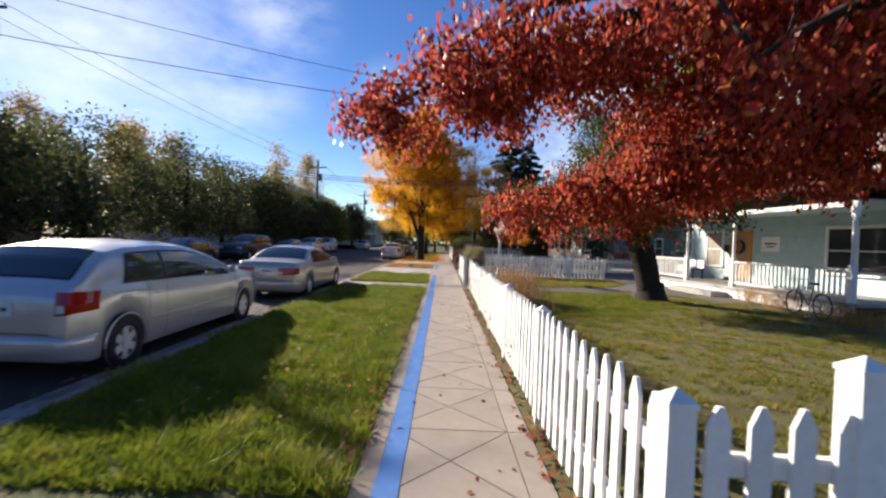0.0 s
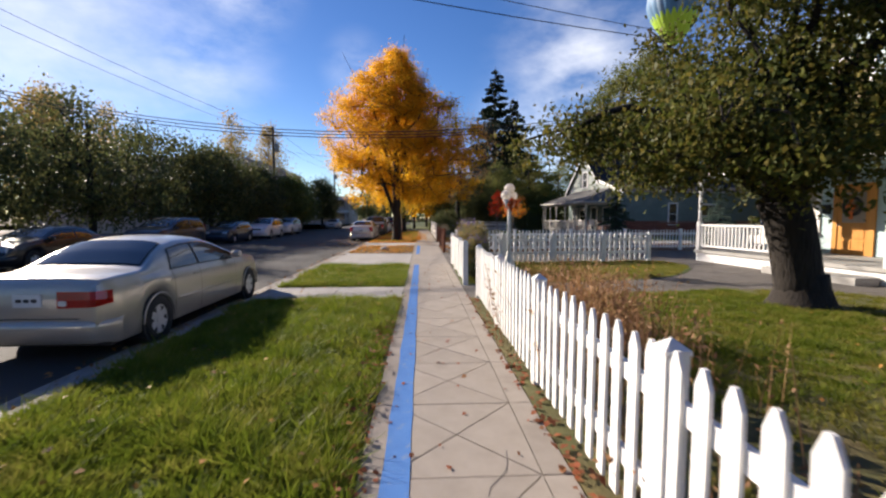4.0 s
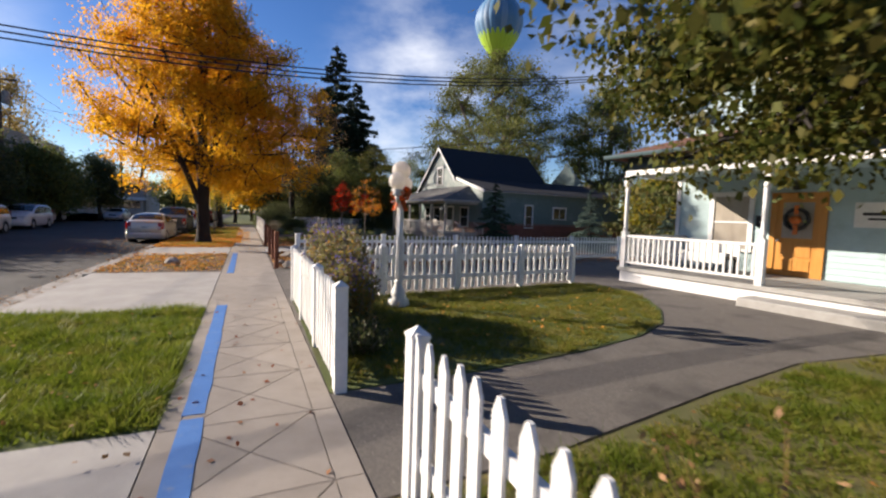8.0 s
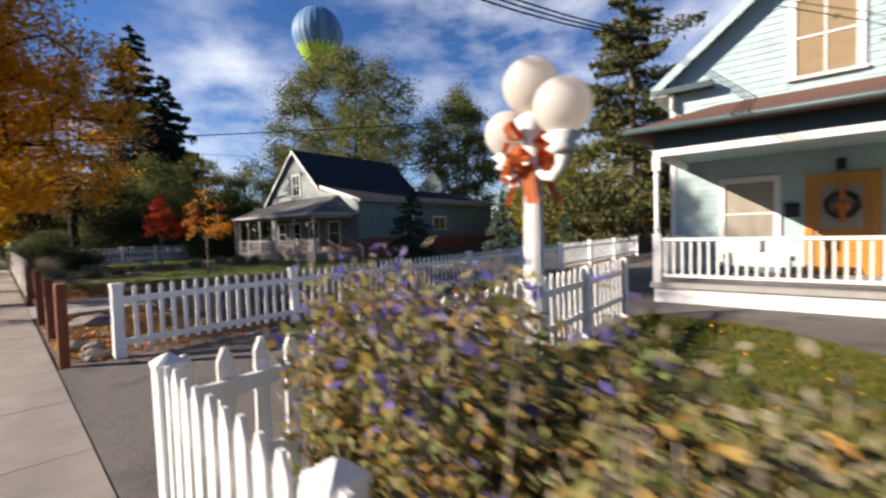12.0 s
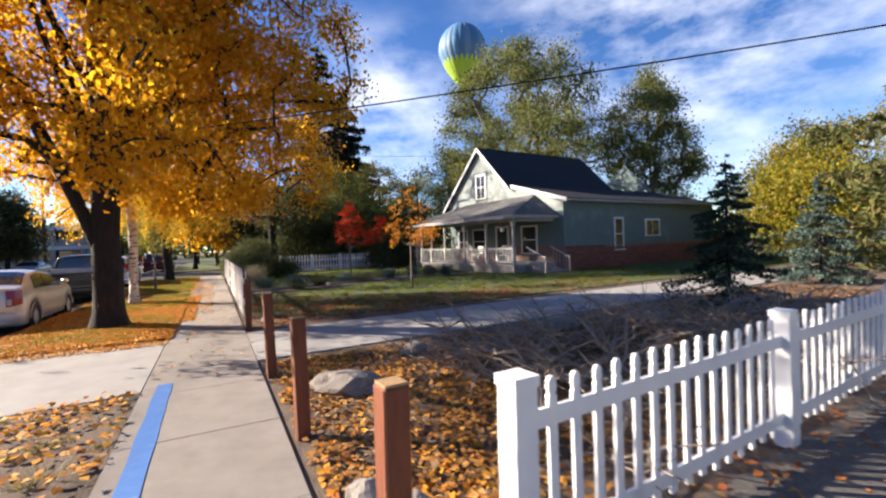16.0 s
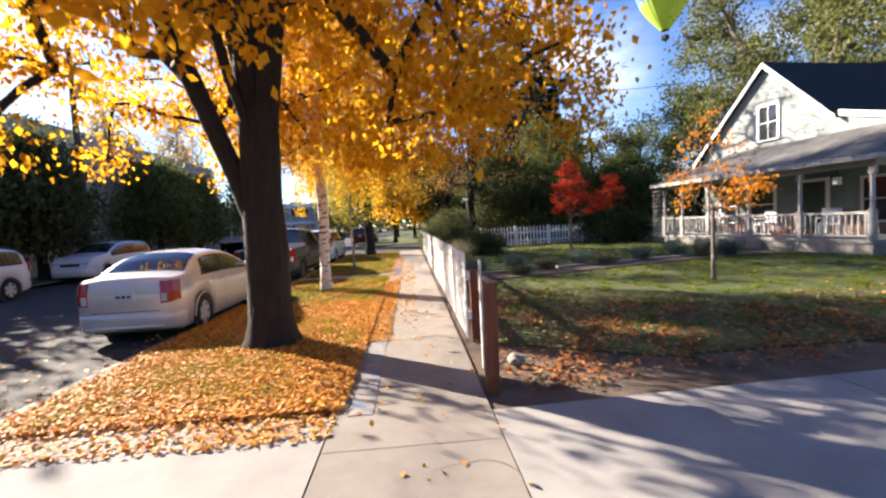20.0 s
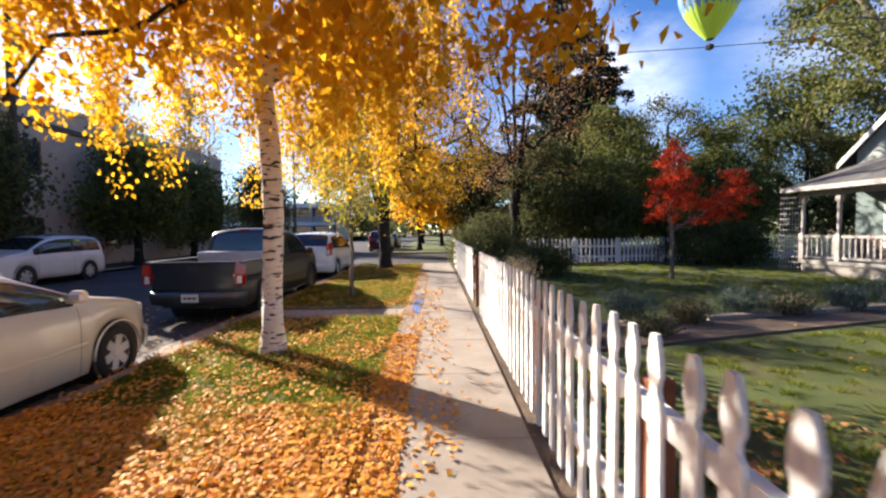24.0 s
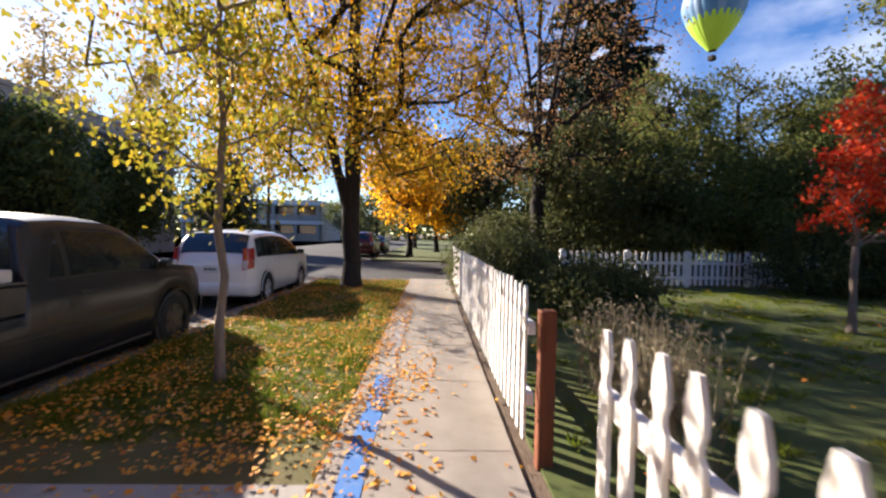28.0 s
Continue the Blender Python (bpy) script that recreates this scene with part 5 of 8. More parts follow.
# trees ahead over the cross street
for i, (x, y, h, w, m) in enumerate(((-1.2, 71, 9, 4.0, YELLOW_L), (0.8, 80, 9, 4.0, DARK_L), (4, 70, 8, 3.5, DARK_L), (-1.5, 90, 11, 4.5, DARK_L), (5, 86, 11, 5.0, DARK_L), (-8.5, 112, 9, 4.5, DARK_L), (-13.5, 116, 8, 4.0, MIXED_L))):
    tree("street tree beyond the cross street", (x, y, 0), 0.2, 2.2, 2.2, h - 2.2, envelope((0, w * 0.8), (0.35, w), (0.75, w * 0.7), (1, w * 0.25)), 90, 6000, 0.3, m, BARK, 110 + i, spread=0.6)


# ---- cars ----
CAR_FORM = {  # per kind: side profile as (fraction of the length from the rear, fraction of the height), then cabin stations and lamps
    "hatch": dict(top=((0, 0.60), (0.012, 0.665), (0.03, 0.72), (0.075, 0.86), (0.12, 0.945), (0.20, 0.983), (0.33, 1.0), (0.44, 0.985), (0.52, 0.945), (0.60, 0.865), (0.73, 0.705), (0.78, 0.675), (0.88, 0.63), (0.95, 0.565), (0.985, 0.48), (1, 0.40)),
                  belt=((0, 0.665), (0.5, 0.635), (0.75, 0.615), (1, 0.56)), cab=(0.028, 0.12, 0.50, 0.73), roof=0.755, lamp=(0.70, 0.76, 1.02, 0.30), share=0.45),
    "sedan": dict(top=((0, 0.56), (0.006, 0.66), (0.02, 0.705), (0.06, 0.722), (0.15, 0.735), (0.175, 0.755), (0.24, 0.87), (0.30, 0.955), (0.37, 0.992), (0.45, 1.0), (0.53, 0.978), (0.59, 0.92), (0.72, 0.735), (0.77, 0.705), (0.88, 0.655), (0.95, 0.58), (0.985, 0.49), (1, 0.41)),
                  belt=((0, 0.665), (0.5, 0.655), (0.75, 0.645), (1, 0.56)), cab=(0.17, 0.315, 0.545, 0.72), roof=0.72, lamp=(0.36, 0.72, 0.93, 0.16), share=0.55),
    "compact": dict(top=((0, 0.57), (0.006, 0.68), (0.02, 0.735), (0.06, 0.752), (0.11, 0.762), (0.135, 0.785), (0.20, 0.90), (0.26, 0.968), (0.34, 0.995), (0.43, 1.0), (0.52, 0.975), (0.59, 0.915), (0.73, 0.725), (0.78, 0.695), (0.88, 0.645), (0.95, 0.57), (0.985, 0.48), (1, 0.40)),
                    belt=((0, 0.68), (0.5, 0.665), (0.75, 0.65), (1, 0.56)), cab=(0.12, 0.275, 0.54, 0.73), roof=0.74, lamp=(0.66, 0.68, 1.06, 0.20), share=0.55),
    "suv": dict(top=((0, 0.58), (0.008, 0.64), (0.022, 0.70), (0.055, 0.86), (0.09, 0.95), (0.15, 0.983), (0.33, 1.0), (0.48, 0.985), (0.56, 0.945), (0.63, 0.87), (0.74, 0.715), (0.79, 0.69), (0.90, 0.65), (0.955, 0.58), (0.985, 0.49), (1, 0.40)),
                belt=((0, 0.645), (0.5, 0.62), (0.75, 0.61), (1, 0.55)), cab=(0.02, 0.095, 0.55, 0.74), roof=0.78, lamp=(0.74, 0.80, 1.25, 0.16), share=0.48),
    "pickup": dict(top=((0, 0.50), (0.385, 0.50), (0.39, 0.62), (0.397, 0.80), (0.405, 0.945), (0.42, 0.985), (0.50, 1.0), (0.60, 0.988), (0.65, 0.95), (0.69, 0.875), (0.775, 0.685), (0.82, 0.665), (0.93, 0.63), (0.965, 0.56), (0.99, 0.48), (1, 0.40)),
                   belt=((0, 0.62), (0.6, 0.62), (0.78, 0.615), (1, 0.55)), cab=(0.39, 0.41, 0.63, 0.775), roof=0.79, lamp=(0.84, 0.66, 1.0, 0.10), share=0.52),
}


def car(label, at, rz, paint, length, width, height, wheelbase, kind, wheel_r=0.31, group="parked cars"):
    """A parked car; local y runs forward, its rear axle stands at y = 0, the tyres touch z = 0."""
    name = {"pickup": "pickup_truck", "suv": "suv"}.get(kind, "car")
    ob = thing(name, label, "pickup truck" if kind == "pickup" else "car", at, rz, group)
    form = CAR_FORM[kind]
    L, hw = length, width / 2
    rear = -(L - wheelbase) * form["share"]
    front = rear + L
    belt = height * form["belt"][1][1]
    tall = height - belt
    tops, belts = list(zip(*form["top"])), list(zip(*form["belt"]))
    clear = 0.30 if kind == "pickup" else 0.24 if kind == "suv" else 0.19
    arch = wheel_r + (0.075 if kind in ("pickup", "suv") else 0.055)

    def half(y):
        f = (y - rear) / L
        return hw * (1 - 0.14 * max(0, (0.07 - f) / 0.07) ** 2.0 - 0.03 * max(0, (0.25 - f) / 0.25) - 0.24 * max(0, (f - 0.86) / 0.14) ** 2)

    def top(y):
        return height * float(np.interp((y - rear) / L, *tops))

    def shoulder(y):
        return min(height * float(np.interp((y - rear) / L, *belts)), top(y) - 0.015)

    def rail(y):
        """Half-width of the roof or bonnet edge and how far the cabin has risen (0 to 1)."""
        k = min(1, max(0, (top(y) - shoulder(y) - 0.03) / (tall - 0.03)))
        return half(y) * (0.945 - (0.945 - form["roof"]) * k), k

    def over(y, s):
        """Height of the upper surface at s, from the middle (0) to the rail (1)."""
        k = rail(y)[1]
        return top(y) + (0.012 + 0.012 * k) - (0.03 + 0.055 * k) * abs(s) ** 3.4

    def flank(y, v):
        """A point of the side glass: from the shoulder (0) to the rail (1)."""
        x0, (x1, k) = half(y) * 0.945, rail(y)
        z0, z1 = shoulder(y), over(y, 1)
        return x0 + (x1 - x0) * v + 0.10 * k * v * (1 - v), z0 + (z1 - z0) * v

    def ring(y):
        f = (y - rear) / L
        zb = clear + 0.12 * max(0, (0.05 - f) / 0.05) + 0.06 * max(0, (f - 0.95) / 0.05)
        for w in (0, wheelbase):
            if abs(y - w) <= arch + 1e-6:
                zb = max(zb, wheel_r + math.sqrt(max(0, arch ** 2 - (y - w) ** 2)))
        w0, zs = half(y), shoulder(y)
        zb = min(zb, zs - 0.06)
        rows = [(0, zb), (w0 * 0.90, zb), (w0 * 0.965, zb + 0.03)]
        rows += [(w0 * x, zb + (zs - zb) * v) for x, v in ((0.988, 0.3), (1.0, 0.55), (0.996, 0.75), (0.978, 0.92))]
        rows += [flank(y, v) for v in (0, 0.33, 0.66, 1)]
        xr = rail(y)[0]
        return rows + [(xr * s, over(y, s)) for s in (0.94, 0.82, 0.5, 0)]

    ys = sorted({rear + L * f for f in np.linspace(0, 1, 57)} | {rear + L * f for f in tops[0]} | {rear + 0.015, rear + 0.04, front - 0.02} | {w + d * arch for w in (0, wheelbase) for d in (-1, -0.985, -0.92, -0.8, -0.6, -0.3, 0, 0.3, 0.6, 0.8, 0.92, 0.985, 1)})
    bm = bmesh.new()
    rings = []
    for y in ys:
        r = ring(y)
        rings.append([bm.verts.new((x, y, z)) for x, z in r] + [bm.verts.new((-x, y, z)) for x, z in r[-2:0:-1]])
    n = len(rings[0])
    for a, b in zip(rings, rings[1:]):
        for k in range(n):
            bm.faces.new((a[k], a[(k + 1) % n], b[(k + 1) % n], b[k]))
    bm.faces.new(rings[0])
    bm.faces.new(rings[-1][::-1])
    part("body", bm, paint, ob, smooth=True)
    part("underside", boxes((-hw * 0.8, hw * 0.8, rear + 0.25, front - 0.25, clear - 0.03, clear + 0.12)), PLASTIC, ob)
    for w in (0, wheelbase):
        for s in (-1, 1):
            bm = bmesh.new()
            bmesh.ops.create_cone(bm, cap_ends=True, segments=20, radius1=arch - 0.012, radius2=arch - 0.012, depth=0.3, matrix=Matrix.Translation((s * (hw - 0.19), w, wheel_r)) @ Matrix.Rotation(math.pi / 2, 4, "Y"))
            part("wheel_housing", bm, PLASTIC, ob)
            bm = bmesh.new()
            lip = [(s * (half(w) * 0.992), w + arch * math.cos(a), wheel_r + arch * math.sin(a)) for a in (math.pi * k / 14 for k in range(15)) if wheel_r + arch * math.sin(a) > clear]
            tube(bm, lip, [0.014] * len(lip), 5)
            part("wheel_arch", bm, paint, ob, smooth=True)

    def sheet(name, grid, off, material, label="", parent=None):
        bm = bmesh.new()
        rows = [[bm.verts.new(Vector(p) + Vector(off)) for p in row] for row in grid]
        for a, b in zip(rows, rows[1:]):
            for k in range(len(a) - 1):
                bm.faces.new((a[k], a[k + 1], b[k + 1], b[k]))
        return part(name, bm, material, parent or ob, label, smooth=True)

    y0, y1, y2, y3 = (rear + L * f for f in form["cab"])

    def across(ya, yb, wide):
        return [[(rail(y)[0] * wide * u, y, over(y, wide * u)) for u in (-1, -0.85, -0.6, -0.3, 0, 0.3, 0.6, 0.85, 1)] for y in (ya + (yb - ya) * k / 10 for k in range(11))]

    def sloped(name, ya, yb, wide, sgn):
        rise, run = abs(top(yb) - top(ya)), abs(yb - ya)
        ln = math.hypot(rise, run)
        off = Vector((0, sgn * rise / ln, run / ln))
        pane = sheet(name, across(ya, yb, wide), off * 0.009, CARGLASS, "dark tinted glass")
        d = (yb - ya) * 0.05
        sheet("seal", across(ya - d, yb + d, wide + 0.035), off * 0.004, PLASTIC, "", pane)

    sloped("rear_window", y0 + (y1 - y0) * 0.08, y0 + (y1 - y0) * 0.93, 0.80 if kind == "hatch" else 0.87, -1)
    sloped("windscreen", y3 - (y3 - y2) * 0.06, y2 + (y3 - y2) * 0.08, 0.88, 1)
    door = y1 + (y2 - y1) * {"hatch": 0.50, "sedan": 0.50, "compact": 0.52, "suv": 0.58, "pickup": 0.30}[kind]
    nose = y2 + (y3 - y2) * 0.80
    tail = {"hatch": y1 + 0.16, "sedan": y0 + (y1 - y0) * 0.70, "compact": y0 + (y1 - y0) * 0.62, "suv": y1 - 0.06, "pickup": y1 + 0.14}[kind]
    seat = door - 1.0
    spans = [(tail, door - 0.035, 0.14), (door + 0.035, nose, 0.0)]
    if kind == "suv":
        spans = [(tail, tail + 0.5, 0.05), (tail + 0.55, door - 0.035, 0.0), (door + 0.035, nose, 0.0)]
    for s in (-1, 1):
        def pane_grid(a, b, lean, lo, hi):
            rows = []
            for k in range(13):
                u = k / 12
                row = []
                for v in (0, 0.3, 0.6, 0.85, 1):
                    vv = lo + (hi - lo) * v
                    y = a + (b - a) * u + lean * v * (1 - u)
                    x, z = flank(y, vv)
                    row.append((s * x, y, z))
                rows.append(row)
            return rows
        for a, b, lean in spans:
            pane = sheet("side_window", pane_grid(a, b, lean, 0.10, 0.84), (s * 0.008, 0, 0.003), CARGLASS, "dark tinted glass")
            sheet("seal", pane_grid(a - 0.035, b + 0.035, lean, 0.055, 0.90), (s * 0.004, 0, 0.0015), PLASTIC, "", pane)
        # door joints from sill to shoulder
        for y in (door, seat, nose + 0.06) if kind != "pickup" else (door, y1 + 0.03, nose + 0.06):
            if any(abs(y - w) < arch + 0.01 for w in (0, wheelbase)):
                y = wheelbase - arch - 0.03 if y > wheelbase / 2 else arch + 0.03
            pts = [(s * (x + 0.003), z) for x, z in ring(y)[2:8]]
            bm = bmesh.new()
            a = [bm.verts.new((x, y - 0.004, z)) for x, z in pts]
            b = [bm.verts.new((x, y + 0.004, z)) for x, z in pts]
            for k in range(len(pts) - 1):
                bm.faces.new((a[k], a[k + 1], b[k + 1], b[k]))
            part("door_joint", bm, PLASTIC, ob)
        zm = clear + (belt - clear) * 0.42
        part("side_moulding", boxes((s * hw * 0.993 - 0.009, s * hw * 0.993 + 0.009, arch + 0.10, wheelbase - arch - 0.08, zm, zm + 0.04), bevel=0.006), PLASTIC if kind == "pickup" else paint, ob)
        for yh in (door - 0.14, seat + 0.18) if kind != "pickup" else (door + 0.2,):
            part("door_handle", boxes((s * hw * 0.985 - 0.012, s * hw * 0.985 + 0.016, yh - 0.09, yh + 0.09, belt * 0.875, belt * 0.875 + 0.03), bevel=0.006), paint, ob)
        ym = nose - 0.04
        bm = bmesh.new()
        box(bm, s * hw * 1.07 - 0.085, s * hw * 1.07 + 0.085, ym - 0.04, ym + 0.07, belt + 0.03, belt + 0.16, bevel=0.035)
        box(bm, min(s * hw * 0.9, s * hw * 1.03), max(s * hw * 0.9, s * hw * 1.03), ym - 0.01, ym + 0.03, belt + 0.03, belt + 0.07)
        part("wing_mirror", bm, PLASTIC if kind in ("pickup", "suv") else paint, ob)
        # tail lamps wrap round the corners
        xin, zlo, zhi, wrap = form["lamp"]
        plan = [(xin * hw, rear - 0.010), (half(rear) * 0.93, rear - 0.012), (half(rear) + 0.004, rear + 0.002)] + [(half(y) + 0.006, y) for y in (rear + 0.03, rear + 0.06, rear + 0.10, rear + 0.16, rear + 0.22, rear + 0.3) if y <= rear + wrap + 0.01]
        bm = bmesh.new()
        lo = [bm.verts.new((s * x, y, belt * zlo + 0.05 * belt * (k / len(plan)))) for k, (x, y) in enumerate(plan)]
        mid = [bm.verts.new((s * (x + 0.006), y - 0.006, belt * (zlo + zhi) / 2)) for x, y in plan]
        hi = [bm.verts.new((s * x * (0.985 if zhi > 1 else 0.995), y + (0.03 if zhi > 1 else 0.006), belt * zhi)) for x, y in plan]
        for p, q in ((lo, mid), (mid, hi)):
            for k in range(len(plan) - 1):
                bm.faces.new((p[k], p[k + 1], q[k + 1], q[k]))
        bmesh.ops.recalc_face_normals(bm, faces=bm.faces[:])
        bmesh.ops.solidify(bm, geom=bm.faces[:], thickness=0.025)
        lamp = part("tail_lamp", bm, REDLAMP, ob, "red plastic tail lamp")
        xa, xb = sorted((s * hw * (xin + 0.02), s * hw * (xin + 0.12)))
        part("reversing_lamp", boxes((xa, xb, rear - 0.020, rear - 0.011, belt * (zlo + 0.03), belt * (zlo * 0.55 + zhi * 0.45)), bevel=0.003), CLEARLAMP, lamp, "white reversing lens")
        x0, x1 = sorted((s * hw * 0.45, s * hw * 0.80))
        part("headlamp", boxes((x0, x1, front - 0.26, front - 0.05, belt * 0.66, belt * 0.84), bevel=0.03), CLEARLAMP, ob, "clear plastic headlamp")
        for w in (0, wheelbase):
            wheel(ob, s * (hw - 0.115), w, wheel_r, s, DULLCHROME if kind == "pickup" else None)
    # bumpers follow the plan of the ends
    for name, end, sgn in (("rear_bumper", rear, -1), ("front_bumper", front, 1)):
        bm = bmesh.new()
        rows = []
        for z, out in ((clear + 0.05, -0.02), (clear + 0.09, 0.035), (clear + 0.25, 0.055), (clear + 0.31, 0.045), (clear + 0.335, -0.01)):
            out = out * (2.6 if kind == "pickup" and sgn < 0 else 1)
            row = []
            for u in (-1, -0.985, -0.93, -0.8, -0.5, 0, 0.5, 0.8, 0.93, 0.985, 1):
                ww = half(rear + 0.25) if sgn < 0 else half(front - 0.3)
                back = 0.26 * max(0, (abs(u) - 0.8) / 0.2) ** 2 + 0.04 * u * u
                row.append(bm.verts.new((u * (ww + 0.006 + out * 0.1), end + sgn * (out - back + 0.005), z)))
            rows.append(row)
        for a, b in zip(rows, rows[1:]):
            for k in range(10):
                bm.faces.new((a[k], a[k + 1], b[k + 1], b[k]))
        part(name, bm, paint if kind != "pickup" else DULLCHROME, ob, "" if kind != "pickup" else "dull chrome bumper", smooth=True)
    part("grille", boxes((-hw * 0.42, hw * 0.42, front - 0.14, front - 0.01, clear + 0.38, belt * 0.80), bevel=0.02), PLASTIC, ob, "dark slatted grille")
    yb = rear - 0.016 if kind != "pickup" else rear - 0.160
    zp = belt * 0.74 if kind != "pickup" else clear + 0.14
    plate = part("number_plate", boxes((-0.155, 0.155, yb, yb + 0.012, zp, zp + 0.15)), PLATE, ob, "pale plate with dark bars")
    part("plate_bars", boxes(*[(-0.12 + 0.085 * i, -0.06 + 0.085 * i, yb - 0.004, yb - 0.001, zp + 0.055, zp + 0.095) for i in range(3)]), PLASTIC, plate)
    if kind in ("hatch", "sedan", "compact"):
        part("boot_joint", boxes((-hw * 0.62, hw * 0.62, rear - 0.006, rear + 0.002, clear + 0.35, clear + 0.36)), PLASTIC, ob)
    if kind == "compact":
        part("bumper_strip", boxes((-hw * 0.72, hw * 0.72, rear - 0.066, rear - 0.04, clear + 0.10, clear + 0.125), bevel=0.004), TRIM, ob, "pale strip along the bumper")
        bm = bmesh.new()
        tube(bm, [(0, y1 + 0.08, height), (0, y1 - 0.05, height + 0.09)], [0.008, 0.004], 6)
        part("aerial", bm, PLASTIC, ob)
    if kind == "suv":
        for s in (-1, 1):
            bm = bmesh.new()
            tube(bm, [(s * hw * 0.66, y1 + (y2 - y1) * k / 6, height * 0.995 + (0.03 if 0 < k < 6 else -0.03)) for k in range(7)], [0.016] * 7, 6)
            part("roof_rail", bm, PLASTIC, ob, smooth=True)
    if kind == "pickup":
        bed = rear + L * 0.388
        for s in (-1, 1):
            x0, x1 = sorted((s * hw * 0.985, s * hw * 0.89))
            part("bed_side", boxes((x0, x1, rear + 0.05, bed, belt * 0.78, belt * 1.03), bevel=0.02), paint, ob)
            x0, x1 = sorted((s * hw * 0.995, s * hw * 0.88))
            part("bed_rail_cap", boxes((x0, x1, rear + 0.03, bed, belt * 1.03, belt * 1.052), bevel=0.008), DULLCHROME, ob, "worn metal cap on the bed side")
        gate = part("tailgate", boxes((-hw * 0.84, hw * 0.84, rear - 0.016, rear + 0.05, belt * 0.56, belt * 1.03), bevel=0.02), paint, ob)
        part("gate_cap", boxes((-hw * 0.84, hw * 0.84, rear - 0.02, rear + 0.055, belt * 1.031, belt * 1.05), bevel=0.006), DULLCHROME, gate)
        part("gate_latch", boxes((-0.10, 0.10, rear - 0.026, rear - 0.0165, belt * 0.90, belt * 0.97), bevel=0.004), PLASTIC, gate)
        part("tool_box", boxes((-hw * 0.87, hw * 0.87, rear + L * 0.30, rear + L * 0.383, belt * 0.83, belt * 1.15), bevel=0.012), CHROME, ob, "bright metal tool box behind the cab")
        part("running_board", boxes((-hw * 0.99, hw * 0.99, arch + 0.12, wheelbase - arch - 0.1, clear - 0.02, clear + 0.02), bevel=0.01), PLASTIC, ob)
        part("brake_light", boxes((-0.13, 0.13, y1 - 0.045, y1 - 0.01, height * 0.975, height * 0.995), bevel=0.004), REDLAMP, ob, "red high brake light")
    return ob


WHEEL = {}


def wheel(ob, x, y, r, s, metal=None):
    metal = metal or CHROME
    key = (round(r, 3), metal.name)
    if key not in WHEEL:
        bm = bmesh.new()
        prof = [(r * 0.66, -0.10), (r * 0.93, -0.105), (r, -0.075), (r, 0.075), (r * 0.93, 0.105), (r * 0.66, 0.10)]
        rings = [[bm.verts.new((h, rr * math.cos(a), rr * math.sin(a))) for a in (2 * math.pi * k / 28 for k in range(28))] for rr, h in prof]
        for a, b in zip(rings, rings[1:]):
            for k in range(28):
                bm.faces.new((a[k], a[(k + 1) % 28], b[(k + 1) % 28], b[k]))
        tyre = mesh_of(bm, "tyre", BLACK, True)
        bm = bmesh.new()
        prof = [(r * 0.67, -0.09), (r * 0.67, 0.075), (r * 0.62, 0.085), (r * 0.58, 0.035)]
        rings = [[bm.verts.new((h, rr * math.cos(a), rr * math.sin(a))) for a in (2 * math.pi * k / 28 for k in range(28))] for rr, h in prof]
        for a, b in zip(rings, rings[1:]):
            for k in range(28):
                bm.faces.new((a[k], a[(k + 1) % 28], b[(k + 1) % 28], b[k]))
        for k in range(6):
            a = 2 * math.pi * k / 6
            m = Matrix.Rotation(a, 4, "X")
            box(bm, 0.045, 0.082, -r * 0.155, r * 0.155, r * 0.10, r * 0.64, turn=m)
        bmesh.ops.create_cone(bm, cap_ends=True, segments=16, radius1=r * 0.24, radius2=r * 0.19, depth=0.07, matrix=Matrix.Translation((0.055, 0, 0)) @ Matrix.Rotation(math.pi / 2, 4, "Y"))
        rim = mesh_of(bm, "rim", metal)
        bm = bmesh.new()
        bmesh.ops.create_cone(bm, cap_ends=True, segments=20, radius1=r * 0.66, radius2=r * 0.66, depth=0.02, matrix=Matrix.Translation((0.0, 0, 0)) @ Matrix.Rotation(math.pi / 2, 4, "Y"))
        WHEEL[key] = (tyre, rim, mesh_of(bm, "brake_disc", PLASTIC))
    tyre, rim, disc = WHEEL[key]
    w = piece("wheel", tyre, pose(x, y, r, 17 * y, 0, 0 if s > 0 else 180), ob)
    piece("rim", rim, Matrix(), w, "silver alloy rim")
    piece("brake_disc", disc, Matrix(), w)


def paint_mat(name, c, metal=0.5, rough=0.32, coat=0.7):
    return mat(name, c, tuple(v * 0.93 for v in c), rough=rough, metal=metal, coat=coat, scale=1.5, spots=tuple(v * 0.8 for v in c), spot_scale=3, spot_at=(0.6, 0.9))


SILVER = paint_mat("silver_paint", (0.50, 0.50, 0.50))
CHAMPAGNE = paint_mat("champagne_paint", (0.43, 0.40, 0.35))
PALESILVER = paint_mat("pale_silver_paint", (0.66, 0.63, 0.58), 0.3)
WHITECAR = paint_mat("white_car_paint", (0.74, 0.74, 0.74), 0.0)
DARKGREY = paint_mat("charcoal_paint", (0.012, 0.015, 0.02), 0.0, 0.4, 0.25)
NAVY = paint_mat("navy_paint", (0.02, 0.028, 0.05), 0.4)
BLACKCAR = paint_mat("black_paint", (0.012, 0.012, 0.013), 0.3)
MAROON = paint_mat("maroon_paint", (0.14, 0.015, 0.012), 0.3)
Z = -0.12
car("silver hatchback parked at the kerb beside the turf", (-4.72, 3.02, Z), 0.5, SILVER, 5.0, 1.76, 1.56, 3.3, "hatch")
car("dark suv parked at the kerb behind the silver hatchback", (-4.7, -3.3, Z), 0.4, NAVY, 4.5, 1.84, 1.72, 2.6, "suv", wheel_r=0.34)
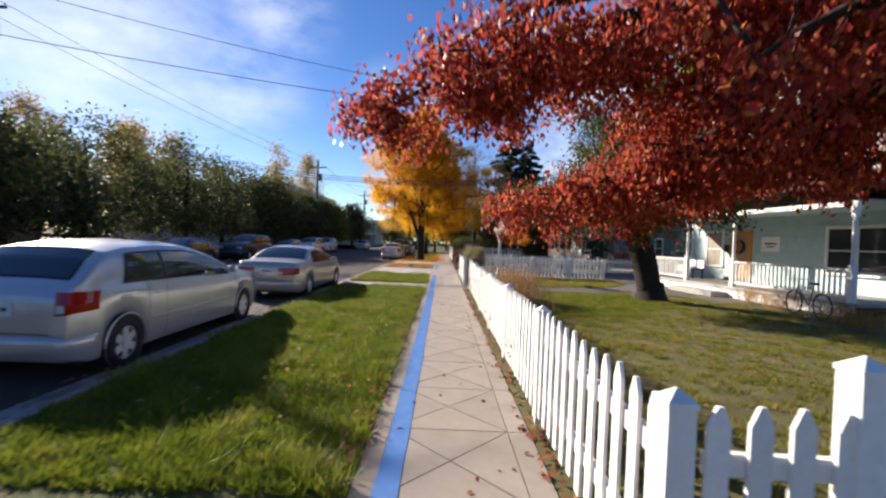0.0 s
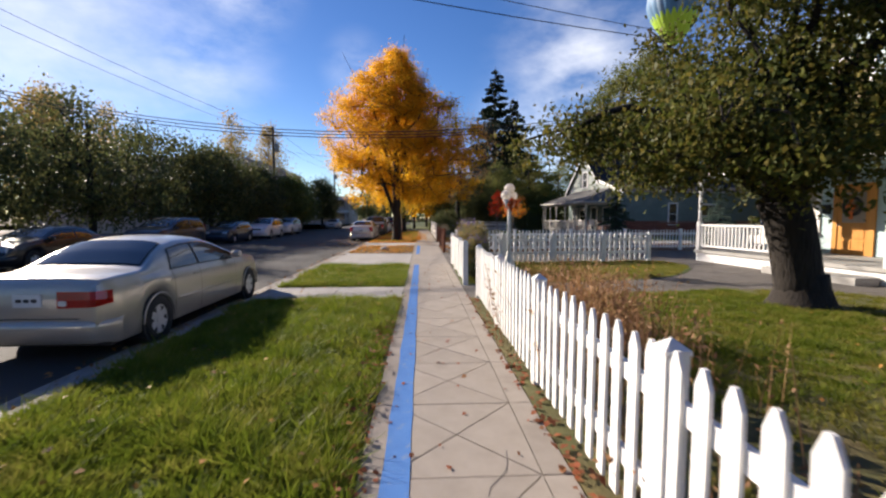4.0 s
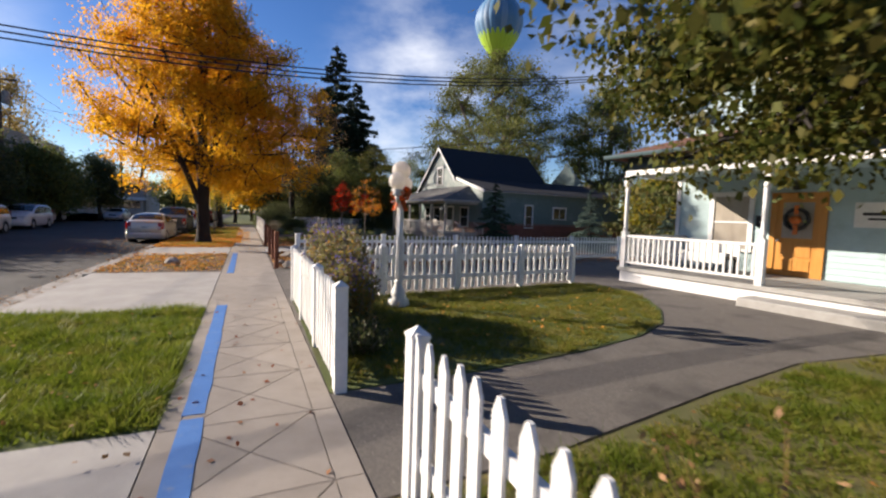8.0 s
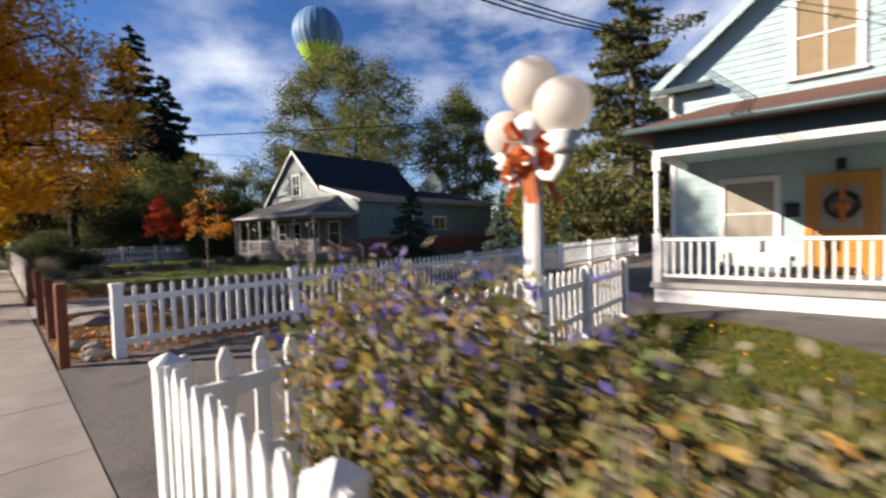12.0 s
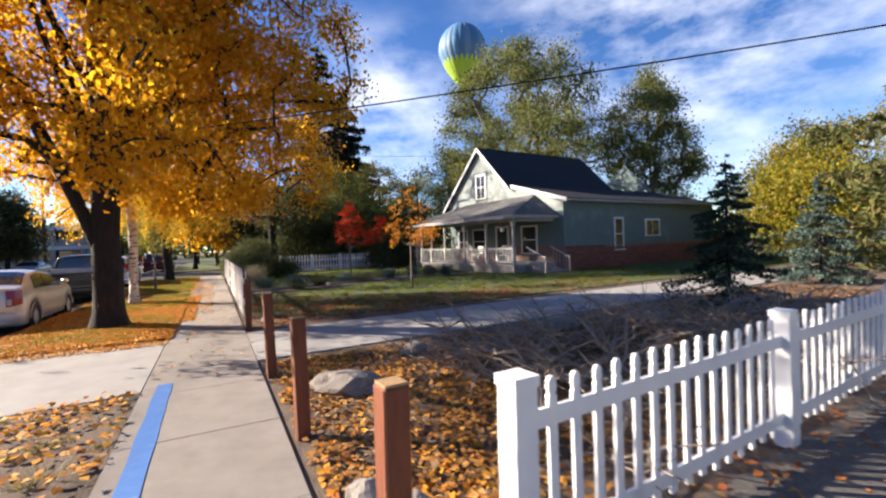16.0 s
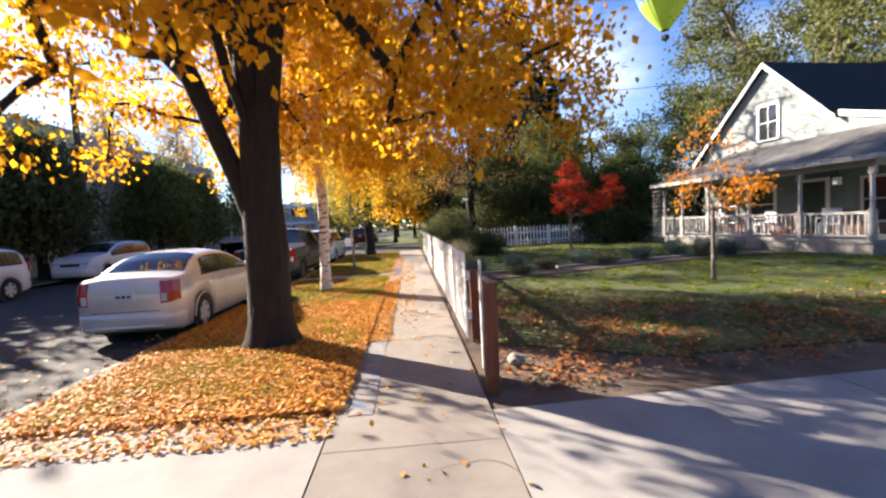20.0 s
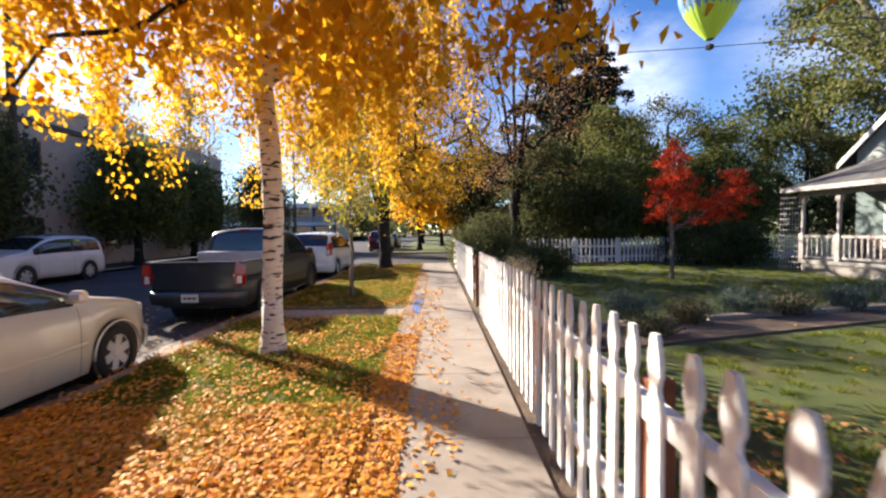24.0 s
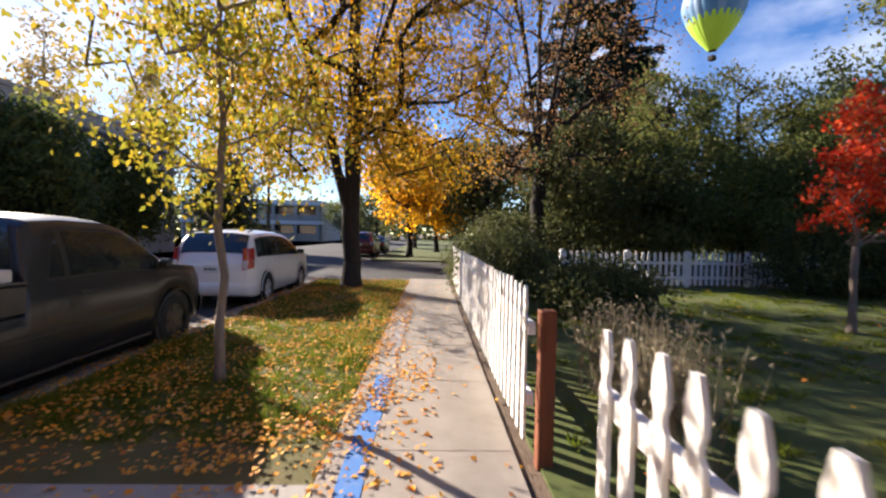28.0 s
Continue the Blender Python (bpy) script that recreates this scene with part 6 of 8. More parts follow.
car("champagne sedan parked at the kerb with red tail lamps", (-4.62, 10.25, Z), 0.3, CHAMPAGNE, 5.1, 1.80, 1.42, 3.25, "sedan")
car("pale silver sedan parked beside the golden maple", (-4.42, 36.78, Z), 0, PALESILVER, 4.4, 1.70, 1.46, 2.75, "compact", wheel_r=0.32)
car("charcoal pickup truck with chrome bumper parked at the kerb", (-4.35, 43.68, Z), 0, DARKGREY, 5.5, 1.86, 1.80, 3.35, "pickup", wheel_r=0.37)
car("white compact suv parked at the kerb ahead of the pickup", (-4.4, 50.9, Z), 0, WHITECAR, 4.5, 1.80, 1.68, 2.6, "suv", wheel_r=0.34)
car("white compact suv parked across the street, facing back", (-13.85, 51.2, Z), 180, WHITECAR, 4.5, 1.82, 1.68, 2.6, "suv", wheel_r=0.34)
car("white compact suv parked across the street, facing back", (-13.2, 43.1, Z), 180, WHITECAR, 4.5, 1.82, 1.68, 2.6, "suv", wheel_r=0.34)
car("dark minivan parked across the street", (-13.6, 29.6, Z), 180, NAVY, 4.9, 1.88, 1.74, 2.9, "suv", wheel_r=0.33)
car("black sedan parked across the street", (-13.4, 21.5, Z), 180, BLACKCAR, 4.7, 1.78, 1.44, 2.75, "sedan")
car("dark blue hatchback parked across the street", (-13.4, 36.6, Z), 180, NAVY, 4.3, 1.75, 1.48, 2.6, "hatch")
car("dark suv parked beyond the cross street", (-4.6, 72, Z), 0, MAROON, 4.7, 1.85, 1.75, 2.7, "suv", wheel_r=0.35)
car("black sedan parked far down the street", (-4.5, 79, Z), 0, BLACKCAR, 4.6, 1.78, 1.45, 2.7, "sedan")
car("silver sedan parked far across the street", (-13.4, 73, Z), 180, SILVER, 4.6, 1.78, 1.45, 2.7, "sedan")


# ---- house one: pale blue with a white porch ----
H1 = thing("house", "pale blue clapboard house with white railed porch", "house", (10.2, 19.78, 0), 5.0)
WX = 2.9


def window_unit(parent, name, x, y0, y1, z0, z1, depth, facing, trim, pane_mat, sash=1, frame_w=0.11, sill=True, mull=0):
    """A framed window on a wall whose face lies at x (facing -x) or at y (facing -y, with y0, y1 read along x)."""
    def put(a0, a1, d0, d1, b0, b1):
        return (x + min(d0, d1), x + max(d0, d1), a0, a1, b0, b1) if facing == "x" else (a0, a1, x + min(d0, d1), x + max(d0, d1), b0, b1)
    w = part(name, boxes(put(y0 + 0.002, y1 - 0.002, -0.012, 0.02, z0 + 0.002, z1 - 0.002)), pane_mat, parent)
    part("frame", boxes(put(y0 - frame_w, y0, -0.045, 0.02, z0 - 0.02, z1 + frame_w)), trim, w)
    part("frame", boxes(put(y1, y1 + frame_w, -0.045, 0.02, z0 - 0.02, z1 + frame_w)), trim, w)
    part("frame", boxes(put(y0, y1, -0.045, 0.02, z1, z1 + frame_w)), trim, w)
    if sill:
        part("sill", boxes(put(y0 - frame_w - 0.03, y1 + frame_w + 0.03, -0.085, 0.02, z0 - 0.09, z0 - 0.021)), trim, w)
    for k in range(1, sash + 1):
        z = z0 + (z1 - z0) * k / (sash + 1)
        part("sash_bar", boxes(put(y0, y1, -0.03, -0.013, z - 0.022, z + 0.022)), trim, w)
    for k in range(1, mull + 1):
        y = y0 + (y1 - y0) * k / (mull + 1)
        part("sash_bar", boxes(put(y - 0.02, y + 0.02, -0.03, -0.013, z0, z1)), trim, w)
    return w


def gable_boards(parent, x, y0, y1, z0, eave, apex_y, apex_z, material, step=0.155, left_y=None, cut=()):
    """Overlapping boards on a gable wall facing -x; each is one piece."""
    z = z0
    while z < apex_z - 0.06:
        zt = min(z + step, apex_z - 0.01)
        lo, hi = y0, y1
        zz = (z + zt) / 2
        if zz > eave:
            f = (zz - eave) / (apex_z - eave)
            lo, hi = y0 + (apex_y - y0) * f, y1 + (apex_y - y1) * f
        spans = [(lo, hi)]
        for c0, c1, b0, b1 in cut:
            if zt > b0 and z < b1:
                spans = [s for a, b in spans for s in ((a, min(b, c0)), (max(a, c1), b)) if s[1] - s[0] > 0.03]
        for a, b in spans:
            bm = bmesh.new()
            vs = [bm.verts.new(p) for p in ((x - 0.022, a, z), (x - 0.022, b, z), (x - 0.006, b, zt + 0.01), (x - 0.006, a, zt + 0.01), (x, a, z), (x, b, z))]
            bm.faces.new(vs[:4])
            bm.faces.new((vs[0], vs[4], vs[5], vs[1]))
            part("clapboard", bm, material, parent)
        z += step


def house_one():
    y0, y1, eave, ay, az = -9.35, 0.35, 5.3, -4.5, 9.18
    # walls as a shell, gable to the street
    bm = bmesh.new()
    prof = [(y0, 0), (y1, 0), (y1, eave), (ay, az), (y0, eave)]
    a = [bm.verts.new((WX, y, z)) for y, z in prof]
    b = [bm.verts.new((WX + 9.5, y, z)) for y, z in prof]
    bm.faces.new(a[::-1])
    bm.faces.new(b)
    for i in (0, 1, 4):
        j = (i + 1) % 5
        bm.faces.new((a[i], a[j], b[j], b[i]))
    wall = part("wall", bm, SIDING, H1)
    cuts = [(-1.95, -0.75, 0.95, 2.62), (-3.62, -2.42, 0.4, 2.75), (-3.35, -2.1, 4.7, 6.6), (-9.2, -6.9, 1.0, 2.7)]
    gable_boards(wall, WX, y0, y1, 0.42, eave, ay, az, SIDING, cut=cuts)
    for y in (y0, y1 - 0.12):
        part("corner_board", boxes((WX - 0.05, WX + 0.06, y, y + 0.12, 0.4, eave)), TRIM, H1)
    # roof: two slopes with overhang, soffit and barge boards
    s = (az - eave) / (y1 - ay)
    for sgn, ye in ((1, y1), (-1, y0)):
        yo = ye + sgn * 0.4
        zo = eave - 0.4 * s
        bm = bmesh.new()
        q = [(WX - 0.32, yo, zo + 0.06), (WX + 10, yo, zo + 0.06), (WX + 10, ay, az + 0.06), (WX - 0.32, ay, az + 0.06)]
        lo = [bm.verts.new(p) for p in q]
        hi = [bm.verts.new((x, y, z + 0.11)) for x, y, z in q]
        bm.faces.new(lo)
        bm.faces.new(hi[::-1])
        for i in range(4):
            bm.faces.new((lo[i], lo[(i + 1) % 4], hi[(i + 1) % 4], hi[i]))
        part("roof", bm, SHINGLE, H1)
        bm = bmesh.new()
        c = [(WX - 0.36, yo, zo - 0.10), (WX - 0.32, yo, zo - 0.10), (WX - 0.32, ay, az - 0.10), (WX - 0.36, ay, az - 0.10)]
        lo = [bm.verts.new(p) for p in c]
        hi = [bm.verts.new((x, y, z + 0.25)) for x, y, z in c]
        bm.faces.new(lo)
        bm.faces.new(hi[::-1])
        for i in range(4):
            bm.faces.new((lo[i], lo[(i + 1) % 4], hi[(i + 1) % 4], hi[i]))
        part("barge_board", bm, SIDING, H1)
        # boxed eave return at the corner
        part("eave_return", boxes((WX - 0.32, WX + 9.5, min(ye, yo), max(ye, yo), zo - 0.06, zo + 0.05)), TRIM, H1)
        part("eave_return", boxes((WX - 0.36, WX - 0.02, min(ye - sgn * 1.0, yo), max(ye - sgn * 1.0, yo), zo - 0.02, zo + 0.12)), GUTTER, H1)
    for yy, zz in ((y1 - 0.12, eave - 0.75), (y0 + 0.06, eave - 0.75)):
        part("bracket", boxes((WX - 0.25, WX - 0.02, yy, yy + 0.08, zz, zz + 0.5), bevel=0.03), TRIM, H1)
    # porch
    pl = -10.6
    part("porch_deck", boxes((-0.12, WX, pl, 0.12, 0.30, 0.40)), DECK, H1)
    part("porch_skirt", boxes((-0.06, 0.0, pl, 0.06, -0.05, 0.30)), TRIM, H1)
    part("porch_skirt", boxes((0.0, WX, 0.0, 0.06, -0.05, 0.30)), TRIM, H1)
    part("porch_beam", boxes((-0.06, 0.08, pl, 0.06, 3.02, 3.16)), TRIM, H1)
    part("porch_beam", boxes((0.08, WX, -0.06, 0.06, 3.02, 3.16)), TRIM, H1)
    part("porch_fascia", boxes((-0.03, 0.03, pl, 0.04, 3.16, 3.52)), GUTTER, H1)
    part("porch_fascia", boxes((0.03, WX, 0.0, 0.04, 3.16, 3.52)), GUTTER, H1)
    part("porch_ceiling", boxes((0.08, WX, pl, -0.06, 3.17, 3.21)), SIDING, H1)
    bm = bmesh.new()
    e = 0.45
    q = [(-e, pl - e, 3.5), (-e, e, 3.5), (WX, e, 3.5), (WX, -0.7, 4.46), (WX, pl + 0.7, 4.46), (WX, pl - e, 3.5)]
    v = [bm.verts.new(p) for p in q] + [bm.verts.new((x, y, z + 0.08)) for x, y, z in q]
    bm.faces.new((v[6], v[7], v[9], v[10]))
    bm.faces.new((v[7], v[8], v[9]))
    bm.faces.new((v[6], v[10], v[11]))
    bm.faces.new((v[0], v[1], v[2], v[3], v[4], v[5]))
    for i, j in ((0, 1), (1, 2), (5, 0)):
        bm.faces.new((v[i], v[j], v[j + 6], v[i + 6]))
    part("porch_roof", bm, BROWNSHINGLE, H1)
    bm = bmesh.new()
    tube(bm, [(-e - 0.05, pl - e, 3.53), (-e - 0.05, e + 0.03, 3.53)], [0.06, 0.06], 8)
    part("gutter", bm, GUTTER, H1, smooth=True)
    bm = bmesh.new()
    tube(bm, [(-e, e + 0.05, 3.53), (WX, e + 0.05, 3.53)], [0.06, 0.06], 8)
    part("gutter", bm, GUTTER, H1, smooth=True)
    posts = (0.0, -3.57, -6.2, -10.5)
    for y in posts:
        bm = bmesh.new()
        box(bm, -0.075, 0.075, y - 0.075, y + 0.075, 0.4, 1.42)
        lathe(bm, [(0.07, 1.42), (0.05, 1.47), (0.066, 1.53), (0.055, 1.62), (0.058, 2.5), (0.066, 2.62), (0.048, 2.68), (0.07, 2.74)], 12, (0, y, 0))
        box(bm, -0.075, 0.075, y - 0.075, y + 0.075, 2.74, 3.02)
        part("porch_post", bm, TRIM, H1)
    for a, b in ((posts[1], posts[0]), (posts[3], posts[2])):
        part("handrail", boxes((-0.05, 0.05, a + 0.076, b - 0.076, 1.26, 1.33), bevel=0.012), TRIM, H1)
        part("bottom_rail", boxes((-0.035, 0.035, a + 0.076, b - 0.076, 0.52, 0.58)), TRIM, H1)
        k = int((b - a) / 0.155)
        bal = mesh_of(boxes((-0.02, 0.02, -0.02, 0.02, 0, 0.68)), "baluster", TRIM)
        for i in range(1, k):
            piece("baluster", bal, pose(0, a + (b - a) * i / k, 0.58), H1)
    part("handrail", boxes((0.076, WX, -0.05, 0.05, 1.26, 1.33)), TRIM, H1)
    bal = mesh_of(boxes((-0.02, 0.02, -0.02, 0.02, 0, 0.74)), "baluster", TRIM)
    for i in range(1, 18):
        piece("baluster", bal, pose(0.076 + i * 0.155, 0, 0.52), H1)
    part("porch_step", boxes((-0.75, -0.065, -6.1, -3.5, -0.05, 0.17), bevel=0.02), DECK, H1)
    # openings
    window_unit(H1, "window", WX - 0.024, -1.84, -0.87, 1.05, 2.55, 0.05, "x", TRIM, CURTAIN_REFLECTION, 1, 0.13)
    window_unit(H1, "window", WX - 0.024, -3.24, -2.24, 4.85, 6.5, 0.05, "x", TRIM, BLIND, 1, 0.14, mull=1)
    window_unit(H1, "window", WX - 0.024, -5.6, -5.1 + 0.5, 4.85, 6.5, 0.05, "x", TRIM, BLIND, 1, 0.14)
    window_unit(H1, "window", WX - 0.024, -9.0, -8.1, 1.1, 2.6, 0.05, "x", TRIM, WINGLASS, 1, 0.11)
    window_unit(H1, "window", WX - 0.024, -7.95, -7.05, 1.1, 2.6, 0.05, "x", TRIM, WINGLASS, 1, 0.11)
    d = part("front_door", boxes((WX - 0.045, WX, -3.5, -2.54, 0.41, 2.48)), DOORWOOD, H1, "varnished orange wooden front door")
    for r in ((-3.64, -3.5, 0.41, 2.62), (-2.54, -2.40, 0.41, 2.62)):
        part("door_frame", boxes((WX - 0.075, WX, r[0], r[1], r[2], r[3])), DOORWOOD, d)
    part("door_frame", boxes((WX - 0.075, WX, -3.5, -2.54, 2.48, 2.62)), DOORWOOD, d)
    # the reflection on this glass is put into its pale colour
    part("door_glass", boxes((WX - 0.056, WX - 0.044, -3.36, -2.68, 1.42, 2.36)), CURTAIN_REFLECTION, d)
    for z0, z1 in ((0.55, 0.85), (0.92, 1.32)):
        part("door_panel", boxes((WX - 0.06, WX - 0.044, -3.36, -3.06, z0, z1), bevel=0.008), DOORWOOD, d)
        part("door_panel", boxes((WX - 0.06, WX - 0.044, -2.98, -2.68, z0, z1), bevel=0.008), DOORWOOD, d)
    bm = bmesh.new()
    ball(bm, (WX - 0.09, -2.61, 1.35), 0.035, 10, 8)
    part("door_knob", bm, CHROME, d)


house_one()


def on_house1(x, y, z, rz=0.0):
    return H1.matrix_basis @ pose(x, y, z, 0, 0, rz)


# wreath on the front door
w = thing("door_wreath", "dark twig wreath with an orange bow and pumpkin", "wreath")
bm = bmesh.new()
pts = [(0, 0.26 * math.cos(2 * math.pi * k / 22), 0.26 * math.sin(2 * math.pi * k / 22)) for k in range(23)]
tube(bm, pts, [0.05 + 0.008 * math.sin(k * 2.3) for k in range(23)], 8)
part("ring", bm, PLASTIC, w)
part("pumpkin", ball(bmesh.new(), (-0.06, 0, -0.02), 0.13, 14, 10, 0.85), PUMPKIN, w, smooth=True)
part("bow", boxes((-0.05, -0.03, -0.05, 0.05, 0.12, 0.36)), RIBBON, w)
part("ribbon_tail", boxes((-0.05, -0.03, -0.06, 0.05, -0.4, -0.14)), RIBBON, w)
w.matrix_basis = on_house1(WX - 0.12, -3.02, 1.92)
# letterbox, plaque, lantern
w = thing("mailbox", "small black wall mailbox beside the door", "mailbox")
part("body", boxes((-0.07, 0, -0.13, 0.13, -0.16, 0.12), bevel=0.015), PLASTIC, w)
part("lid", boxes((-0.085, 0, -0.14, 0.14, 0.12, 0.15), bevel=0.006), PLASTIC, w)
w.matrix_basis = on_house1(WX - 0.03, -2.18, 1.85)
w = thing("wall_sign", "pale framed sign board on the house wall", "sign")
part("board", boxes((-0.02, 0, -0.40, 0.40, -0.26, 0.26)), CLOTH, w)
part("frame", boxes((-0.03, 0, -0.42, 0.42, 0.26, 0.30), (-0.03, 0, -0.42, 0.42, -0.30, -0.26), (-0.03, 0, -0.45, -0.40, -0.30, 0.30), (-0.03, 0, 0.40, 0.45, -0.30, 0.30)), TRIM, w)
part("lettering_bars", boxes((-0.024, -0.0201, -0.3, 0.3, -0.01, 0.06), (-0.024, -0.0201, -0.2, 0.2, -0.12, -0.07)), PLASTIC, w)
w.matrix_basis = on_house1(WX - 0.025, -4.6, 2.05)
w = thing("porch_lantern", "dark metal lantern above the front door", "lamp")
part("body", boxes((-0.22, -0.06, -0.08, 0.08, -0.14, 0.1), bevel=0.02), PLASTIC, w)
part("arm", boxes((-0.06, 0, -0.02, 0.02, 0.02, 0.06)), PLASTIC, w)
w.matrix_basis = on_house1(WX - 0.03, -3.0, 2.82)
# porch bench with a white cover
w = thing("porch_bench", "porch bench draped with a white cover", "bench")
part("seat", boxes((-0.3, 0.25, -0.7, 0.7, 0.40, 0.46), bevel=0.01), PLASTIC, w)
for x in (-0.25, 0.2):
    for y in (-0.62, 0.62):
        part("leg", boxes((x - 0.025, x + 0.025, y - 0.025, y + 0.025, 0, 0.40)), PLASTIC, w)
bm = boxes((-0.34, -0.02, -0.62, 0.60, 0.462, 0.56), (-0.37, -0.34, -0.6, 0.58, 0.28, 0.55), bevel=0.02)
part("cover", bm, CLOTH, w, "white fabric cover")
part("backrest", boxes((0.22, 0.27, -0.7, 0.7, 0.47, 0.85), bevel=0.01), CLOTH, w)
w.matrix_basis = on_house1(1.5, -1.55, 0.40)
# bicycle leaning by the porch
w = thing("bicycle", "old teal bicycle standing in front of the porch", "bicycle", (9.9, 9.25, 0.0), 84)
TEAL = mat("teal_bicycle_paint", (0.02, 0.22, 0.22), (0.015, 0.17, 0.17), rough=0.35, coat=0.4)
for x in (-0.5, 0.55):
    bm = bmesh.new()
    tube(bm, [(x + 0.32 * math.cos(k * math.pi / 12), 0, 0.335 + 0.32 * math.sin(k * math.pi / 12)) for k in range(25)], [0.02] * 25, 6)
    wh = part("wheel", bm, BLACK, w, smooth=True)
    for k in range(10):
        a = k * math.pi / 5
        bm = bmesh.new()
        tube(bm, [(x, 0, 0.335), (x + 0.31 * math.cos(a), 0, 0.335 + 0.31 * math.sin(a))], [0.004, 0.004], 4)
        part("spoke", bm, CHROME, wh)
for nm, p, q, r, m in (("frame_tube", (-0.5, 0, 0.335), (-0.02, 0, 0.30), 0.012, TEAL), ("frame_tube", (-0.02, 0, 0.30), (-0.18, 0, 0.86), 0.017, TEAL), ("frame_tube", (-0.16, 0, 0.76), (0.40, 0, 0.80), 0.017, TEAL), ("frame_tube", (-0.02, 0, 0.30), (0.40, 0, 0.74), 0.02, TEAL), ("frame_tube", (-0.5, 0, 0.335), (-0.16, 0, 0.76), 0.011, TEAL), ("fork", (0.55, 0, 0.335), (0.38, 0, 0.92), 0.015, TEAL), ("handlebar", (0.36, -0.27, 0.98), (0.36, 0.27, 0.98), 0.013, CHROME), ("stem", (0.38, 0, 0.90), (0.36, 0, 0.98), 0.014, CHROME)):
    bm = bmesh.new()
    tube(bm, [p, q], [r, r], 8)
    part(nm, bm, m, w, smooth=True)
part("saddle", boxes((-0.30, -0.06, -0.07, 0.07, 0.87, 0.93), bevel=0.02), PLASTIC, w)
part("pedal", boxes((-0.06, 0.06, 0.06, 0.14, 0.13, 0.155)), PLASTIC, w)
part("kickstand", boxes((-0.12, -0.10, 0.02, 0.16, 0.0, 0.02), (-0.12, -0.10, 0.02, 0.045, 0.0, 0.30)), CHROME, w)


# ---- house two: grey-teal with brick base ----
H2 = thing("house", "old grey-teal house with brick base and dark shingle roof", "house", (16.55, 39.75, 0), 5.0)


def house_two():
    D = 15.2
    ay, az = 6.9, 7.65           # ridge
    ny, nz = 4.25, 5.0            # break of the roof on the south side
    e0, ez = 0.0, 3.75            # south eave
    ly, lz = 10.6, 4.3            # north eave
    prof = [(0, 1.28), (e0, ez), (ny, nz - 0.05), (ay, az), (ly, lz), (ly, 1.28)]
    bm = bmesh.new()
    a = [bm.verts.new((0, y, z)) for y, z in prof]
    b = [bm.verts.new((D, y, z)) for y, z in prof]
    bm.faces.new(a)
    bm.faces.new(b[::-1])
    for i in (0, 4):
        bm.faces.new((a[i], b[i], b[i + 1], a[i + 1]))
    part("wall", bm, SIDING_B, H2)
    # gable boards in a paler, weathered colour
    z = ez - 0.6
    while z < az - 0.08:
        zz = z + 0.09
        lo = 0.02 if zz < ez else (zz - ez) / (nz - ez) * ny if zz < nz else ny + (zz - nz) / (az - nz) * (ay - ny)
        hi = ly if zz < lz else ly + (zz - lz) / (az - lz) * (ay - ly)
        for c0, c1 in ([(6.27, 7.43)] if 4.35 < zz < 6.05 else [(99, 99)]):
            for p, q in ((lo, min(hi, c0)), (c1, hi)):
                if q - p > 0.04:
                    bm = bmesh.new()
                    vs = [bm.verts.new(v) for v in ((-0.026, p, z), (-0.026, q, z), (-0.008, q, z + 0.19), (-0.008, p, z + 0.19), (0, p, z), (0, q, z))]
                    bm.faces.new(vs[:4])
                    bm.faces.new((vs[0], vs[4], vs[5], vs[1]))
                    part("clapboard", bm, GABLE_B, H2)
        z += 0.18
    part("brick_base", boxes((-0.02, D + 0.02, -0.02, ly + 0.02, -0.1, 1.28)), MORTAR, H2, "red brick base course")
    # roof planes
    def plane(rows, th=0.12, m=SHINGLE, nm="roof"):
        bm = bmesh.new()
        lo = [bm.verts.new(p) for p in rows]
        hi = [bm.verts.new((x, y, z + th)) for x, y, z in rows]
        bm.faces.new(lo)
        bm.faces.new(hi[::-1])
        n = len(rows)
        for i in range(n):
            bm.faces.new((lo[i], lo[(i + 1) % n], hi[(i + 1) % n], hi[i]))
        return part(nm, bm, m, H2)
    RL = 9.6   # the steep roof is shorter than the house
    plane([(-0.25, ny - 0.35, nz - 0.3), (RL + 0.2, ny - 0.35, nz - 0.3), (RL + 0.2, ay, az), (-0.25, ay, az)])
    plane([(-0.25, ly + 0.5, lz - 0.45), (RL + 0.2, ly + 0.5, lz - 0.45), (RL + 0.2, ay, az + 0.001), (-0.25, ay, az + 0.001)])
    plane([(-0.13, -0.35, ez - 0.06), (D + 0.3, -0.35, ez - 0.06), (D + 0.3, ny + 0.3, nz + 0.02), (-0.13, ny + 0.3, nz + 0.02)], 0.09)
    plane([(RL, ny, nz - 0.02), (D + 0.3, ny, nz - 0.02), (D + 0.3, ly + 0.3, lz + 0.1), (RL, ly + 0.3, lz + 0.1)], 0.09)
    for p, q in (((ny - 0.35, nz - 0.3), (ay, az)), ((ly + 0.5, lz - 0.45), (ay, az)), ((-0.35, ez - 0.06), (ny - 0.4, nz - 0.12))):
        bm = bmesh.new()
        vs = [bm.verts.new(v) for v in ((-0.29, p[0], p[1] - 0.12), (-0.26, p[0], p[1] - 0.12), (-0.26, q[0], q[1] - 0.12), (-0.29, q[0], q[1] - 0.12))]
        vt = [bm.verts.new((v.co.x, v.co.y, v.co.z + 0.22)) for v in vs]
        bm.faces.new(vs)
        bm.faces.new(vt[::-1])
        for i in range(4):
            bm.faces.new((vs[i], vs[(i + 1) % 4], vt[(i + 1) % 4], vt[i]))
        if p[0] < 0:
            bmesh.ops.translate(bm, vec=(0.12, 0, 0), verts=bm.verts[:])
        part("barge_board", bm, TRIM, H2)
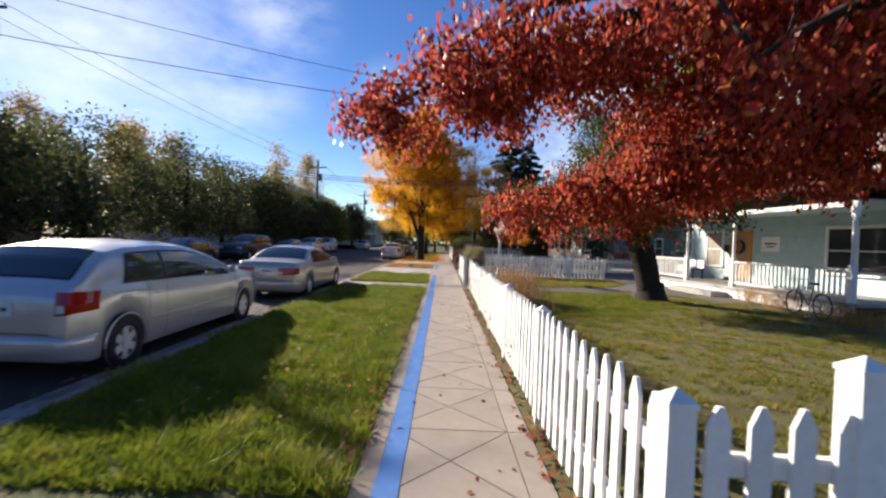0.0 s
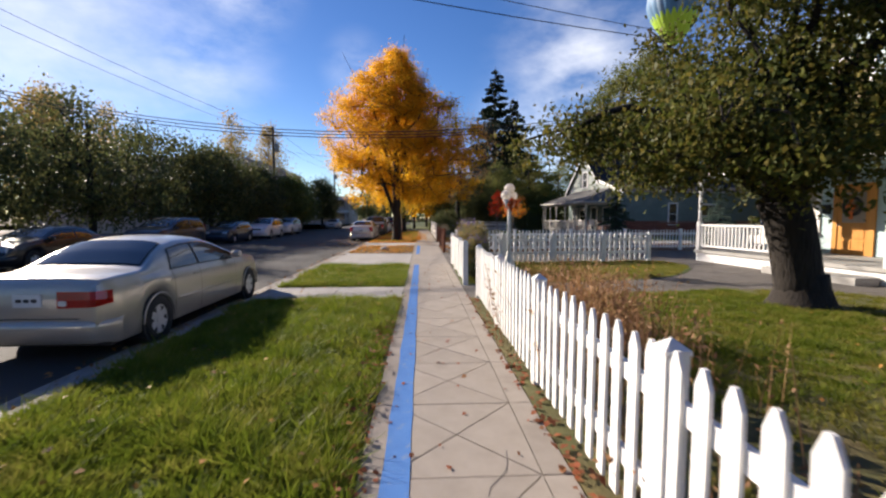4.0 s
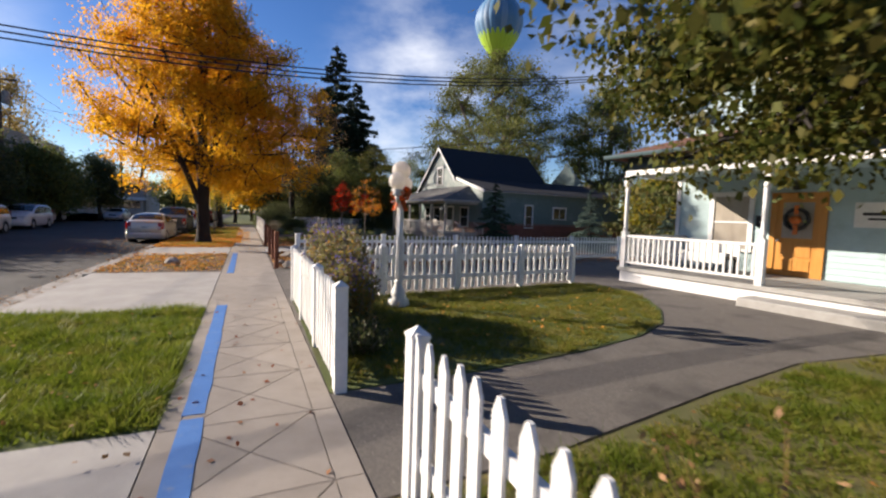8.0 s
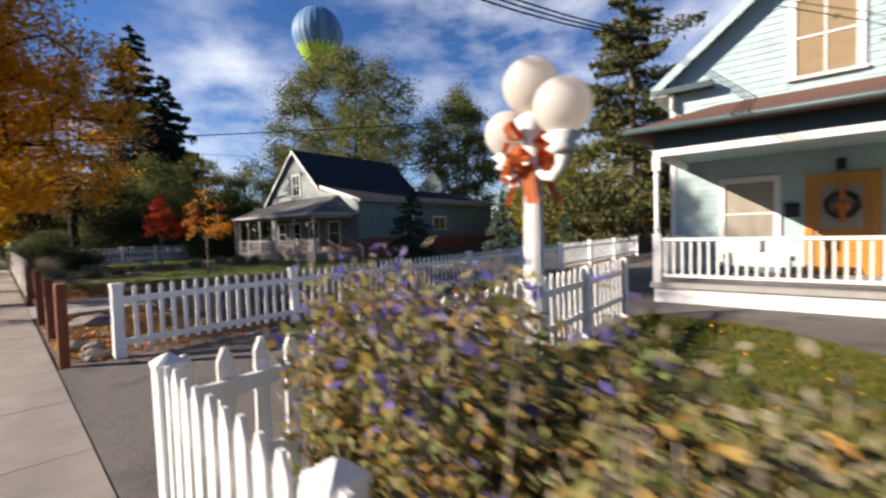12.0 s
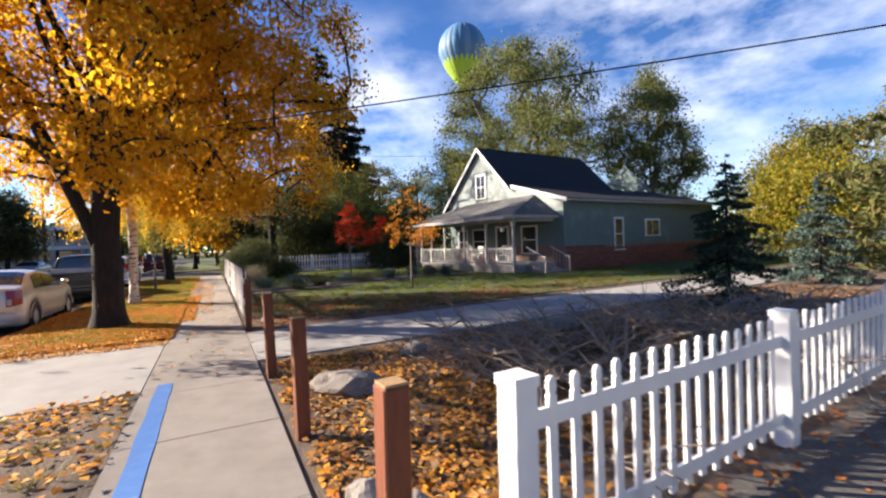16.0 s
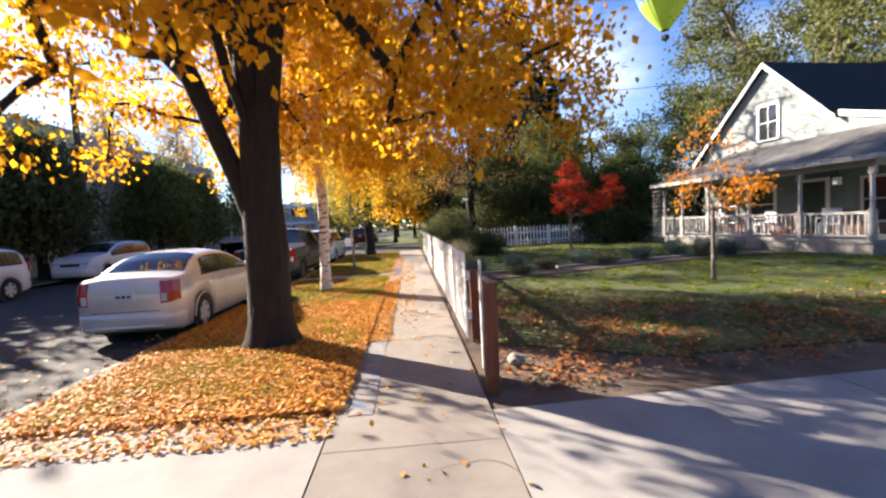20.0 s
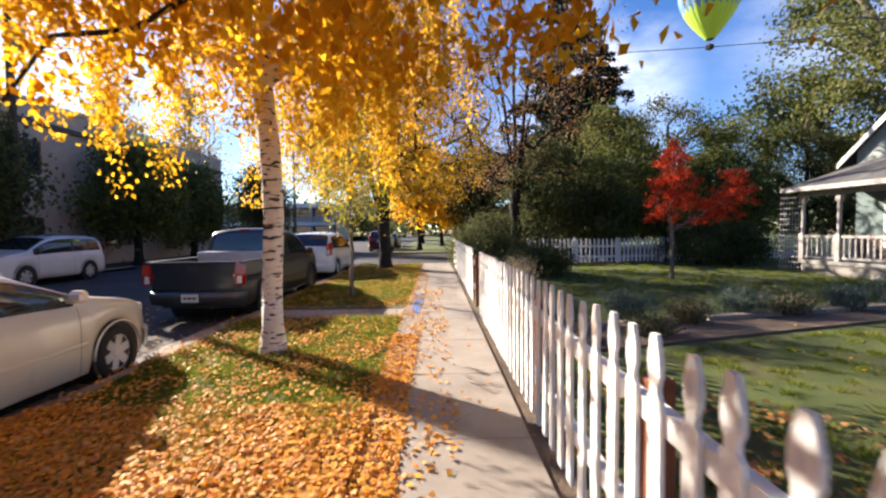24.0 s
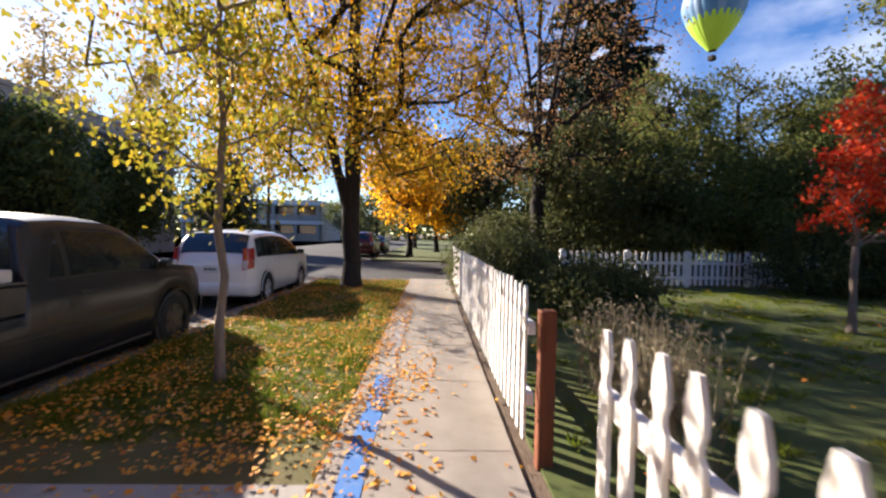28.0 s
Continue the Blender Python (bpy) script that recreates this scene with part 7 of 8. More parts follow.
    part("fascia", boxes((-0.13, D + 0.3, -0.40, -0.352, ez - 0.12, ez - 0.02)), GREYWHITE, H2)
    window_unit(H2, "window", -0.03, 6.42, 7.28, 4.5, 5.9, 0.05, "x", TRIM, WINGLASS, 1, 0.12, mull=1)
    window_unit(H2, "window", -0.004, 4.2, 4.85, 1.0, 2.7, 0.05, "y", TRIM, WINGLASS, 1, 0.12)
    window_unit(H2, "window", -0.004, 7.2, 8.5, 1.75, 2.6, 0.05, "y", TRIM, WINGLASS, 0, 0.13, mull=1)
    # porch along the front
    px, p0, p1 = -2.83, 0.75, 10.0
    part("porch_deck", boxes((px - 0.05, 0, p0 - 0.1, p1, 0.34, 0.46)), DECK, H2)
    part("porch_base", boxes((px, -0.03, p0, p1 - 0.05, -0.1, 0.34)), KERB, H2)
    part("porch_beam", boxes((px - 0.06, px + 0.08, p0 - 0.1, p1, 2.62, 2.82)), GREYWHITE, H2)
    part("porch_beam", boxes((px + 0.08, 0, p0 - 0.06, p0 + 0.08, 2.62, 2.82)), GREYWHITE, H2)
    bm = bmesh.new()
    e = 0.4
    q = [(px - e, p0 - e, 2.83), (px - e, p1 + e, 2.83), (0, p1 + e, 2.83), (0, p1 - 1.2, 4.1), (0, p0 + 1.3, 4.1), (0, p0 - e, 2.83)]
    v = [bm.verts.new(p) for p in q] + [bm.verts.new((x, y, z + 0.09)) for x, y, z in q]
    bm.faces.new((v[6], v[7], v[9], v[10]))
    bm.faces.new((v[7], v[8], v[9]))
    bm.faces.new((v[6], v[10], v[11]))
    bm.faces.new((v[0], v[1], v[2], v[3], v[4], v[5]))
    for i, j in ((0, 1), (1, 2), (5, 0)):
        bm.faces.new((v[i], v[j], v[j + 6], v[i + 6]))
    part("porch_roof", bm, GREYSHINGLE, H2, "faded grey shingles")
    part("porch_fascia", boxes((px - e - 0.03, px - e, p0 - e, p1 + e, 2.78, 2.93)), GREYWHITE, H2)
    part("porch_fascia", boxes((px - e, 0, p0 - e - 0.03, p0 - e, 2.78, 2.93)), GREYWHITE, H2)
    ys = [p0 + 0.02, p0 + 2.2, p0 + 4.25, p0 + 6.3, p0 + 7.9, p1 - 0.1]
    for y in ys:
        bm = bmesh.new()
        box(bm, px - 0.08, px + 0.08, y - 0.08, y + 0.08, 0.46, 1.35)
        lathe(bm, [(0.075, 1.35), (0.055, 1.42), (0.065, 1.6), (0.06, 2.3), (0.075, 2.4)], 10, (px, y, 0))
        box(bm, px - 0.08, px + 0.08, y - 0.08, y + 0.08, 2.4, 2.62)
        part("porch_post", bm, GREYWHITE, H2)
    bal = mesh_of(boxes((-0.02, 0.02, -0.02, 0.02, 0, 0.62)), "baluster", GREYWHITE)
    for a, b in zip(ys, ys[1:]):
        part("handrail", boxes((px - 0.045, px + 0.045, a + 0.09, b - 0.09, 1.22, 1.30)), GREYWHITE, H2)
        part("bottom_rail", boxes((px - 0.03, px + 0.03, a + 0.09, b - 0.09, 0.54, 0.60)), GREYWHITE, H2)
        k = int((b - a) / 0.17)
        for i in range(1, k):
            piece("baluster", bal, pose(px, a + (b - a) * i / k, 0.60), H2)
    # stair at the south end
    for i in range(3):
        part("porch_step", boxes((px + 0.9, -0.3, p0 - 0.35 * (i + 1) - 0.1, p0 - 0.35 * i - 0.1, -0.05, 0.34 - 0.12 * i)), KERB, H2)
    for x in (px + 0.85, -0.28):
        bm = bmesh.new()
        tube(bm, [(x, p0, 1.3), (x, p0 - 1.3, 0.75)], [0.04, 0.04], 6)
        tube(bm, [(x, p0 - 1.3, -0.05), (x, p0 - 1.3, 0.85)], [0.05, 0.05], 6)
        for i in range(1, 6):
            tube(bm, [(x, p0 - 0.22 * i, 0.1), (x, p0 - 0.22 * i, 1.3 - 0.093 * i)], [0.018, 0.018], 4)
        part("stair_rail", bm, GREYWHITE, H2)
    # porch wall: door and windows
    window_unit(H2, "window", -0.03, 2.0, 3.1, 0.95, 2.4, 0.05, "x", TRIM, WINGLASS, 1, 0.1)
    window_unit(H2, "window", -0.03, 6.6, 7.8, 0.95, 2.4, 0.05, "x", TRIM, WINGLASS, 1, 0.1)
    window_unit(H2, "window", -0.03, 8.6, 9.5, 0.95, 2.4, 0.05, "x", TRIM, WINGLASS, 1, 0.1)
    d = part("front_door", boxes((-0.06, -0.026, 4.4, 5.35, 0.46, 2.45)), mat("dark_green_door", (0.03, 0.05, 0.045), (0.02, 0.04, 0.035), rough=0.5), H2)
    part("door_frame", boxes((-0.08, -0.026, 4.26, 4.4, 0.46, 2.58), (-0.08, -0.026, 5.35, 5.49, 0.46, 2.58), (-0.08, -0.026, 4.4, 5.35, 2.45, 2.58)), TRIM, d)
    # trellis at the north end
    bm = bmesh.new()
    for i in range(7):
        tube(bm, [(px + 0.02, p1 + 0.1 + i * 0.12, 0), (px + 0.02, p1 + 0.1 + i * 0.12, 2.7)], [0.014, 0.014], 4)
    for i in range(14):
        tube(bm, [(px + 0.02, p1 + 0.05, 0.15 + 0.19 * i), (px + 0.02, p1 + 0.87, 0.15 + 0.19 * i)], [0.014, 0.014], 4)
    part("trellis", bm, GREYWHITE, H2)


house_two()
H2M = H2.matrix_basis
# pumpkins, chairs and a wreath lamp on the porch
for x, y, s in ((-2.2, 4.1, 0.2), (-2.15, 4.55, 0.15), (-2.4, 3.1, 0.17)):
    w = thing("pumpkin", "round orange pumpkin set out by the porch", "pumpkin", group="pumpkins")
    bm = bmesh.new()
    for k in range(8):
        a = 2 * math.pi * k / 8
        ball(bm, (0.45 * s * math.cos(a), 0.45 * s * math.sin(a), 0.75 * s), 0.72 * s, 10, 8, 1.02)
    part("rind", bm, PUMPKIN, w, smooth=True)
    bm = bmesh.new()
    tube(bm, [(0, 0, 1.35 * s), (0.05 * s, 0, 1.75 * s)], [0.12 * s, 0.08 * s], 6)
    part("stalk", bm, BARK, w)
    w.matrix_basis = H2M @ pose(x, y, 0.46 if x > -2.5 else 0.0)
for x, y, r in ((-1.2, 3.3, -60), (-1.2, 5.9, -90), (-1.1, 8.6, -100)):
    w = thing("porch_chair", "pale wicker porch chair", "chair", group="porch chairs")
    part("seat", boxes((-0.28, 0.28, -0.28, 0.28, 0.36, 0.44), bevel=0.02), OLDWHITE, w)
    part("backrest", boxes((-0.28, 0.28, 0.24, 0.30, 0.45, 0.95), bevel=0.02), OLDWHITE, w)
    for sx in (-0.27, 0.27):
        part("armrest", boxes((sx - 0.035, sx + 0.035, -0.26, 0.24, 0.60, 0.65), bevel=0.01), OLDWHITE, w)
        for sy in (-0.24, 0.24):
            part("leg", boxes((sx - 0.025, sx + 0.025, sy - 0.025, sy + 0.025, 0, 0.36)), OLDWHITE, w)
    w.matrix_basis = H2M @ pose(x, y, 0.46, 0, 0, r)
w = thing("hanging_lantern", "white lantern hanging from the porch beam", "lamp")
part("body", boxes((-0.09, 0.09, -0.09, 0.09, -0.32, -0.06), bevel=0.02), CLOTH, w)
part("cap", boxes((-0.12, 0.12, -0.12, 0.12, -0.06, -0.03), (-0.01, 0.01, -0.01, 0.01, -0.03, 0.16)), PLASTIC, w)
w.matrix_basis = H2M @ pose(-2.4, 2.1, 2.48)

# ---- board fences and sheds at the back ----
for x0, x1, y0, y1, m, lab in ((24.6, 33, 26.6, 26.9, FENCEWOOD, "tall dark brown board fence"), (24.2, 28.0, 29.4, 29.6, NEWFENCE, "new orange cedar board fence"), (30.6, 36.5, 41.5, 42.3, FENCEWOOD, "dark brown board fence beside the old house")):
    a, b = Vector((x0, y0)), Vector((x1, y1))
    n = int((b - a).length / 0.15)
    ob = thing("board_fence", lab, "fence", (x0, y0, 0), math.degrees(math.atan2(y1 - y0, x1 - x0)))
    me = mesh_of(boxes((-0.07, 0.07, -0.012, 0.012, 0.03, 1.75)), "board", m)
    for i in range(n):
        piece("board", me, pose(i * 0.15 + 0.075, 0, random.uniform(-0.03, 0.03), 0, random.uniform(-0.5, 0.5), 0), ob)
    part("rail", boxes((0, n * 0.15, 0.013, 0.06, 0.4, 0.49), (0, n * 0.15, 0.013, 0.06, 1.3, 1.39)), m, ob)

# ---- building across the street ----
B = thing("building", "two-storey beige stucco building with flat roof", "building", (-18.6, 51.5, 0), 0)
part("wall", boxes((-22, 0, 0, 22, -0.1, 7.75)), STUCCO, B)
part("cornice", boxes((-22.1, 0.14, -0.14, 22.1, 6.7, 6.95)), mat("dark_cornice", (0.10, 0.08, 0.07), (0.08, 0.065, 0.06), rough=0.8), B)
part("parapet", boxes((-22.05, 0.06, -0.06, 22.05, 7.75, 7.95)), STUCCO, B)
for y in (2.2, 8.2, 14.2):
    for z in (1.0, 4.6):
        w = part("window", boxes((0.004, 0.03, y, y + 1.9, z, z + 1.3)), WINGLASS, B)
        part("frame", boxes((0.004, 0.07, y - 0.1, y, z - 0.1, z + 1.4), (0.004, 0.07, y + 1.9, y + 2.0, z - 0.1, z + 1.4), (0.004, 0.07, y, y + 1.9, z + 1.3, z + 1.4), (0.004, 0.07, y, y + 1.9, z - 0.1, z), (0.031, 0.05, y + 0.92, y + 0.98, z, z + 1.3)), FENCEWOOD, w)
C = thing("building", "pale office building with banded windows and balconies", "building", (-18.8, 118, 0), 0)
part("wall", boxes((-24, 0, 0, 16, -0.1, 7.0)), STUCCO, C)
for z in (0.3, 3.6):
    part("window", boxes((-23, -1, -0.06, 0.004, z + 0.9, z + 2.3)), WINGLASS, C)
    part("balcony_band", boxes((-24.2, 0.3, -1.2, -0.061, z + 2.5, z + 3.1)), TRIM, C)
    for k in range(7):
        part("column", boxes((-23.5 + 3.8 * k, -23.0 + 3.8 * k, -1.15, -0.7, z - (0.4 if z < 1 else 0.2), z + 2.5)), STUCCO, C)
D2 = thing("building", "low grey house roof beyond the far trees", "building", (-26, 14, 0), 0)
part("wall", boxes((-10, 0, 0, 12, -0.1, 5.0)), STUCCO, D2)
part("roof", slab([(-10.6, -0.6), (0.6, -0.6), (0.6, 12.6), (-10.6, 12.6)], 5.0, 5.5), SHINGLE, D2)

# ---- utility poles and wires ----
def pole(x, y, h):
    ob = thing("utility_pole", "dark wooden utility pole with cross-arm and transformer", "utility pole", (x, y, 0), 0, "utility poles")
    bm = bmesh.new()
    tube(bm, [(0, 0, -0.2), (0, 0, h)], [0.17, 0.11], 10)
    part("shaft", bm, POLEWOOD, ob, smooth=True)
    part("cross_arm", boxes((-1.0, 1.0, -0.06, 0.06, h - 1.0, h - 0.88)), POLEWOOD, ob)
    bm = bmesh.new()
    lathe(bm, [(0.2, h - 2.6), (0.22, h - 2.5), (0.22, h - 1.8), (0.14, h - 1.7)], 12, (0.36, 0, 0))
    part("transformer", bm, KERB, ob, smooth=True)
    for xx in (-0.9, -0.45, 0.45, 0.9):
        bm = bmesh.new()
        lathe(bm, [(0.03, h - 0.88), (0.045, h - 0.8), (0.02, h - 0.72)], 8, (xx, 0, 0))
        part("insulator", bm, KERB, ob)


pole(-15.4, 51.0, 11.0)
pole(-24.0, 20.5, 13.8)
pole(-15.6, 84, 11.0)


def wire(points, r=0.014, lab="thin black overhead wire across the street"):
    ob = thing("overhead_wire", lab, "wire", (0, 0, 0), 0, "overhead wires")
    bm = bmesh.new()
    a, b, sag = Vector(points[0]), Vector(points[1]), points[2]
    pts = [a.lerp(b, i / 24) - Vector((0, 0, sag * 4 * (i / 24) * (1 - i / 24))) for i in range(25)]
    tube(bm, pts, [r] * 25, 5)
    part("cable", bm, WIRE, ob)

# bundle of lines along the street and service drops to the houses
for dx in (-0.9, 0.9):
    wire(((-24 + dx, -40, 12.9), (-24 + dx, 20.5, 13.05), 0.5))
    wire(((-24 + dx, 20.5, 13.05), (-15.4 + dx, 51.0, 10.25), 0.5))
    wire(((-15.4 + dx, 51.0, 10.25), (-15.6 + dx, 84, 10.25), 0.6))
for k in range(3):
    wire(((-24, 20.5 + 0.05 * k, 8.5 + 0.12 * k), (13.15, 21.0 - 0.04 * k, 6.75 + 0.05 * k), 3.0 - 0.03 * k), 0.016, "black service cable to the blue house")
wire(((-26, 6.1, 8.2), (27, 25.7, 9.6), 1.75), 0.014)
wire(((-26, 8.6, 11.3), (27, 25.9, 9.7), 2.2), 0.012)
wire(((-1.75, 34.6, 4.2), (13.3, 21.6, 4.95), 0.15), 0.014)
wire(((-15.4, 51.0, 8.6), (16.5, 46.3, 7.3), 0.9), 0.012)

# ---- balloon ----
def balloon():
    az, el, d = radians(30.9), radians(23.3), 450.0
    c = Vector((0.2 + d * math.cos(el) * math.sin(az), 20 + d * math.cos(el) * math.cos(az), 1.6 + d * math.sin(el)))
    R = 22.6
    ob = thing("hot_air_balloon", "blue and lime hot-air balloon with zigzag band", "hot-air balloon", c, 20)
    blue = mat("balloon_blue", (0.055, 0.15, 0.28), (0.075, 0.19, 0.34), rough=0.6, scale=0.1, per="object", per_amount=0.25)
    pale = mat("balloon_pale_blue", (0.13, 0.22, 0.34), (0.11, 0.20, 0.32), rough=0.6, scale=0.1)
    lime = mat("balloon_lime", (0.34, 0.52, 0.04), (0.30, 0.47, 0.035), rough=0.6, scale=0.1)

    def rad(t):   # t: 0 top .. 1 mouth
        return R * (math.sqrt(max(0.0004, 1 - (1 - t / 0.42) ** 2)) * 0.96 if t < 0.42 else (0.13 + 0.87 * (1 - ((t - 0.42) / 0.58) ** 1.55)) * 0.96)
    H = 58.0
    n, gores = 22, 24
    for g in range(gores):
        for colour, t0, t1 in ((blue if g % 3 else pale, 0.0, 0.62), (lime, 0.62, 1.0)):
            bm = bmesh.new()
            rows = []
            for i in range(n + 1):
                row = []
                for j in range(4):
                    u = j / 3
                    zig = 0.055 * (1 - abs(2 * u - 1)) * 2 - 0.055
                    lo, hi = (t0, t1 - zig) if t0 == 0 else (t0 - zig, t1)
                    t = lo + (hi - lo) * i / n
                    a = 2 * math.pi * (g + u) / gores
                    bulge = 1 + 0.025 * math.sin(math.pi * u)
                    row.append(bm.verts.new((rad(t) * bulge * math.cos(a), rad(t) * bulge * math.sin(a), H * (0.42 - t))))
                rows.append(row)
            for p, q in zip(rows, rows[1:]):
                for k in range(3):
                    bm.faces.new((p[k], p[k + 1], q[k + 1], q[k]))
            part("gore" if t0 == 0 else "lower_gore", bm, colour, ob, smooth=True)
    part("basket", boxes((-2.2, 2.2, -2.2, 2.2, -41, -37.5), bevel=0.3), BARK, ob)
    bm = bmesh.new()
    for a in (0.8, 2.4, 3.9, 5.5):
        tube(bm, [(2 * math.cos(a), 2 * math.sin(a), -37.6), (3.0 * math.cos(a), 3.0 * math.sin(a), -33)], [0.12, 0.12], 4)
    part("cables", bm, WIRE, ob)


balloon()


# ---- far belt of trees that closes the view ----
def belt():
    rng = np.random.default_rng(77)
    pts = []
    for k in range(300):
        a = 2 * math.pi * k / 300
        r = rng.uniform(112, 150)
        c = np.array([r * math.sin(a), 30 + r * math.cos(a), 0])
        h = rng.uniform(6, 12)
        m = 80
        q = rng.normal(size=(m, 3)) * np.array([2.4, 2.4, 0.26 * h]) + np.array([0, 0, 0.42 * h])
        q[:, 2] = np.abs(q[:, 2])
        pts.append(c + q)
    ob = polys("far_trees", leaf_quads(np.concatenate(pts), 1.5, rng, 0.2, 0.8), DARK_L)
    tagged(ob, "dark belt of distant trees", "trees", kind="stuff")


belt()

# ---- garden plants ----
def bush(label, at, height, width, depth, seed, leaves, heads, head_mat, leaf=BUSH_L, name="bush"):
    rng = np.random.default_rng(seed)
    ob = thing(name, label, "bush", at)
    bm = bmesh.new()
    tips = []
    for k in range(120):
        bx, by = rng.uniform(-0.5, 0.5) * width * 0.8, rng.uniform(-0.5, 0.5) * depth * 0.8
        h = height * rng.uniform(0.65, 1.05)
        tx, ty = bx * 1.25 + rng.normal() * 0.08, by * 1.25 + rng.normal() * 0.08
        tube(bm, [(bx * 0.7, by * 0.7, 0), ((bx + tx) / 2, (by + ty) / 2, h * 0.55), (tx, ty, h)], [0.008, 0.006, 0.003], 4, cap=False)
        tips.append(((bx * 0.7, by * 0.7, 0), (tx, ty, h)))
    tagged(part("stem_tangle", bm, TWIG, ob), kind="stuff")
    t = np.array(tips)
    which = rng.integers(0, len(tips), leaves)
    f = rng.uniform(0.12, 0.98, leaves) ** 0.8
    p = t[which, 0] + (t[which, 1] - t[which, 0]) * f[:, None] + rng.normal(size=(leaves, 3)) * 0.05
    tagged(polys("foliage", leaf_quads(p, 0.047, rng, 0.2, 0.6), leaf, ob), kind="stuff")
    which = rng.integers(0, len(tips), heads)
    p = t[which, 1] + rng.normal(size=(heads, 3)) * np.array([0.07, 0.07, 0.07]) - np.array([0, 0, 0.02])
    tagged(polys("blossom", leaf_quads(p, 0.042, rng, -0.4, 0.5), head_mat, ob), kind="stuff")
    return ob


for i, (x, y, h, w, d) in enumerate(((1.42, 16.9, 1.26, 0.55, 0.8), (1.55, 17.75, 1.42, 0.65, 0.9), (1.38, 17.6, 1.42, 0.5, 1.0), (1.45, 16.3, 1.02, 0.5, 0.6))):
    bush("tall fading garden bush with grey seed heads and purple flowers", (x, y, 0), h, w, d, 200 + i, 13000, 800, PURPLE_L if i >= 2 else SEED_L)
bush("low dark shrub behind the gate post", (1.4, 15.6, 0), 0.36, 0.6, 0.8, 211, 3000, 40, SEED_L, DARK_L)


def stalks(label, at, n, height, spread, seed, m, name="dry_grass_clump"):
    rng = np.random.default_rng(seed)
    base = np.stack([rng.normal(size=n) * spread[0], rng.normal(size=n) * spread[1], np.zeros(n)], 1)
    h = height * rng.uniform(0.5, 1.1, n)
    top = base + np.stack([rng.normal(size=n) * 0.14, rng.normal(size=n) * 0.14, h], 1)
    ang = rng.uniform(0, 6.28, n)
    w = np.stack([np.cos(ang), np.sin(ang), 0 * ang], 1) * 0.004
    ob = thing(name, label, "grass", at)
    mid = (base + top) / 2
    rods = polys("stalk_tangle", np.concatenate([np.stack([base - w, base + w, mid + w, mid - w], 1), np.stack([mid - w, mid + w, top + w * 0.5, top - w * 0.5], 1)]), m, ob)
    k = n * 5
    f = rng.uniform(0.45, 1.05, k)[:, None]
    idx = rng.integers(0, n, k)
    tagged(rods, kind="stuff")
    dry = polys("dry_foliage", leaf_quads(base[idx] + (top[idx] - base[idx]) * f + rng.normal(size=(k, 3)) * 0.03, 0.05, rng, 0.3, 0.4), m, ob)
    tagged(dry, kind="stuff")
    return ob


for i, (x, y, h, n) in enumerate(((1.7, 7.6, 0.85, 260), (1.75, 8.7, 0.95, 320), (1.8, 9.6, 0.95, 320), (2.3, 8.9, 0.7, 200), (1.8, 10.4, 0.9, 260), (1.6, 3.2, 0.45, 90), (1.45, 5.8, 0.5, 120), (2.3, 10.3, 0.85, 240), (2.4, 9.7, 0.95, 300))):
    stalks("dry brown perennial stalks behind the fence", (x, y, 0), int(n * 0.5), h, (0.3, 0.4), 230 + i, STALK_L)
for i, (x, y, h) in enumerate(((2.2, 41.5, 0.45), (3.4, 41.8, 0.5), (5.6, 42.1, 0.45), (7.8, 42.4, 0.5), (1.9, 43.6, 0.9), (2.1, 44.8, 0.85), (9.3, 43.0, 0.5), (11, 42.6, 0.5))):
    stalks("tuft of grey-green garden grass in the flower bed", (x, y, 0.03), 260, h, (0.14, 0.14), 250 + i, SEED_L if i in (4, 5) else BLUESPRUCE_L, "grass_tuft")
for i, (x, y, h) in enumerate(((4.3, 41.5, 0.5), (6.4, 42.0, 0.4), (10.2, 42.7, 0.45), (3.3, 40.7, 0.3))):
    bush("low dark garden plant in the flower bed", (x, y, 0.03), h * (0.7 + 0.5 * (i * 7 % 5) / 4), 0.55 + 0.12 * (i * 3 % 4), 0.5, 280 + i, 1300, 30, SEED_L, DARK_L)

for i, (x, y) in enumerate(((10.25, 11.9), (10.2, 10.6), (9.9, 8.2), (9.6, 7.3))):
    stalks("dry brown garden stalks in front of the porch", (x, y, 0), 120, 0.5, (0.18, 0.3), 270 + i, STRAW_L)
# board edging of the flower bed
for i in range(6):
    ob = thing("edging_board", "old grey board edging the flower bed", "board", (1.6 + i * 1.55, 41.0 + i * 0.33, 0.05), 12, "bed edging boards")
    part("plank", boxes((0, 1.5, -0.09, 0.09, -0.04, 0.05), bevel=0.01), TWIG, ob)

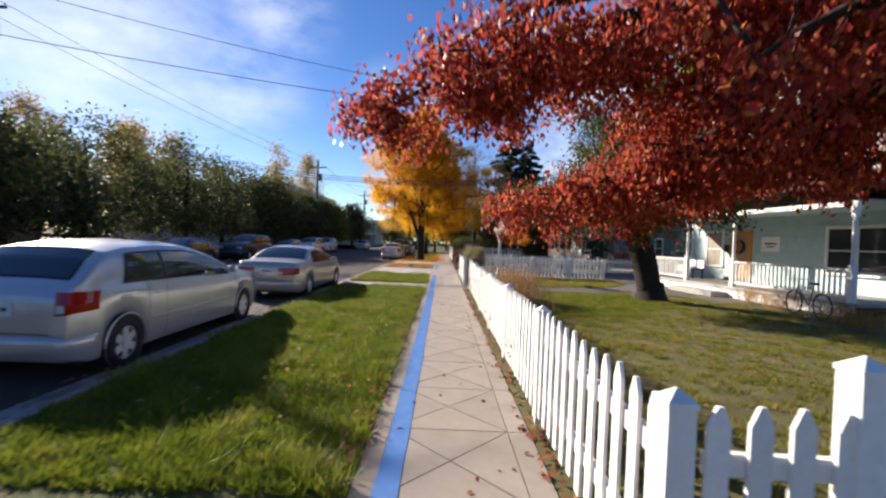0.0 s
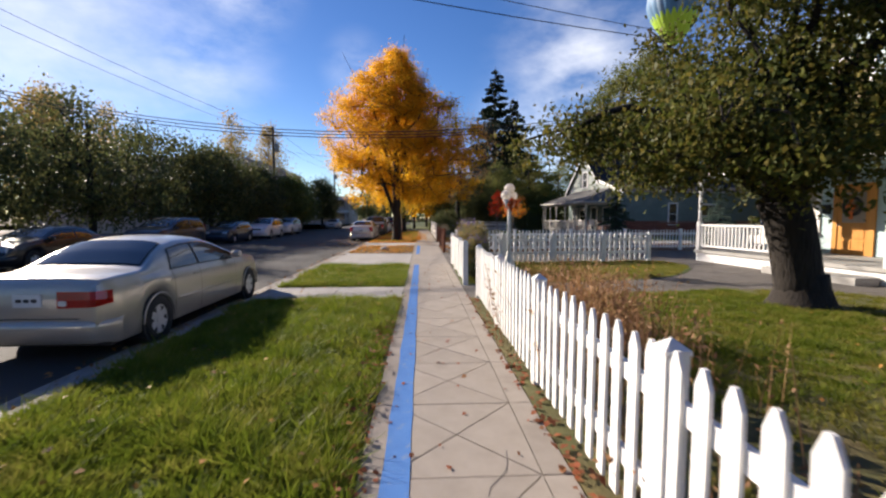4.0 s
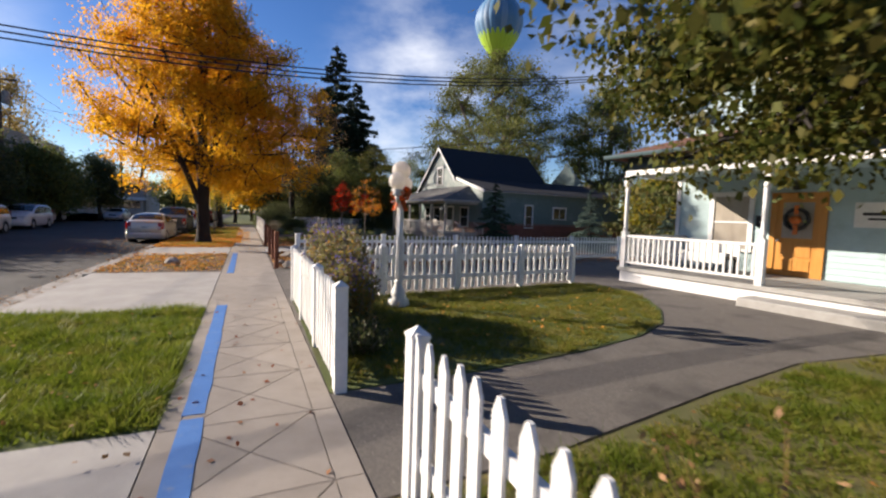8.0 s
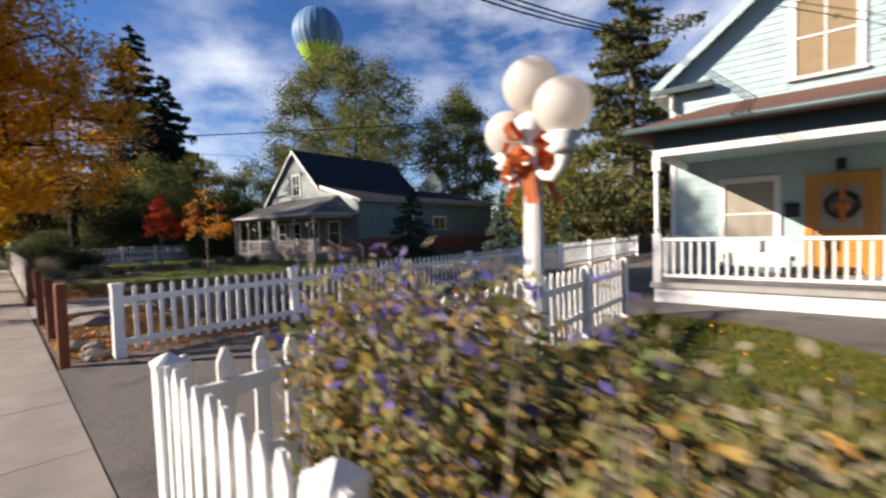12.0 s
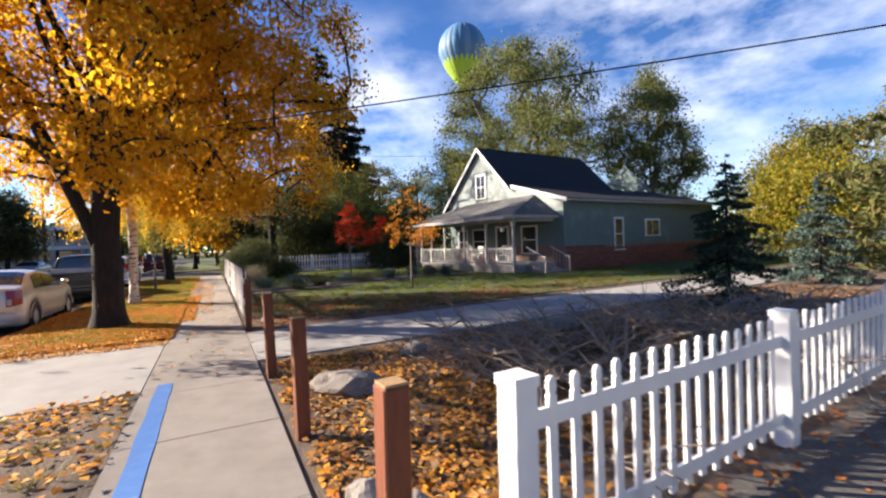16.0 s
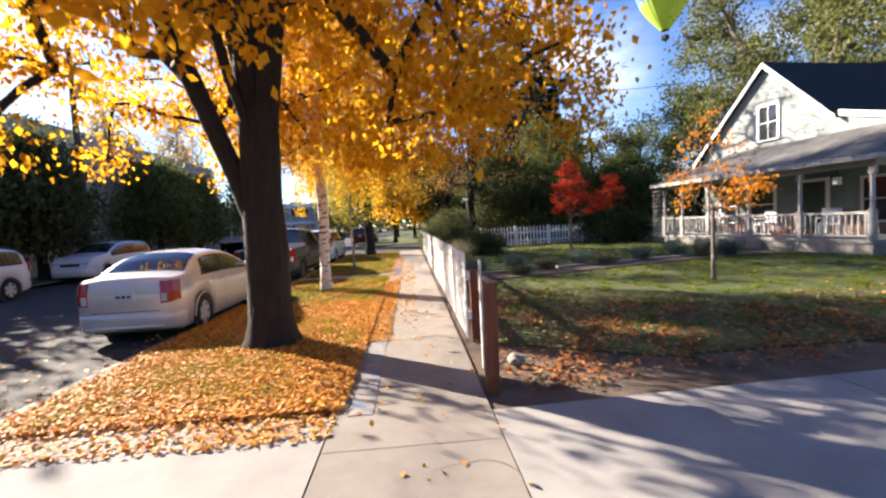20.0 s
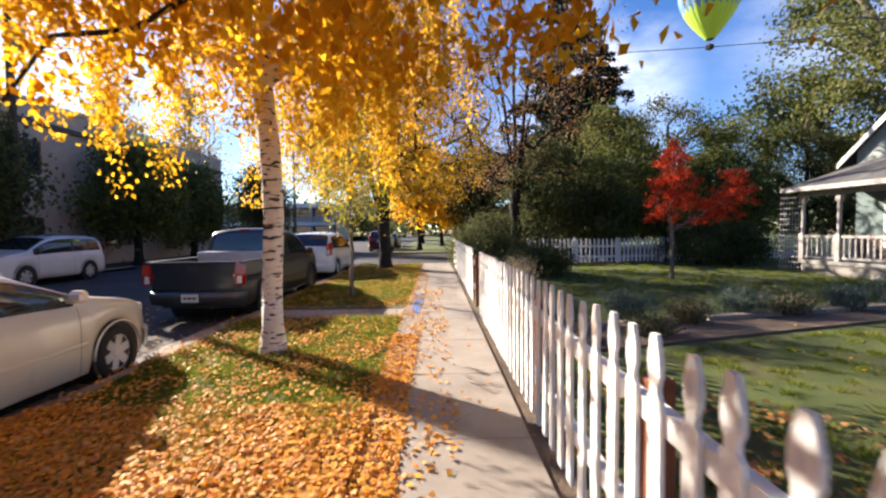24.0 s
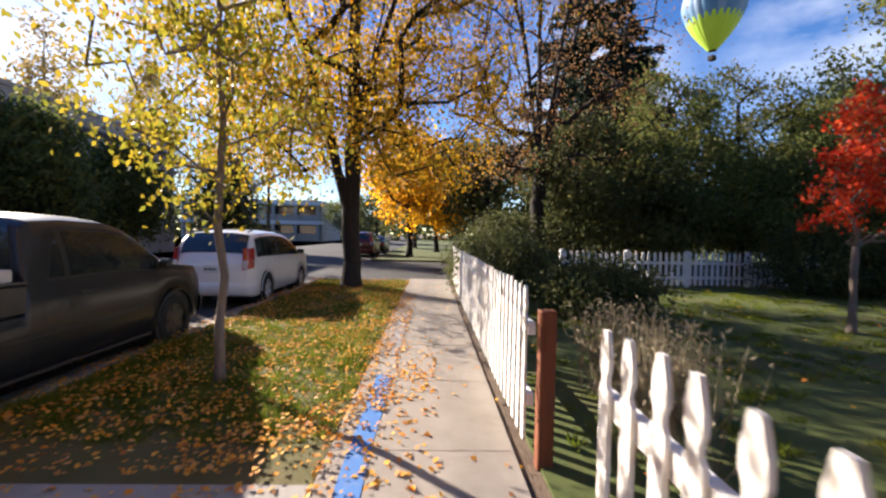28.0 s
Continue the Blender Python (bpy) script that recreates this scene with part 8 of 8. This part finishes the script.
# brush pile and rocks on the bare lot
rng = np.random.default_rng(300)
for k in range(44):
    x, y = rng.uniform(3.3, 9.6), rng.uniform(25.1, 28.1)
    ob = thing("dead_branch", "grey dead branch lying on the leafy lot", "branch", (x, y, 0), rng.uniform(0, 360), "brush pile")
    bm = bmesh.new()
    L = rng.uniform(0.9, 2.3)
    pts = [(0, 0, 0.03)]
    for i in range(1, 7):
        pts.append((L * i / 6, pts[-1][1] + rng.normal() * 0.07, max(0.03, 0.05 + 0.5 * math.sin(math.pi * min(1, i / 6) * rng.uniform(0.4, 1)) * rng.uniform(0.2, 1.0))))
    tube(bm, pts, [0.028, 0.025, 0.022, 0.018, 0.014, 0.010, 0.005], 6)
    for _ in range(11):
        j = rng.integers(1, 6)
        p = Vector(pts[j])
        d = Vector((rng.uniform(0.2, 1), rng.normal() * 0.8, rng.uniform(0.0, 0.9))).normalized() * rng.uniform(0.3, 0.8)
        q = p + d * 0.5 + Vector((0, 0, 0.04))
        tube(bm, [p, q, p + d], [0.011, 0.008, 0.003], 4, cap=False)
        for _ in range(2):
            e = Vector((rng.normal(), rng.normal(), rng.uniform(-0.2, 0.8))).normalized() * rng.uniform(0.12, 0.3)
            tube(bm, [q, q + e], [0.006, 0.002], 4, cap=False)
    part("wood", bm, TWIG, ob)


def rock(label, at, size, seed):
    rng = np.random.default_rng(seed)
    bm = bmesh.new()
    bmesh.ops.create_icosphere(bm, subdivisions=3, radius=1)
    off = Vector(rng.normal(size=3) * 10)
    for v in bm.verts:
        v.co *= 1 + 0.35 * noise.noise(v.co * 1.3 + off) + 0.1 * noise.noise(v.co * 4 + off)
        v.co.x *= size[0]
        v.co.y *= size[1]
        v.co.z = max(v.co.z * size[2], -0.35 * size[2])
    ob = part("rock", bm, ROCK, None)
    ob.matrix_basis = pose(at[0], at[1], at[2], 0, 0, rng.uniform(0, 360))
    tagged(ob, label, "rock", "rocks")


for i, (x, y, s) in enumerate(((1.28, 24.35, 0.17), (1.15, 25.2, 0.16), (1.35, 24.9, 0.15), (1.68, 27.6, 0.42), (3.0, 28.6, 0.2), (6.2, 28.9, 0.4), (8.2, 28.3, 0.35), (1.35, 33.2, 0.12))):
    rock("rough pale field stone on the ground", (x, y, 0.03), (s, s * 0.8, s * (0.38 if s > 0.3 else 0.6)), 310 + i)
rock("dark stone lying on the leafy verge", (-1.9, 25.6, 0.02), (0.28, 0.2, 0.16), 330)


# ---- grass and fallen leaves ----
def inside(p, poly):
    x, y = p[:, 0], p[:, 1]
    hit = np.zeros(len(p), bool)
    for (x0, y0), (x1, y1) in zip(poly, poly[1:] + poly[:1]):
        c = (y0 > y) != (y1 > y)
        hit ^= c & (x < (x1 - x0) * (y - y0) / ((y1 - y0) or 1e-9) + x0)
    return hit


def scatter(poly, n, rng, patchy=0.0):
    xs, ys = zip(*poly)
    p = np.stack([rng.uniform(min(xs), max(xs), n), rng.uniform(min(ys), max(ys), n)], 1)
    p = p[inside(p, poly)]
    if patchy:
        v = np.sin(p[:, 0] * 2.3 + 1) * np.sin(p[:, 1] * 1.7) + np.sin(p[:, 0] * 5.1 - p[:, 1] * 3.3) * 0.6
        p = p[rng.uniform(size=len(p)) < 1 - patchy * (v < 0.2)]
    return p


def grass(label, poly, n, h, m, seed, z=-0.01, w=0.006):
    """Blades in tufts of differing height that lean outwards."""
    rng = np.random.default_rng(seed)
    tuft = scatter(poly, n // 38, rng)
    size = rng.uniform(0.45, 1.5, len(tuft)) * (0.75 + 0.5 * (np.sin(tuft[:, 0] * 1.9 + 1.3 * np.sin(tuft[:, 1] * 1.1)) * np.sin(tuft[:, 1] * 1.6 + tuft[:, 0]) > 0))
    k = rng.integers(0, len(tuft), int(n * len(tuft) / (n // 38)))
    off = rng.normal(size=(len(k), 2)) * (0.034 + 0.020 * size[k])[:, None]
    p = tuft[k] + off
    ok = inside(p, poly)
    p, off, k = p[ok], off[ok], k[ok]
    n = len(p)
    hh = h * size[k] * rng.uniform(0.6, 1.25, n)
    a = rng.uniform(0, 6.283, n)
    side = np.stack([np.cos(a), np.sin(a), 0 * a], 1) * w
    base = np.concatenate([p, np.full((n, 1), z)], 1)
    lean = np.concatenate([off * 8 + rng.normal(size=(n, 2)) * 0.45, np.ones((n, 1))], 1) * hh[:, None]
    ob = polys("grass", np.stack([base - side, base + side, base + lean], 1), m)
    return tagged(ob, label, "grass", kind="stuff")


def litter(label, poly, n, size, m, seed, z=0.012, patchy=0.6, up=0.03, name="fallen_leaves"):
    rng = np.random.default_rng(seed)
    p = scatter(poly, n, rng, patchy)
    pts = np.concatenate([p, z + np.abs(rng.normal(size=(len(p), 1))) * up], 1)
    ob = polys(name, leaf_quads(pts, size, rng, 0.0, 0.75, flat=0.6), m)
    return tagged(ob, label, "leaves", kind="stuff")


grass("thick short green grass on the verge", rect(-3.36, -0.50, 0.2, 12.64), 150000, 0.085, GRASS, 400, -0.01, 0.0075)
grass("thick short green grass on the verge", rect(-3.36, -0.50, 14.16, 18.72), 60000, 0.08, GRASS, 401, -0.01, 0.007)
grass("thin grass on the leafy verge", rect(-3.36, -0.50, 24, 28.6), 4000, 0.05, DRYGRASS, 402)
grass("short grass between fallen leaves", rect(-3.36, -0.50, 38.0, 42.45), 50000, 0.06, GRASS, 403)
grass("short grass between fallen leaves", rect(-3.36, -0.50, 43.8, 55), 70000, 0.06, GRASS, 404)
grass("mown lawn grass, green and straw mixed", [(1.05, -1), (5.5, 2), (8.8, 6), (9.6, 11.2), (8.5, 13.1), (6.5, 13.3), (4.5, 13.05), (2.2, 12.7), (1.05, 12.66)], 110000, 0.05, MIDGRASS, 405, 0.0, 0.007)
grass("tufted lawn grass along the drive, green and straw mixed", [(1.05, 7.5), (4.5, 7.5), (7.0, 10.5), (6.5, 13.25), (4.5, 13.0), (2.2, 12.68), (1.05, 12.62)], 80000, 0.055, GRASS, 440, 0.0, 0.006)
grass("mown green lawn grass", [(1.05, 14.5), (2.6, 14.5), (4.25, 14.72), (5.6, 15.05), (6.68, 15.55), (7.6, 16.35), (8.25, 17.25), (8.65, 18.2), (8.7, 19.35), (8.2, 19.55), (1.05, 18.95)], 90000, 0.05, MIDGRASS, 406, 0.003, 0.007)
grass("shaded lawn grass", [(2.0, 34.2), (12, 34.0), (24, 35), (24, 39), (13.2, 41), (13, 54), (1.3, 54), (1.3, 43.5), (9, 43.2), (9, 41.8), (1.6, 39.4), (1.4, 37)], 110000, 0.055, GRASS, 407, 0.0, 0.009)
litter("thick carpet of fallen yellow leaves on the verge", rect(-3.5, -0.42, 32.25, 38.3), 80000, 0.046, LITTER_Y, 410, 0.02, patchy=0.42, up=0.012)
grass("grass showing between the fallen leaves", rect(-3.36, -0.50, 32.3, 38.1), 30000, 0.055, GRASS, 436)
litter("fallen leaves spilling onto the driveway apron", rect(-3.4, -0.45, 31.75, 32.5), 2200, 0.046, LITTER_Y, 437, 0.006, 0.3, 0.008)
litter("drift of red-brown leaves along the lawn edge", [(1.05, 32.4), (6.5, 32.8), (9.5, 33.4), (9, 34.9), (4.5, 35.6), (1.05, 38.0)], 16000, 0.055, LITTER_O, 438, 0.012, 0.7, 0.015)
litter("fallen yellow leaves strewn on green grass by the birch", rect(-3.5, -0.42, 38.1, 42.4), 9500, 0.042, LITTER_Y, 430, 0.04, 0.65, 0.012)
litter("few leaves on the path across the verge", rect(-3.4, -0.5, 42.48, 43.26), 420, 0.05, LITTER_Y, 431, 0.004, 0.4, 0.008)
litter("fallen yellow leaves scattered on the verge", rect(-3.5, -0.4, 43.32, 55.2), 16000, 0.046, LITTER_Y, 411, 0.035, up=0.012)
litter("fallen yellow leaves along the pavement's edge", rect(-0.5, -0.12, 34.5, 41.0), 5200, 0.047, LITTER_Y, 412, 0.006, 0.45, 0.008)
litter("fallen yellow leaves along the blue stripe", rect(-0.52, -0.1, 41.0, 52), 1700, 0.047, LITTER_Y, 441, 0.006, 0.6, 0.008)
litter("fallen yellow leaves blown onto the pavement", rect(-0.2, 0.32, 35.5, 47), 1100, 0.055, LITTER_Y, 432, 0.005, 0.6, 0.006)
litter("few fallen leaves on the pavement", rect(-0.45, 0.9, 29, 54), 300, 0.055, LITTER_Y, 413, 0.005, 0.0, 0.006)
litter("brown and yellow leaves on the bare verge", rect(-3.4, -0.5, 23.6, 28.7), 3400, 0.075, LITTER_Y, 414)
litter("drifts of orange leaves round the wooden posts", [(0.95, 24.6), (3.4, 24.8), (3.0, 29.2), (0.95, 29.3)], 5000, 0.07, LITTER_Y, 433, -0.015, 0.7, 0.015)
litter("dry brown leaves over the bare lot", [(0.95, 24.2), (10, 24.9), (16, 25.5), (16, 29.8), (0.95, 29.4)], 14000, 0.075, LITTER_B, 415, -0.02, 0.5)
litter("brown leaves thick under the brush pile", [(1.05, 24.5), (8, 25.0), (8, 28.9), (1.05, 29.3)], 9000, 0.062, LITTER_B, 445, -0.018, 0.35, 0.02)
litter("brown leaves by the drive and lawn edge", [(1.0, 32.3), (14, 33.0), (14, 35.5), (5, 36.2), (1.05, 40.0)], 13000, 0.065, LITTER_B, 416)
litter("fallen leaves scattered over the house lawn", rect(1.2, 14, 36, 54), 800, 0.055, LITTER_Y, 417, 0.03)
litter("dark red leaves along the pavement's grass edge", rect(-0.72, -0.44, 0.5, 12.6), 700, 0.06, LITTER_R, 418, 0.01, 0.3, 0.02)
litter("dark red leaves at the foot of the fence", rect(0.80, 1.0, 0, 12.6), 520, 0.06, LITTER_R, 419, 0.004, 0.4, 0.02)
litter("few brown leaves on the pavement", rect(-0.45, 0.85, 0, 20), 150, 0.05, LITTER_R, 420, 0.004, 0.0, 0.005)
litter("fallen leaves scattered over the front lawn", [(1.1, -3), (9.5, 4), (9.5, 11), (6, 13), (1.1, 12.5)], 800, 0.055, LITTER_B, 421, 0.02, 0.3)
litter("few leaves on the small lawn", [(1.1, 14.6), (6, 15.5), (8.5, 18.5), (1.1, 18.9)], 260, 0.06, LITTER_Y, 422, 0.03, 0.0)
litter("leaves on the sunlit verge", rect(-3.3, -0.5, 1, 18.5), 350, 0.06, LITTER_B, 423, 0.04, 0.2)
litter("few leaves and grit on the asphalt drive", [(1.1, 19.9), (9, 20.2), (24, 21), (24, 25.2), (1.6, 24)], 700, 0.05, LITTER_B, 424, -0.006, 0.3, 0.006)
litter("leaves gathered along the foot of the vinyl fence", [(1.3, 23.45), (24, 24.75), (24, 25.6), (1.3, 24.35)], 4200, 0.06, LITTER_O, 442, -0.006, 0.45, 0.015)
litter("pale grit scattered over the asphalt drive", [(1.0, 19.6), (9, 20.2), (16, 20.6), (14, 24.6), (1.0, 23.9)], 7000, 0.014, GRIT, 443, -0.0085, 0.3, 0.003, "grit")
litter("pale grit on the curved drive", [(0.95, 12.8), (4.5, 13.2), (8.4, 13.3), (9.6, 14.5), (9.4, 19.2), (8.9, 18.4), (6.9, 15.4), (2.6, 14.4), (0.95, 14.35)], 4500, 0.013, GRIT, 444, -0.0085, 0.3, 0.003, "grit")
litter("leaves blown against the kerb", rect(-4.1, -3.5, 0, 54), 1800, 0.065, LITTER_B, 425, -0.105, 0.6, 0.015)
litter("yellow leaves on the street by the golden tree", rect(-6.5, -3.6, 30, 50), 900, 0.07, LITTER_Y, 426, -0.113, 0.5, 0.008)

# ---- pavement slabs and bricks ----
pavement()


def bricks():
    """The street-side and south faces of the brick base, brick by brick."""
    parent = [c for c in H2.children if c.name.startswith("brick_base")][0]
    me = mesh_of(boxes((0, 0.40, -0.035, 0.0, 0, 0.125), bevel=0.006), "brick", BRICKRED)
    n = 0
    for row in range(9):
        z = 0.02 + row * 0.139
        x = 0.0 - (0.2 if row % 2 else 0)
        while x < 15.0:
            if x >= -0.01 and n < 300:
                piece("brick", me, pose(x, -0.02, z), parent)
                n += 1
            x += 0.415


bricks()
